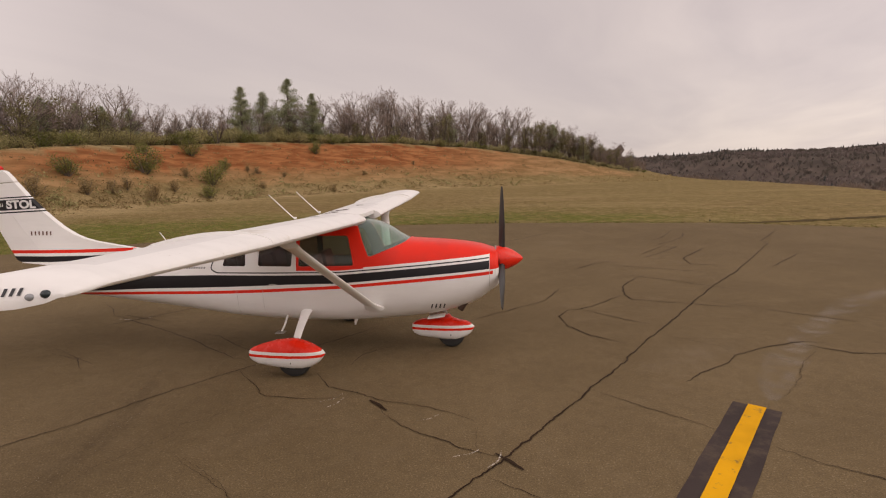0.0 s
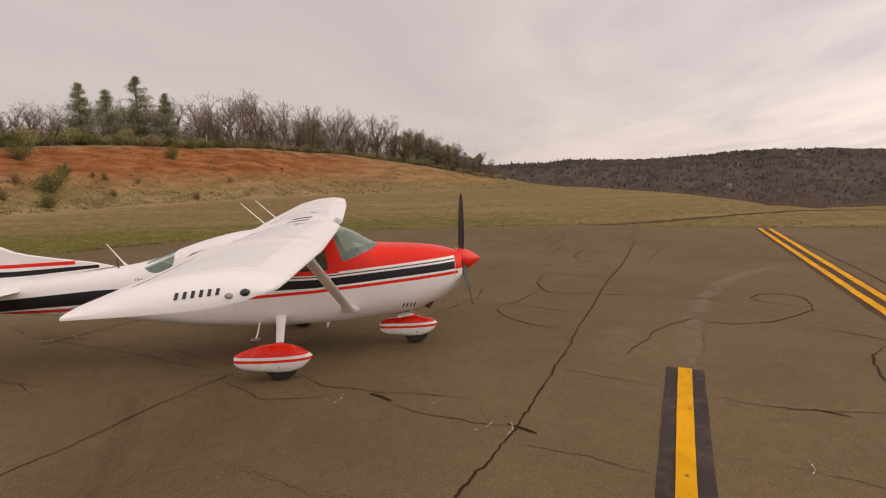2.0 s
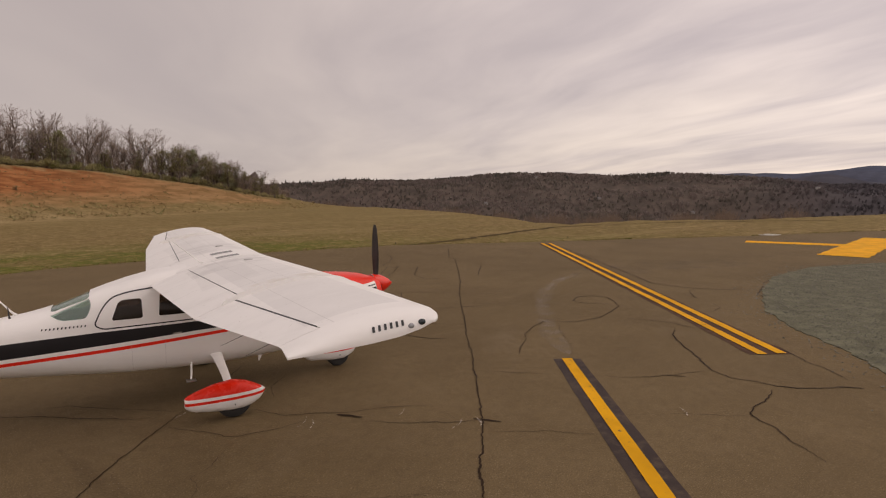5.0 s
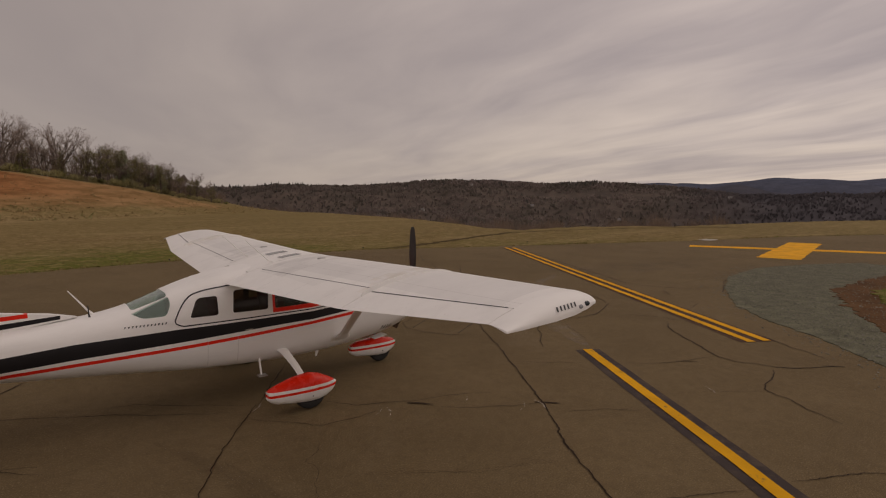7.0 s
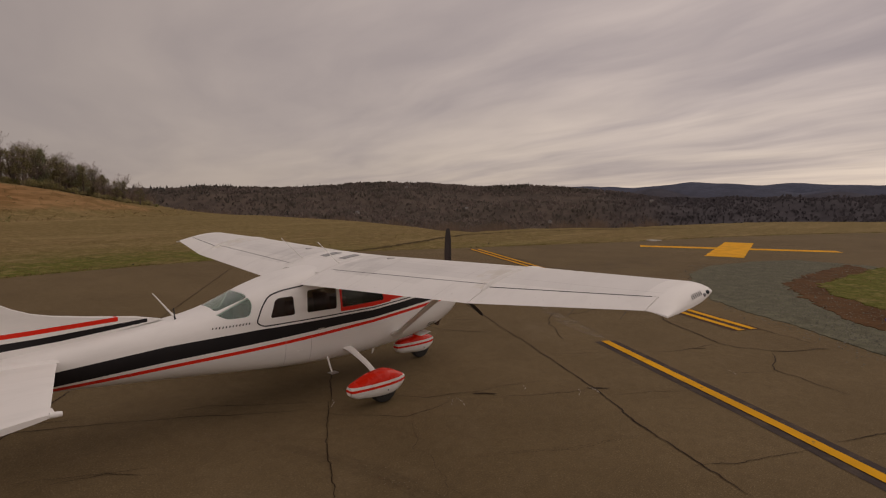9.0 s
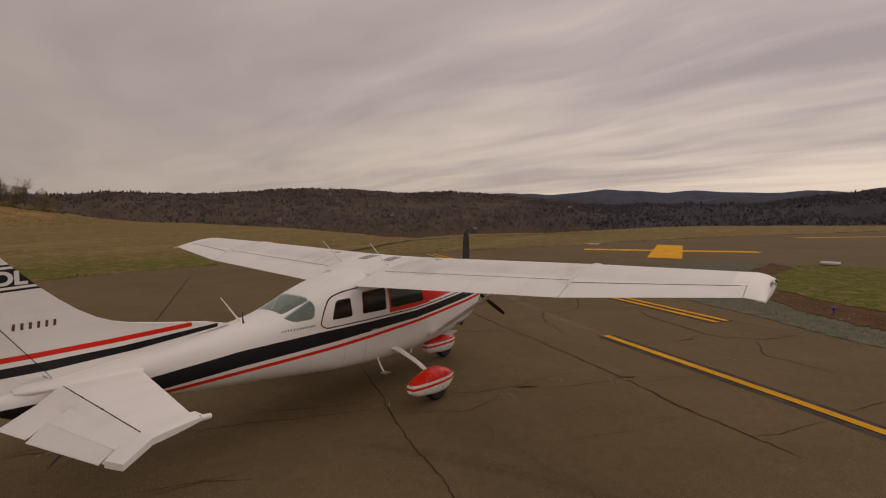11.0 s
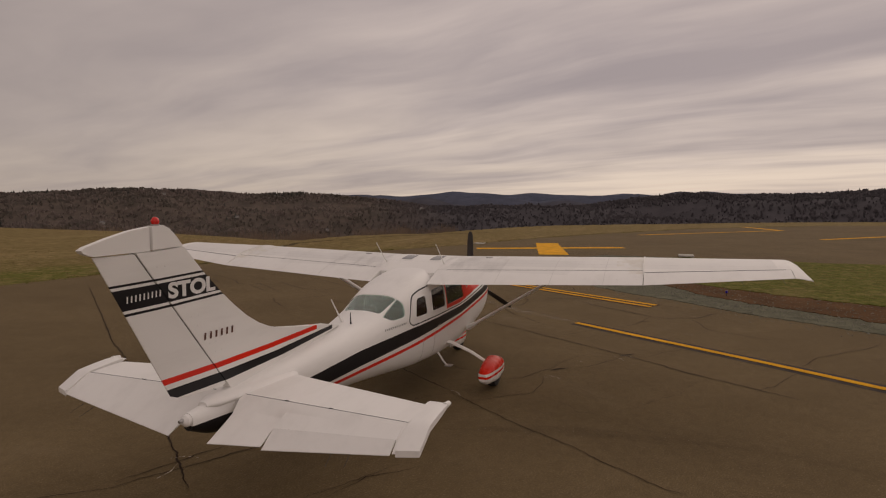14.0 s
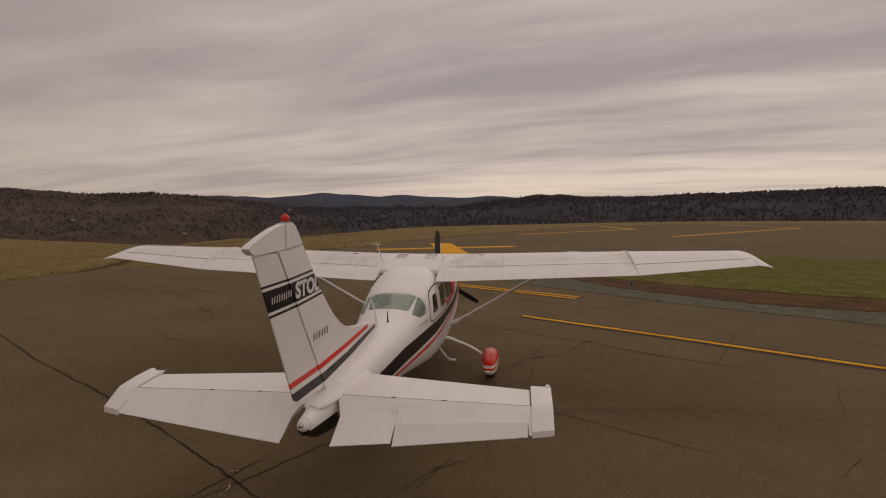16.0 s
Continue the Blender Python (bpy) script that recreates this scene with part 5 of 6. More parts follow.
# tailplane: (x at the leading edge, x at the hinge, height) along y
def tail_half(side):
    def thick(t, u, nose):
        return (t * math.sqrt(u) * (1 - u * 0.55) * 0.9) if not nose else nose * (1 - u) + 0.002

    def foil(x0, x1, y, z, t, zt=None, nose=0.0, hinge=None, zh=0.0, slant=0.0):
        n, pts = 12, []
        zt = z if zt is None else zt

        def at(u):
            x = x0 + (x1 - x0) * u
            mid = z + (zt - z) * u if hinge is None else lerp(-x, [(-x0, z), (-hinge, zh), (-x1, zt)])
            return x, side * (y + slant * min(1.0, u / 0.45)), mid
        for i in range(n + 1):
            x, yy, mid = at(i / n)
            pts.append((x, yy, mid + thick(t, i / n, nose)))
        for i in range(n, -1, -1):
            x, yy, mid = at(i / n)
            pts.append((x, yy, mid - thick(t, i / n, nose) - 0.001))
        return pts
    hx = lambda y: lerp(y, [(0.0, -4.145), (1.8, -4.192)])
    hz = lambda y: lerp(y, [(0.0, 1.068), (1.8, 1.060)])
    te = lambda y: lerp(y, [(0.0, -4.675), (0.23, -4.672), (0.69, -4.602), (1.77, -4.462), (1.98, -4.402)])
    zt = lambda y: lerp(y, [(0.0, 0.85), (0.23, 0.852), (0.69, 0.872), (1.77, 0.938), (1.98, 0.945)])
    tab_x, tab_z = (lambda y: lerp(y, [(0.69, -4.452), (1.77, -4.377)])), (lambda y: lerp(y, [(0.69, 0.957), (1.77, 1.001)]))
    tip_x, tip_z = (lambda y: lerp(y, [(0.69, -4.607), (1.77, -4.479)])), (lambda y: lerp(y, [(0.69, 0.848), (1.77, 0.932)]))
    stab = part("stabilizer", loft([foil(lerp(y, [(0, -3.42), (0.19, -3.475), (1.8, -3.80)]), hx(y), y, lerp(y, [(0, 1.075), (1.8, 1.085)]), 0.048, hz(y)) for y in (0.0, 0.12, 0.5, 1.0, 1.5, 1.787)]), PAINT_WHITE, aircraft,
                "white tailplane with worn skin")
    tab = side < 0
    rows = [(0.115, 0, 0.095), (0.4, 0, 0), (0.685, 0, 0), (0.69, tab, 0), (1.2, tab, 0), (1.77, tab, 0), (1.775, 0, 0), (1.798, 0, 0)]
    elev = part("elevator", loft([foil(hx(y) - 0.013, tab_x(y) - 0.001 if cut else te(y), y, hz(y), 0.042, tab_z(y) if cut else zt(y), 0.021, slant=sl) for y, cut, sl in rows]), PAINT_WHITE, stab, "white elevator, drooped")
    # flush black strip makes the elevator hinge line dark, in place of shade
    bm = loft([[(hx(y) + x, side * y, hz(y) + z) for x, z in ((0.001, 0.0215), (-0.0145, 0.0225), (-0.0145, -0.016), (0.001, -0.016))] for y in (0.13, 0.9, 1.785)])
    part("hinge_gap", bm, BLACK_TRIM, stab, "black strip in place of shade along the elevator hinge gap")
    part("elevator_tip", loft([foil(-3.785 - 0.015 * k, te(y), y, 1.118 - 0.004 * k, 0.062 - 0.02 * k, zt(y), hinge=-4.20, zh=1.062) for y, k in ((1.799, 0), (1.90, 0), (1.968, 0.1), (1.976, 0.4))]), PAINT_WHITE, elev)
    part("balance_weight", tube([(-3.745, side * 1.955, 1.105), (-3.83, side * 1.955, 1.112)], [0.022, 0.027], 12), PAINT_WHITE, elev)
    if tab:
        bm = loft([foil(tab_x(y) - 0.006, tip_x(y), y, tab_z(y) + 0.001, 0.016, tip_z(y), 0.008) for y in (0.697, 1.2, 1.765)])
        part("trim_tab", bm, PAINT_WHITE, elev)
        part("tab_gap", loft([[(tab_x(y) + dx, side * y, tab_z(y) + dz) for dx, dz in ((0.001, 0.009), (-0.006, 0.0085), (-0.006, -0.006), (0.001, -0.006))] for y in (0.695, 1.2, 1.768)]), JOINT, elev)
    for y in (1.3, 1.45):
        part("static_wick", tube([(tip_x(y), side * y, tip_z(y)), (tip_x(y) - 0.12, side * (y + 0.02), tip_z(y) - 0.05)], [0.0022, 0.0015], 5), BLACK_TRIM, elev)
    for y in (0.6, 1.05):
        part("hinge", tube([(hx(y) - 0.006, side * y, hz(y) + 0.02), (hx(y) - 0.006, side * (y + 0.035), hz(y) + 0.02)], [0.009, 0.009], 8), BLACK_TRIM, stab)
    return stab


tail_half(-1), tail_half(1)
# fairing over the tailplane roots
part("tail_fairing", loft([[(x, math.cos(q) * w, 1.115 + math.sin(q) * h) for q in [2 * math.pi * j / 20 for j in range(20)]] for x, w, h in
                           ((-3.25, 0.10, 0.03), (-3.5, 0.235, 0.06), (-3.9, 0.195, 0.065), (-4.2, 0.15, 0.06), (-4.4, 0.11, 0.05), (-4.5, 0.05, 0.03))]), PAINT_WHITE, aircraft)


# propeller and spinner
prop_hub = Vector((2.64, 0, 1.32))
spinner = part("spinner", loft([[(2.56 + x, math.cos(q) * r, 1.32 + math.sin(q) * r) for q in [2 * math.pi * j / 28 for j in range(28)]] for x, r in
                                ((0.0, 0.172), (0.04, 0.172), (0.10, 0.165), (0.17, 0.145), (0.24, 0.112), (0.30, 0.075), (0.345, 0.038), (0.372, 0.008))]), PAINT_RED, aircraft, "glossy red pointed spinner")
for i in range(3):
    a = radians(120 * i)
    rad, tan = Vector((0, math.sin(a), math.cos(a))), Vector((0, math.cos(a), -math.sin(a)))
    rings = []
    for t in np.linspace(0.13, 1.0, 15):
        w = lerp(t, [(0.13, 0.04), (0.25, 0.05), (0.5, 0.066), (0.8, 0.060), (0.95, 0.046), (1.0, 0.028)])
        th = lerp(t, [(0.13, 0.04), (0.3, 0.022), (0.6, 0.012), (1.0, 0.005)])
        pitch = -radians(lerp(t, [(0.13, 62), (0.4, 40), (1.0, 18)]))
        ca, sa = math.cos(pitch), math.sin(pitch)
        ring = []
        for j in range(14):
            q = 2 * math.pi * j / 14
            u, v = math.cos(q) * w, math.sin(q) * th
            ring.append(tuple(prop_hub + rad * t + tan * (u * ca - v * sa) + Vector((1, 0, 0)) * (u * sa + v * ca)))
        rings.append(ring)
    part("propeller_blade", loft(rings), BLADE, aircraft, "dark painted propeller blade")
part("propeller_backplate", tube([(2.545, 0, 1.32), (2.562, 0, 1.32)], [0.176, 0.176], 28), STEEL, aircraft)
# cowl front: nose bowl, with flat black plates for the shaded air intakes
part("nose_bowl", loft([[(x, y * k, 1.2 + (z - 1.2) * k) for _, y, z in section(2.56)] for x, k in ((2.555, 1.0), (2.585, 0.93), (2.60, 0.80), (2.60, 0.5))]), PAINT_BODY, aircraft)
for s in (-1, 1):
    part("air_intake", loft([[(x, s * 0.25 + math.cos(q) * 0.085 * k, 1.30 + math.sin(q) * 0.055 * k) for q in [2 * math.pi * j / 18 for j in range(18)]] for x, k in ((2.603, 1.0), (2.606, 0.9))]), BLACK_TRIM, aircraft)
part("carburettor_intake", loft([[(x, math.cos(q) * 0.11 * k, 1.03 + math.sin(q) * 0.04 * k) for q in [2 * math.pi * j / 16 for j in range(16)]] for x, k in ((2.59, 1.0), (2.606, 0.9))]), BLACK_TRIM, aircraft)
part("exhaust_pipe", tube([(2.18, -0.26, 0.80), (2.11, -0.27, 0.72), (2.07, -0.275, 0.645)], [0.045, 0.045, 0.043], 14), RUST, aircraft, "rusty exhaust stub below the cowl")
bm = box(1.62, 1.86, -0.36, -0.18, 0.565, 0.575)
bmesh.ops.rotate(bm, verts=bm.verts[:], cent=(1.86, 0, 0.57), matrix=Matrix.Rotation(radians(-9), 3, "Y"))
part("cowl_flap", bm, PAINT_WHITE, aircraft)
for s, x in ((-1, 0.62), (1, 0.62)):
    part("drain_mast", loft([[(x - 0.03, s * 0.33 - 0.004, z), (x + 0.03 * k, s * 0.33 - 0.004, z), (x + 0.03 * k, s * 0.33 + 0.004, z), (x - 0.03, s * 0.33 + 0.004, z)] for z, k in ((0.52, 1.0), (0.43, -0.4))]), PAINT_WHITE, aircraft)


# wheels with fairings
def pant(x0, x1, y, half, zlo, ztop, hump, name_label):
    rings = []
    for t in np.linspace(0.0, 1.0, 25):
        x = x0 + (x1 - x0) * t
        w = half * lerp(t, [(0, 0.42), (0.03, 0.56), (0.15, 0.74), (0.35, 0.92), (0.58, 1.0), (0.8, 0.88), (0.93, 0.58), (0.98, 0.32), (1.0, 0.08)])
        top = lerp(t, [(0, 0.335), (0.02, 0.355), (0.15, 0.40), (0.35, ztop - 0.025), (hump, ztop), (0.75, ztop - 0.04), (0.9, 0.37), (0.97, 0.325), (1.0, 0.30)])
        bot = lerp(t, [(0, 0.225), (0.02, 0.20), (0.12, 0.155), (0.3, zlo + 0.03), (0.5, zlo + 0.005), (0.72, zlo), (0.85, zlo + 0.045), (0.94, 0.20), (0.98, 0.26), (1.0, 0.29)])
        zm = 0.29
        ring = []
        for j in range(28):
            q = 2 * math.pi * j / 28
            c, s = math.cos(q), math.sin(q)
            yy = math.copysign(abs(c) ** 0.72, c) * w
            zz = zm + (math.copysign(abs(s) ** 0.8, s) * ((top - zm) if s > 0 else (zm - bot)))
            ring.append((x, y + yy, zz))
        rings.append(ring)
    return part("wheel_fairing", loft(rings), PAINT_PANT, aircraft, name_label)


def wheel(x, y, r, w):
    bm = bmesh.new()
    prof = [(-w, r * 0.55), (-w, r * 0.8), (-w * 0.85, r * 0.93), (-w * 0.45, r * 0.995), (0, r), (w * 0.45, r * 0.995), (w * 0.85, r * 0.93), (w, r * 0.8), (w, r * 0.55)]
    rings = [[(x + math.cos(2 * math.pi * j / 32) * rr, y + dy, r + math.sin(2 * math.pi * j / 32) * rr) for j in range(32)] for dy, rr in prof]
    tyre = part("tyre", loft(rings, bm=bm), RUBBER, aircraft, "black rubber tyre")
    part("rim", tube([(x, y - w * 0.9, r), (x, y + w * 0.9, r)], [r * 0.54, r * 0.54], 20), STEEL, tyre)
    return tyre


for s in (-1, 1):
    f = pant(-0.50, 0.46, s * 1.25, 0.14, 0.100, 0.48, 0.60, "red and white main wheel fairing")
    wheel(0.07, s * 1.25, 0.215, 0.08)
    part("axle_bolt", tube([(0.06, s * 1.383, 0.20), (0.06, s * 1.392, 0.20)], [0.008, 0.008], 8), BLACK_TRIM, f)
    rings = []
    for t in np.linspace(0, 1, 9):
        yy = lerp(t, [(0, 0.42), (0.25, 0.60), (0.7, 0.93), (1.0, 1.16)])
        zz = lerp(t, [(0, 0.66), (0.25, 0.635), (0.7, 0.50), (1.0, 0.36)])
        xx, w = lerp(t, [(0, -0.02), (1, 0.04)]), lerp(t, [(0, 0.085), (0.4, 0.06), (1, 0.045)])
        rings.append([(xx + w, s * yy, zz + 0.0), (xx + w * 0.6, s * yy, zz + 0.016), (xx - w * 0.6, s * yy, zz + 0.016), (xx - w, s * yy, zz), (xx - w * 0.6, s * yy, zz - 0.016), (xx + w * 0.6, s * yy, zz - 0.016)])
    part("gear_leg", loft(rings), PAINT_WHITE, aircraft, "white sprung steel gear leg")
nose_f = pant(1.36, 2.25, 0.0, 0.13, 0.108, 0.435, 0.62, "red and white nose wheel fairing")
wheel(1.92, 0.0, 0.19, 0.07)
part("axle_bolt", tube([(1.92, -0.12, 0.20), (1.92, -0.13, 0.20)], [0.009, 0.009], 8), BLACK_TRIM, nose_f)
nose_leg = part("nose_leg", tube([(1.80, 0, 0.62), (1.83, 0, 0.50), (1.84, 0, 0.38)], [0.035, 0.035, 0.03], 14), STEEL, aircraft, "bare metal nose gear leg")
bm = tube([(1.78, 0.0, 0.52), (1.70, 0.0, 0.48), (1.68, 0.0, 0.43)], [0.014, 0.014, 0.012], 8)
tube([(1.72, -0.05, 0.46), (1.62, -0.05, 0.455), (1.60, 0.05, 0.455), (1.72, 0.05, 0.46)], [0.009] * 4, 8, bm)
part("tow_lug", bm, STEEL, nose_leg)
part("fairing_neck", loft([[(1.85 + math.cos(q) * rx, math.sin(q) * ry, z) for q in [2 * math.pi * j / 16 for j in range(16)]] for z, rx, ry in ((0.40, 0.12, 0.07), (0.445, 0.075, 0.05), (0.475, 0.05, 0.04))]), PAINT_RED, nose_f)
# boarding step
bm = tube([(-0.315, -0.46, 0.60), (-0.335, -0.57, 0.46), (-0.35, -0.635, 0.41)], [0.014, 0.013, 0.012], 8)
step = part("boarding_step", bm, PAINT_WHITE, aircraft)
part("step_pad", box(-0.41, -0.29, -0.72, -0.61, 0.402, 0.414, 0.004), STEEL, step)

# cabin: floor, seats, panel
part("cabin_floor", box(-0.9, 1.25, -0.40, 0.40, 0.62, 0.65), CABIN, aircraft)
part("instrument_panel", box(1.02, 1.10, -0.46, 0.46, 1.06, 1.42, 0.02), BLACK_TRIM, aircraft)
for x in (0.35, -0.40, -0.95):
    for s in (-1, 1):
        seat = part("seat", box(x - 0.22, x + 0.22, s * 0.24 - 0.19, s * 0.24 + 0.19, 0.78, 0.92, 0.05), SEAT, aircraft, "dark red upholstered seat")
        bm = box(x - 0.30, x - 0.19, s * 0.24 - 0.18, s * 0.24 + 0.18, 0.90, 1.42, 0.05)
        bmesh.ops.rotate(bm, verts=bm.verts[:], cent=(x - 0.24, 0, 0.9), matrix=Matrix.Rotation(radians(-9), 3, "Y"))
        part("backrest", bm, SEAT, seat)
# body and wings lowered, fin nudged aside, to fit the camera's view
for ob in aircraft.children:
    kind = ob.name.split(".")[0]
    if kind in ("wing", "wing_centre_skin", "skylight", "antenna_foot"):
        ob.location.z -= 0.012
    elif kind == "fin":
        ob.location = (-0.01, 0.025, 0.006)
    elif kind not in ("wheel_fairing", "tyre", "gear_leg", "nose_leg", "stabilizer"):
        ob.location.z -= 0.035

# ---- trees, shrubs and grass ----
rng = random.Random(7)


def tri_mesh(name, verts, faces, mat, parent=None, label=""):
    return mesh_object(name, verts, faces, mat, parent, label)


def stick(verts, faces, a, c, r0, r1, n=3):
    """A thin tapered branch."""
    d = (c - a)
    side = d.cross(Vector((0.31, 0.17, 0.93))).normalized()
    other = d.cross(side).normalized()
    base = len(verts)
    for p, r in ((a, r0), (c, r1)):
        for k in range(n):
            q = 2 * math.pi * k / n
            verts.append(p + side * math.cos(q) * r + other * math.sin(q) * r)
    for k in range(n):
        faces.append((base + k, base + (k + 1) % n, base + n + (k + 1) % n, base + n + k))


def blade(verts, faces, a, c, r0, r1, side):
    """A flat thin twig."""
    b0 = len(verts)
    verts += [a - side * r0, a + side * r0, c + side * r1, c - side * r1]
    faces.append((b0, b0 + 1, b0 + 2, b0 + 3))


def bare_tree(seed, lean, stems, reach):
    """A leafless oak of height 1: trunks that spread into crooked limbs and a rounded haze of twigs."""
    r = random.Random(seed)
    root = new("bare_tree")
    tv, tf, cv, cf = [], [], [], []

    def bent(d, much, lift):
        return (d + Vector((r.gauss(0, 1), r.gauss(0, 1), r.gauss(0, 0.6))) * much + Vector((0, 0, lift))).normalized()

    def grow(p, d, length, rad, depth):
        q, bits = p, 3 if depth < 3 else 2
        for i in range(bits):
            d = bent(d, 0.12, 0.06 if depth < 4 else 0.0)
            e = q + d * length / bits
            r0, r1 = rad * (1 - 0.3 * i / bits), rad * (1 - 0.3 * (i + 1) / bits)
            if depth < 4:
                stick(tv, tf, q, e, r0, r1, 4)
            else:
                blade(cv, cf, q, e, r0, r1, d.cross(Vector((r.uniform(-1, 1), r.uniform(-1, 1), 0.2))).normalized())
            if 0 < depth < 6 and i < bits - 1 and r.random() < 0.72:
                grow(e, bent(d, 0.62, 0.06), length * r.uniform(0.45, 0.66), max(0.0013, rad * 0.5), depth + 1)
            q = e
        if depth < 6:
            for _ in range(3 if depth == 0 or (depth == 5 and r.random() < 0.5) else 2):
                grow(q, bent(d, reach * (1.2 if depth == 0 else 0.95), 0.12), length * r.uniform(0.62, 0.82), max(0.0013, rad * 0.64), depth + 1)

    for k in range(stems):
        a = 2 * math.pi * (k + r.random()) / stems
        d = Vector((math.cos(a) * lean, math.sin(a) * lean, 1)).normalized()
        grow(Vector((math.cos(a) * 0.02, math.sin(a) * 0.02, -0.02)), d, 0.27 * r.uniform(0.8, 1.15), 0.017, 0)
    k = 1.0 / max(v.z for v in cv)
    tri_mesh("trunk", [v * k for v in tv], tf, BARK, root)
    tri_mesh("crown", [v * k for v in cv], cf, TWIGS, root)
    return root


def leafy_oak(seed):
    """An evergreen oak of height 1: uneven crown of small olive leaves on rising limbs."""
    r = random.Random(seed)
    root = new("evergreen_oak")
    tv, tf, cv, cf = [], [], [], []
    for k in range(4):
        a, x = r.uniform(0, 6.28), r.uniform(0.03, 0.14)
        p, e = Vector((0, 0, -0.03)), Vector((math.cos(a) * x, math.sin(a) * x, r.uniform(0.55, 0.85)))
        stick(tv, tf, p, e, 0.02, 0.008, 5)
        for _ in range(9):
            b = r.uniform(0, 6.28)
            t = r.uniform(0.25, 1.0)
            m = r.uniform(0.05, 0.24) * (1.15 - 0.6 * t)
            c = p.lerp(e, t) + Vector((math.cos(b) * m, math.sin(b) * m, r.uniform(0.0, 0.16)))
            stick(tv, tf, p.lerp(e, t * 0.9), c, 0.006, 0.002, 3)
            leaf_clump(cv, cf, c, r.uniform(0.07, 0.13), 46, r, 0.8, 0.5)
    k = 1.0 / max(v.z for v in cv)
    tri_mesh("trunk", [v * k for v in tv], tf, BARK, root)
    tri_mesh("crown", [v * k for v in cv], cf, OAK_LEAVES, root)
    return root


def leaf_clump(verts, faces, c, size, n, r, flat=0.6, leaf=1.0):
    for _ in range(n):
        d = Vector((r.gauss(0, 1), r.gauss(0, 1), r.gauss(0, 1) * flat))
        p = c + d * size * 0.42
        a = Vector((r.uniform(-1, 1), r.uniform(-1, 1), r.uniform(-1, 1))).normalized() * size * leaf * r.uniform(0.16, 0.34)
        e = a.cross(Vector((r.uniform(-1, 1), r.uniform(-1, 1), r.uniform(-1, 1)))).normalized() * size * leaf * r.uniform(0.12, 0.24)
        b0 = len(verts)
        verts += [p - a, p + e, p + a, p - e]
        faces.append((b0, b0 + 1, b0 + 2, b0 + 3))


def pine_tree(seed, height, width):
    """A pine: straight trunk, whorls of limbs with needle clumps, ragged outline."""
    r = random.Random(seed)
    root = new("pine_tree")
    tv, tf, cv, cf = [], [], [], []
    n = 9
    for i in range(n):
        a, c = i / n, (i + 1) / n
        stick(tv, tf, Vector((0.1 * math.sin(i), 0, height * a - 0.3)), Vector((0.1 * math.sin(i + 1), 0, height * c - 0.3)), 0.28 * (1 - a) + 0.03, 0.28 * (1 - c) + 0.03, 6)
    levels = 26
    for i in range(levels):
        t = 0.14 + 0.86 * i / levels
        reach = width * (1 - t) ** 0.9 * lerp(t, [(0.14, 0.75), (0.35, 1.0), (1.0, 1.0)]) + 0.2
        for j in range(r.choice((3, 4, 5))):
            if r.random() < 0.16:
                continue
            q = r.uniform(0, 2 * math.pi)
            m = reach * r.uniform(0.55, 1.12)
            a = Vector((0, 0, height * t))
            c = a + Vector((math.cos(q) * m, math.sin(q) * m, m * r.uniform(-0.05, 0.35)))
            stick(tv, tf, a, c, 0.05 * (1 - t) + 0.012, 0.01, 3)
            for s in (0.35, 0.6, 0.85, 1.0):
                leaf_clump(cv, cf, a.lerp(c, s), 0.50 + 0.55 * (1 - t), 40, r, 0.6, 0.42)
    leaf_clump(cv, cf, Vector((0, 0, height)), 0.4, 10, r)
    tri_mesh("trunk", tv, tf, BARK, root)
    tri_mesh("crown", cv, cf, NEEDLES, root)
    return root


def shrub(seed, size, mat):
    """A loose bush: many stems with small leaves, uneven outline."""
    r = random.Random(seed)
    root = new("shrub")
    sv, sf, cv, cf = [], [], [], []
    for i in range(16):
        q, m = r.uniform(0, 2 * math.pi), r.uniform(0.05, 0.62) * size
        c = Vector((math.cos(q) * m, math.sin(q) * m, size * r.uniform(0.3, 1.05) * (1 - 0.45 * m / size)))
        stick(sv, sf, Vector((0, 0, -0.1)), c, 0.022, 0.008, 3)
        for t in (0.45, 0.72, 0.95):
            leaf_clump(cv, cf, c * t, size * r.uniform(0.18, 0.32), 44, r, 0.8, 0.42)
    tri_mesh("stem", sv, sf, BARK, root)
    tri_mesh("foliage", cv, cf, mat, root)
    return root


def scatter_on_bank(protos, places, label, category, group):
    first = {}
    for az, rr, i, scale, turn in places:
        p = spot(az, rr)
        m = Matrix.Translation(p) @ Matrix.Rotation(turn, 4, "Z") @ Matrix.Scale(scale, 4)
        if i not in first:
            ob = protos[i]
            ob.matrix_basis = m
            first[i] = ob
        else:
            ob = copy_thing(protos[i], Matrix.Translation(p) @ Matrix.Rotation(turn, 4, "Z"))
            ob.scale = (scale, scale, scale)
        tagged(ob, label if isinstance(label, str) else label[i], category, group)


oaks = [bare_tree(20 + i, (0.10, 0.30, 0.22, 0.36)[i % 4], (1, 2, 1, 3)[i % 4], 0.36 + 0.04 * (i % 3)) for i in range(6)]
TOP_EL = [(-50, 7.4), (-42, 7.8), (-37.5, 7.4), (-33.7, 6.2), (-29, 6.3), (-24, 6.2), (-16, 6.8), (-12.2, 8.2), (-8.8, 7.8), (-5.4, 6.4), (-0.5, 6.5), (5.0, 4.9), (9.0, 3.5), (12.2, 2.1), (16, 1.4)]


def tree_height(az, rr):
    return 2.7 + rr * math.tan(radians(lerp(az, TOP_EL))) - spot(az, rr).z


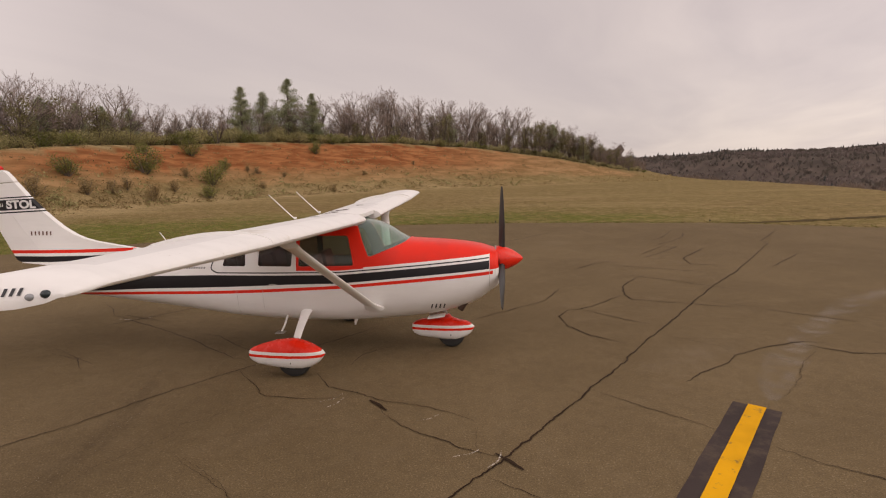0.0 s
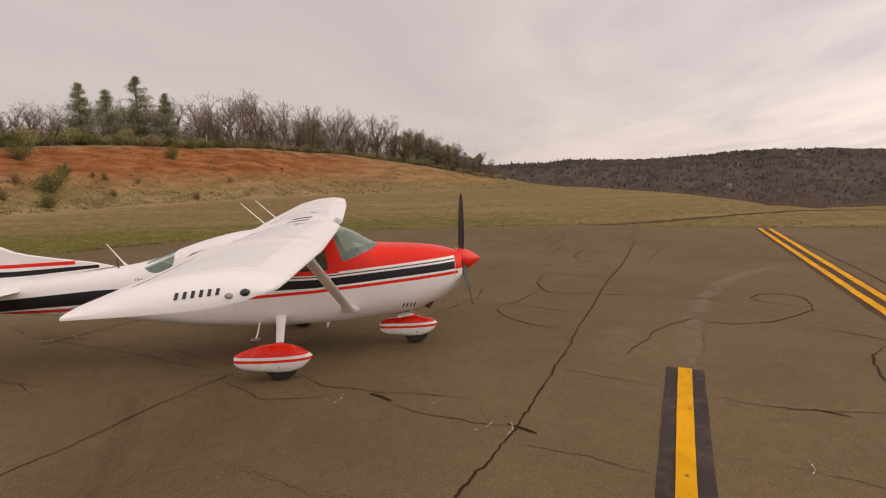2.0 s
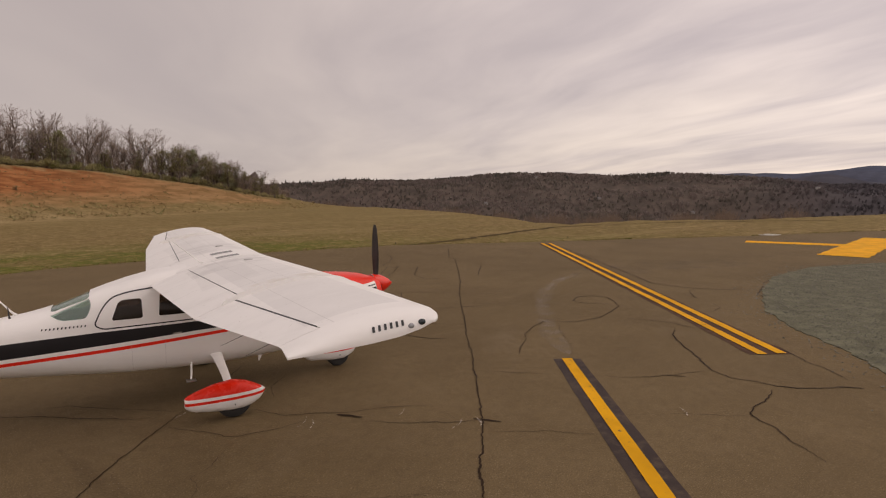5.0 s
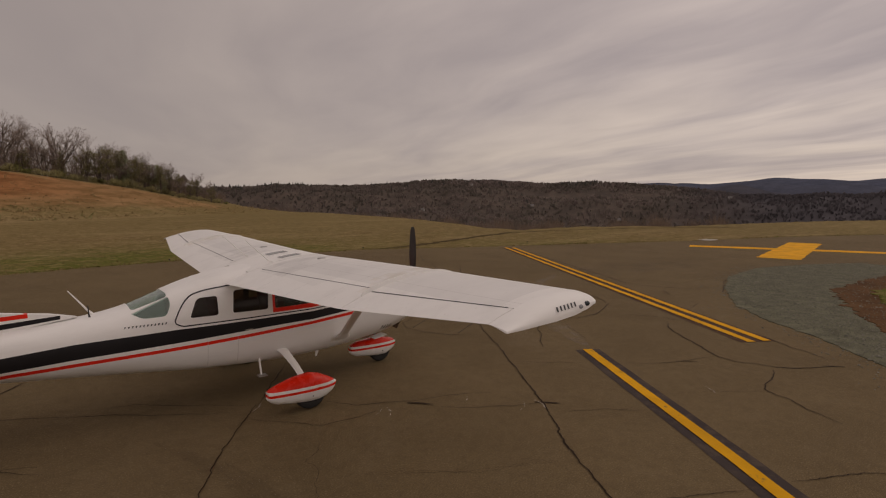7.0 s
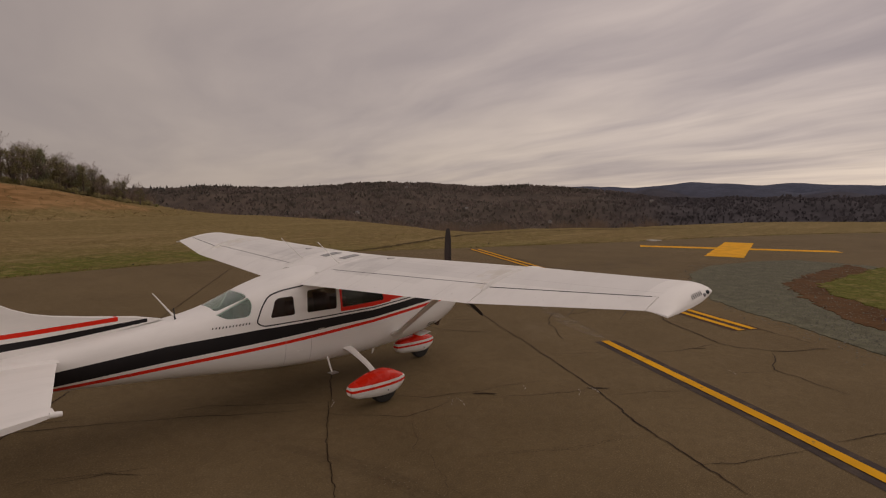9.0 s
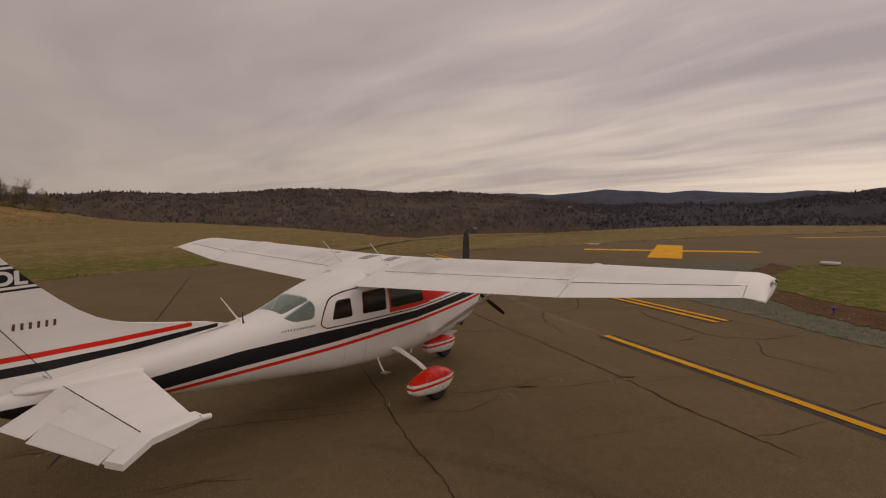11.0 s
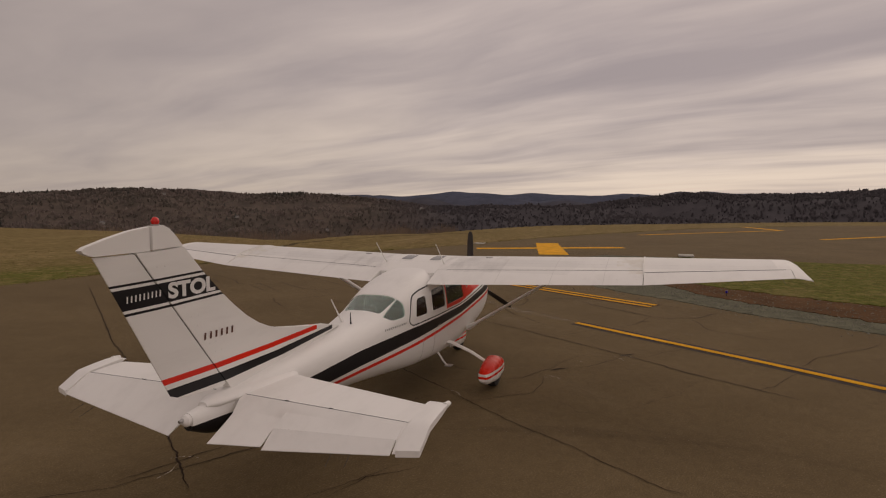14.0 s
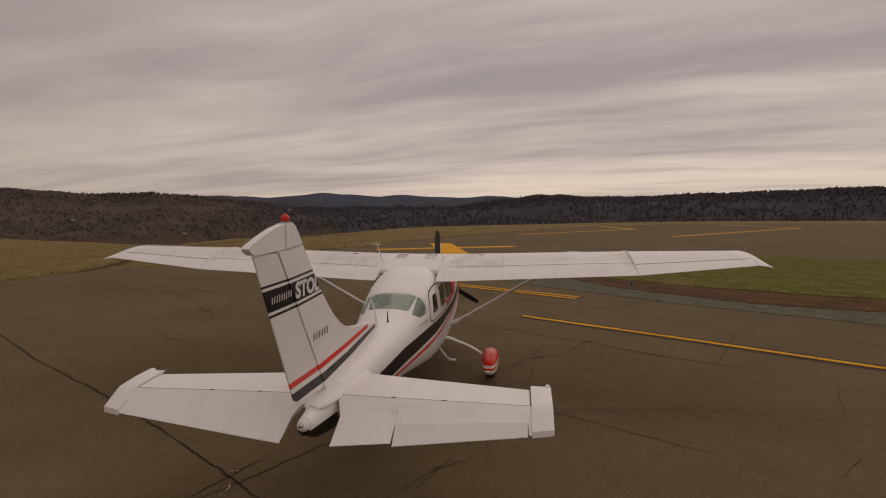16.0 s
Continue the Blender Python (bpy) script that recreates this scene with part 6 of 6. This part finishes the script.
places = []
for i in range(104):
    az = -52 + 66 * (i + rng.uniform(-0.45, 0.45)) / 104
    rr = lerp(az, CREST_R) + (rng.uniform(3, 16) if i % 2 else rng.uniform(12, 45))
    h = max(1.5, tree_height(az, rr)) * rng.uniform(0.84, 1.17)
    places.append((az, rr, i % 6, h, rng.uniform(0, 6.28)))
scatter_on_bank(oaks, places, "leafless grey-brown oak on the bank crest", "tree", "bare oaks on the bank")
evergreens = [leafy_oak(90 + i) for i in range(3)]
places = []
for i, (az, k) in enumerate(((-49, 0.8), (-46.5, 0.7), (-44.2, 0.85), (-42.5, 0.8), (-40.2, 0.85), (-38.6, 0.7), (-36.9, 0.8), (-35.2, 0.75), (-31.5, 0.45), (-28.5, 0.45), (-27, 0.5), (-22.4, 0.6), (-19.8, 0.55), (-17.5, 0.5), (-13.8, 0.45),
                             (-9.8, 0.42), (-6.2, 0.75), (-4.9, 0.82), (-1.2, 0.5), (1.6, 0.6), (3.4, 0.75), (4.3, 0.9), (4.9, 0.9), (5.8, 0.95), (6.5, 0.9), (7.2, 0.95), (7.8, 0.85), (8.3, 0.95), (9.2, 0.9), (10.0, 0.95), (11.0, 0.9), (11.8, 0.8), (12.4, 0.9), (13.6, 0.7))):
    rr = lerp(az, CREST_R) + 3 + (i * 37 % 11)
    places.append((az, rr, i % 3, max(1.5, tree_height(az, rr)) * k, i * 1.7))
scatter_on_bank(evergreens, places, "olive evergreen oak among bare oaks", "tree", "evergreen oaks on the bank")
pines = [pine_tree(40 + i, 10.0, 3.3 + 0.5 * i) for i in range(3)]
pine_places = []
for i, (az, rr, el) in enumerate(((-24.9, 88, 8.2), (-22.9, 90, 7.8), (-20.5, 92, 9.05), (-18.2, 93, 7.7), (-41.0, 72, 6.6), (-38.5, 76, 6.2), (-36.6, 78, 6.0), (-34.5, 80, 5.9), (-4.4, 112, 5.6), (6.2, 116, 4.3), (9.0, 120, 3.1))):
    pine_places.append((az, rr, (0, 1, 2)[i % 3], (2.7 + rr * math.tan(radians(el)) - spot(az, rr).z) / 10, i * 1.3))
scatter_on_bank(pines, pine_places, "tall pointed green pine on the bank crest", "tree", "pines on the bank")
bushes = [shrub(60 + i, 1.0, (SHRUB, SHRUB, SCRUB)[i]) for i in range(3)]
bush_places = [(-33.4, 59.7, 0, 2.6, 0.0), (-33.5, 65.4, 1, 1.5, 1.0), (-39.3, 53.8, 1, 2.0, 2.0), (-29.5, 69.5, 0, 1.9, 3.0), (-27.7, 61.8, 1, 2.6, 4.0), (-26.6, 67.8, 0, 1.4, 5.0), (-17.9, 79.5, 0, 1.8, 1.5), (-27.9, 56.6, 1, 1.7, 2.7),
               (-38.0, 50.1, 2, 1.3, 2.5), (-32.8, 52.7, 2, 1.5, 4.5), (-16.1, 66.8, 2, 1.0, 5.5), (-30.0, 62.2, 2, 1.0, 1.1), (-23.6, 69.1, 2, 0.9, 0.3), (-34.9, 53.9, 2, 1.2, 3.1), (-41.8, 48, 2, 1.6, 0.5), (-31.0, 57, 2, 1.1, 2.2), (-23.0, 64, 2, 0.8, 1.2),
               (-24.5, 69, 2, 0.7, 3.3), (-13.0, 76, 2, 0.7, 0.2), (-36.0, 52, 2, 1.2, 0.9), (-21.0, 70, 2, 0.7, 4.2), (-8.0, 86, 2, 0.6, 5.2), (-43.5, 47, 0, 1.5, 4.4)]
scatter_on_bank(bushes, bush_places, ("round green shrub on the red bank", "dense green shrub on the red bank", "dry brown scrub bush on the red bank"), "shrub", "shrubs on the bank")
brush = [shrub(70 + i, 1.0, (BRUSH, SHRUB, BRUSH)[i]) for i in range(3)]
first = [True, True, True]
for i in range(165):
    az = -52 + 67 * (i + rng.random()) / 165
    rr, kind, scale, turn = lerp(az, CREST_R) + rng.uniform(0.5, 9), rng.choice((0, 0, 2, 1) if az < -12 else (0, 2, 0, 2, 1)), rng.uniform(1.0, 1.9) * lerp(az, [(-50, 1.2), (-20, 1.25), (-8, 0.8), (4, 0.9), (12, 0.6)]), rng.uniform(0, 6)
    m = Matrix.Translation(spot(az, rr)) @ Matrix.Rotation(turn, 4, "Z")
    if first[kind]:
        ob, first[kind] = brush[kind], False
        ob.matrix_basis = m
    else:
        ob = copy_thing(brush[kind], m)
    ob.scale = (scale * 1.3, scale * 1.3, scale * rng.uniform(0.8, 1.15))
    tagged(ob, ("dull olive brush below the oaks", "green brush below the oaks", "brownish brush below the oaks")[kind], "shrub", "brush under the trees")


def stuff(name, verts, faces, mat, label, category):
    return tagged(mesh_object(name, verts, faces, mat), label, category, kind="stuff")


# thin upright stems that close the wood behind the first trees, and brush below the meadow's rim
verts, faces = [], []
for _ in range(8200):
    az = rng.uniform(-52, 15)
    rr = lerp(az, CREST_R) + rng.uniform(8, 48)
    h = max(1.2, tree_height(az, rr)) * (0.20 + 0.52 * rng.random() ** 1.7)
    p = spot(az, rr)
    d = Vector((rng.gauss(0, 0.16), rng.gauss(0, 0.16), 1)).normalized()
    side = Vector((math.cos(radians(az)), -math.sin(radians(az)), 0))
    blade(verts, faces, p, p + d * h * 0.55, 0.035, 0.022, side)
    for _ in range(3):
        q = p + d * h * rng.uniform(0.3, 0.6)
        e = Vector((rng.gauss(0, 0.45), rng.gauss(0, 0.45), 1)).normalized()
        blade(verts, faces, q, q + e * h * rng.uniform(0.25, 0.42), 0.02, 0.006, side)
stuff("thicket", verts, faces, THICKET, "bare brown thicket of thin stems behind the oaks", "thicket")
verts, faces = [], []
for _ in range(3000):
    az = rng.uniform(11, 66)
    clump = noise.noise((az * 0.55, 4.0, 1.0)) + 0.5 * noise.noise((az * 1.9, 7.0, 1.0))
    rr = lerp(az, EDGE) + rng.uniform(6, 40)
    if clump < 0.08:
        continue
    p = spot(az, rr)
    h = (-0.05 - p.z) + rng.uniform(-0.9, 0.1) + max(0.0, clump) * 1.4 + max(0.0, 24 - az) * 0.10
    if h < 0.4:
        continue
    side = Vector((math.cos(radians(az)), -math.sin(radians(az)), 0))
    for _ in range(7):
        e = Vector((rng.gauss(0, 0.3), rng.gauss(0, 0.3), 1)).normalized()
        blade(verts, faces, p, p + e * h * rng.uniform(0.7, 1.0), 0.022, 0.006, side)
stuff("rim_brush", verts, faces, THICKET, "reddish brown bare brush below the rim of the meadow", "brush")

# dry scrub tufts over the bank
verts, faces = [], []
for _ in range(1500):
    az = rng.uniform(-47, 18)
    rf, rc = lerp(az, FOOT), lerp(az, CREST_R)
    t = rng.random() ** 1.4
    p = spot(az, rf + (rc - rf) * t)
    leaf_clump(verts, faces, p + Vector((0, 0, 0.12)), rng.uniform(0.15, 0.45), 5, rng, 0.5)
stuff("scrub_tufts", verts, faces, SCRUB, "dry brown scrub tufts scattered over the red bank", "scrub")

# straw-coloured and olive tussocks along the foot of the bank
for mat, n, nm, lab in ((BLADES_DRY, 2600, "straw_tussocks", "pale straw-coloured tussocks along the foot of the bank"), (BRUSH, 900, "olive_scrub", "low olive scrub over the lower bank")):
    verts, faces = [], []
    for _ in range(n):
        az = -52 + 56 * rng.random() ** 1.5
        rf, rc = lerp(az, FOOT), lerp(az, CREST_R)
        t = rng.uniform(-0.12, 0.6) * rng.uniform(0.3, 1.0)
        if noise.noise((az * 0.35, t * 5, 2.0 if mat is BRUSH else 6.0)) < -0.05:
            continue
        size = rng.uniform(0.2, 0.55) * (1.5 if mat is BRUSH and rng.random() < 0.25 else 1.0)
        p = spot(az, rf + (rc - rf) * t)
        leaf_clump(verts, faces, p + Vector((0, 0, size * 0.2)), size, 14 if mat is BRUSH else 8, rng, 0.45, 0.7)
    stuff(nm, verts, faces, mat, lab, "scrub")

# grass blades along the verge of the apron, on the island and on the meadow
for mat, share, nm, lab in ((BLADES_DRY, 0.6, "dry_grass", "tufts of dry straw-coloured grass"), (BLADES_GREEN, 0.4, "green_grass", "tufts of short green winter grass")):
    verts, faces = [], []
    count = 0
    while count < 11000 * share * 2:
        if rng.random() < 0.4:
            x, y = rng.uniform(8, 28), rng.uniform(-30, -3)
            if not inside(x, y, ISLE_GRASS):
                continue
            z, h = 0.05, rng.uniform(0.015, 0.045)
        else:
            az, rr = rng.uniform(-46, 100), 20 + 24 * rng.random() ** 1.8
            x, y = HUB.x + rr * math.sin(radians(az)), HUB.y + rr * math.cos(radians(az))
            if inside(x, y, APRON) or inside(x, y, ISLE_GRAVEL) or (az > 14 and rr > lerp(az, EDGE)):
                continue
            z, h = ground_at(az, rr)[0], rng.uniform(0.02, 0.055) * (1.3 if mat is BLADES_DRY else 1.0)
        g = noise.noise((x * 0.11, y * 0.11, 3.0)) + 0.4 * noise.noise((x * 0.5, y * 0.5, 1.0))
        if (g > 0.0) != (mat is BLADES_GREEN) and rng.random() < 0.75:
            continue
        count += 1
        for _ in range(4):
            q, w = rng.uniform(0, 6.28), h * 0.22
            p = Vector((x + rng.uniform(-0.12, 0.12), y + rng.uniform(-0.12, 0.12), z - 0.01))
            b0 = len(verts)
            verts += [p + Vector((math.cos(q) * w, math.sin(q) * w, 0)), p - Vector((math.cos(q) * w, math.sin(q) * w, 0)), p + Vector((rng.uniform(-1, 1) * h * 0.6, rng.uniform(-1, 1) * h * 0.6, h))]
            faces.append((b0, b0 + 1, b0 + 2))
    stuff(nm, verts, faces, mat, lab + " at the edge of the asphalt", "grass")

# loose stones on the gravel verge
verts, faces = [], []
n = 0
while n < 26000:
    x, y = rng.uniform(2, 27), rng.uniform(-20, 2.4)
    if not inside(x + rng.gauss(0, 0.4), y + rng.gauss(0, 0.4), ISLE_GRAVEL) or inside(x, y, ISLE_GRASS) or (inside(x, y, ISLE_DIRT) and rng.random() < 0.8):
        continue
    n += 1
    s = rng.uniform(0.008, 0.022) * (2.0 if rng.random() < 0.03 else 1)
    c, b0 = Vector((x, y, (0.034 if inside(x, y, ISLE_DIRT) else 0.018 if inside(x, y, ISLE_GRAVEL) else 0.002) + s * 0.2)), len(verts)
    for d in ((1, 0, 0), (0, 1, 0), (-1, 0, 0), (0, -1, 0), (0, 0, 0.8)):
        verts.append(c + Vector(d) * s * rng.uniform(0.7, 1.2))
    faces += [(b0, b0 + 1, b0 + 4), (b0 + 1, b0 + 2, b0 + 4), (b0 + 2, b0 + 3, b0 + 4), (b0 + 3, b0, b0 + 4)]
stuff("loose_gravel", verts, faces, STONES, "loose grey stones spread over the gravel verge", "gravel")

# far woods over the hills: bare crowns as low domes, dark conifers along the skyline
def far_trees(name, n, conifer, mat, label):
    verts, faces = [], []
    for i in range(n):
        if conifer:
            az = rng.choice((rng.uniform(6, 60), rng.uniform(84, 126), rng.uniform(6, 126)))
            rr = rng.gauss(1600, 30) if i % 3 else lerp(az, EDGE) + 600 + 900 * rng.random()
            clump = noise.noise((az * 0.5, rr * 0.004, 4.0))
            if (60 < az < 84 and i % 3) or (az >= 84 and i % 2) or (az > 60 and i % 4 == 0) or clump < (-0.12 if i % 3 else 0.3):
                continue
            tall, w, rings = rng.uniform(3, 6.5) * (1.9 if rng.random() < 0.22 else 1.0) * (0.6 if 58 < az < 86 else 1.15 if az < 24 else 1.0), 0.0, ((0.0, 1.0), (0.35, 0.8), (0.7, 0.4))
            w = tall * rng.uniform(0.22, 0.36)
        else:
            az = rng.uniform(8, 126)
            rr = rng.gauss(1590, 50) if i % 4 == 0 else lerp(az, EDGE) + 70 + (1620 - lerp(az, EDGE)) * rng.random() ** 1.2
            tall = rng.uniform(4.0, 8.5) * (0.6 if rr < 300 else 1.0)
        p = spot(az, rr)
        if not conifer:
            # a bare crown: upright fans of twigs
            for _ in range(3):
                q, h = rng.uniform(0, 6.28), tall * rng.uniform(0.6, 1.05)
                side, lean = Vector((math.cos(q), math.sin(q), 0)) * h * rng.uniform(0.3, 0.5), Vector((rng.gauss(0, 0.14), rng.gauss(0, 0.14), 0)) * h
                b0 = len(verts)
                verts += [p - side * 0.3 - Vector((0, 0, 1)), p + side * 0.3 - Vector((0, 0, 1)), p + side + lean + Vector((0, 0, h * rng.uniform(0.5, 0.7))),
                          p + lean * 1.5 + Vector((0, 0, h)), p - side + lean + Vector((0, 0, h * rng.uniform(0.5, 0.7)))]
                faces.append((b0, b0 + 1, b0 + 2, b0 + 3, b0 + 4))
            continue
        b0, k, q0 = len(verts), 5, rng.uniform(0, 6.28)
        for ring, (zz, ww) in enumerate(rings):
            for j in range(k):
                q = q0 + 2 * math.pi * j / k + ring * 0.5
                f = rng.uniform(0.75, 1.2)
                verts.append(p + Vector((math.cos(q) * w * ww * f, math.sin(q) * w * ww * f, tall * (zz + rng.uniform(-0.06, 0.06)) - 1)))
        verts.append(p + Vector((rng.uniform(-0.2, 0.2) * w, rng.uniform(-0.2, 0.2) * w, tall)))
        for ring in range(2):
            for j in range(k):
                a, c = b0 + ring * k + j, b0 + ring * k + (j + 1) % k
                faces.append((a, c, c + k, a + k))
        for j in range(k):
            faces.append((b0 + 2 * k + j, b0 + 2 * k + (j + 1) % k, b0 + 3 * k))
    stuff(name, verts, faces, mat, label, "woods")



far_trees("far_woods", 42000, False, WOODS, "brown bare winter woods over the far hills, eastern part tinted with haze")
far_trees("far_conifers", 7000, True, CONIFERS, "dark conifers along the skyline of the hills")


# small houses far off in the woods
def house(seed):
    r = random.Random(seed)
    w, d, h = r.uniform(9, 14), r.uniform(7, 9), r.uniform(3.5, 5.5)
    root = new("far_house")
    part("wall", box(-w / 2, w / 2, -d / 2, d / 2, -2, h), WALL_FAR, root)
    bm = bmesh.new()
    lo, hi = [bm.verts.new((sx * (w / 2 + 0.6), sy * (d / 2 + 0.6), h)) for sx in (-1, 1) for sy in (-1, 1)], [bm.verts.new((sx * (w / 2 + 0.6), 0, h + 2.6)) for sx in (-1, 1)]
    for f in ((lo[0], lo[2], hi[1], hi[0]), (lo[1], lo[3], hi[1], hi[0]), (lo[0], lo[1], hi[0]), (lo[2], lo[3], hi[1]), (lo[0], lo[1], lo[3], lo[2])):
        bm.faces.new(f)
    part("roof", bm, ROOF_FAR, root)
    for i in range(3):
        part("window", box(-w / 2 + 1.5 + i * w / 3.4, -w / 2 + 2.7 + i * w / 3.4, -d / 2 - 0.08, -d / 2 + 0.05, 1.0, 2.3), BLACK_TRIM, root)
    return root


for i, (az, rr) in enumerate(((56.2, 1150), (66.0, 1200), (41.2, 1500), (54.0, 620), (47.5, 1250), (36.0, 1000))):
    hs = house(80 + i)
    p = spot(az, rr)
    hs.matrix_basis = Matrix.Translation(p + Vector((0, 0, 4))) @ Matrix.Rotation(radians(180 - az + (i * 37) % 60 - 30), 4, "Z") @ Matrix.Scale(0.6, 4)
    tagged(hs, "small pale house with grey roof in the woods", "house", "houses in the woods")


# edge markers beside the pavement
def marker(x, y, z, mat, lab, size=0.7):
    root = new("edge_marker")
    part("stake", tube([(0, 0, -0.05), (0, 0, 0.22)], [0.02, 0.018], 8), BLACK_TRIM, root)
    bm = tube([(0, 0, 0.20), (0, 0, 0.24), (0, 0, 0.33), (0, 0, 0.36)], [0.05, 0.07, 0.065, 0.02], 14)
    part("lens", bm, mat, root)
    root.location = (x, y, z)
    root.scale = (size, size, size)
    return tagged(root, lab, "marker light", "edge markers")


marker(11.0, -5.66, 0.03, BLUE_LENS, "blue taxiway edge light on bare dirt", 0.5)
for x, y in ((22.3, 15.5), (-5.2, 17.3), (2.4, 18.4), (12.1, 18.2)):
    marker(x, y, -0.05, LAMP_DARK, "dark edge marker in the grass verge", 0.4)


# low concrete pads in the grass
PAD = plain("pale_concrete", (0.42, 0.40, 0.36), 0.9, grain=20, amount=0.2, relief=0.3, space="World")
for x, y, z in ((33.5, 9.6, -0.05), (26.2, -5.2, 0.04)):
    pad = part("concrete_pad", box(x - 0.55, x + 0.55, y - 0.4, y + 0.4, z, z + 0.09, 0.02), PAD, None)
    tagged(pad, "small pale concrete pad set in the grass", "concrete pad", "concrete pads")

# ragged lip of grass and weeds growing over the edge of the asphalt
for mat, step, nm, lab in ((BLADES_DRY, 0.10, "edge_straw", "dry grass tufts leaning over the edge of the asphalt"), (BLADES_GREEN, 0.16, "edge_weeds", "green weeds along the edge of the asphalt")):
    verts, faces = [], []
    for (x0, y0), (x1, y1) in zip(APRON[4:19], APRON[5:20]):
        n = int(math.hypot(x1 - x0, y1 - y0) / step)
        for i in range(n):
            t = (i + rng.random()) / n
            x, y = x0 + (x1 - x0) * t + rng.gauss(0, 0.10), y0 + (y1 - y0) * t + rng.gauss(0.03, 0.12)
            thick = 1 + 0.8 * noise.noise((x * 0.4, y * 0.4, 8.0))
            if rng.random() > 0.75 * thick:
                continue
            h = rng.uniform(0.03, 0.09) * thick
            for _ in range(5):
                q, w = rng.uniform(0, 6.28), h * 0.25
                c = Vector((x + rng.gauss(0, 0.06), y + rng.gauss(0, 0.06), -0.01))
                b0 = len(verts)
                verts += [c + Vector((math.cos(q) * w, math.sin(q) * w, 0)), c - Vector((math.cos(q) * w, math.sin(q) * w, 0)), c + Vector((rng.gauss(0, 0.5) * h, rng.gauss(0, 0.5) * h, h))]
                faces.append((b0, b0 + 1, b0 + 2))
    stuff(nm, verts, faces, mat, lab, "grass")
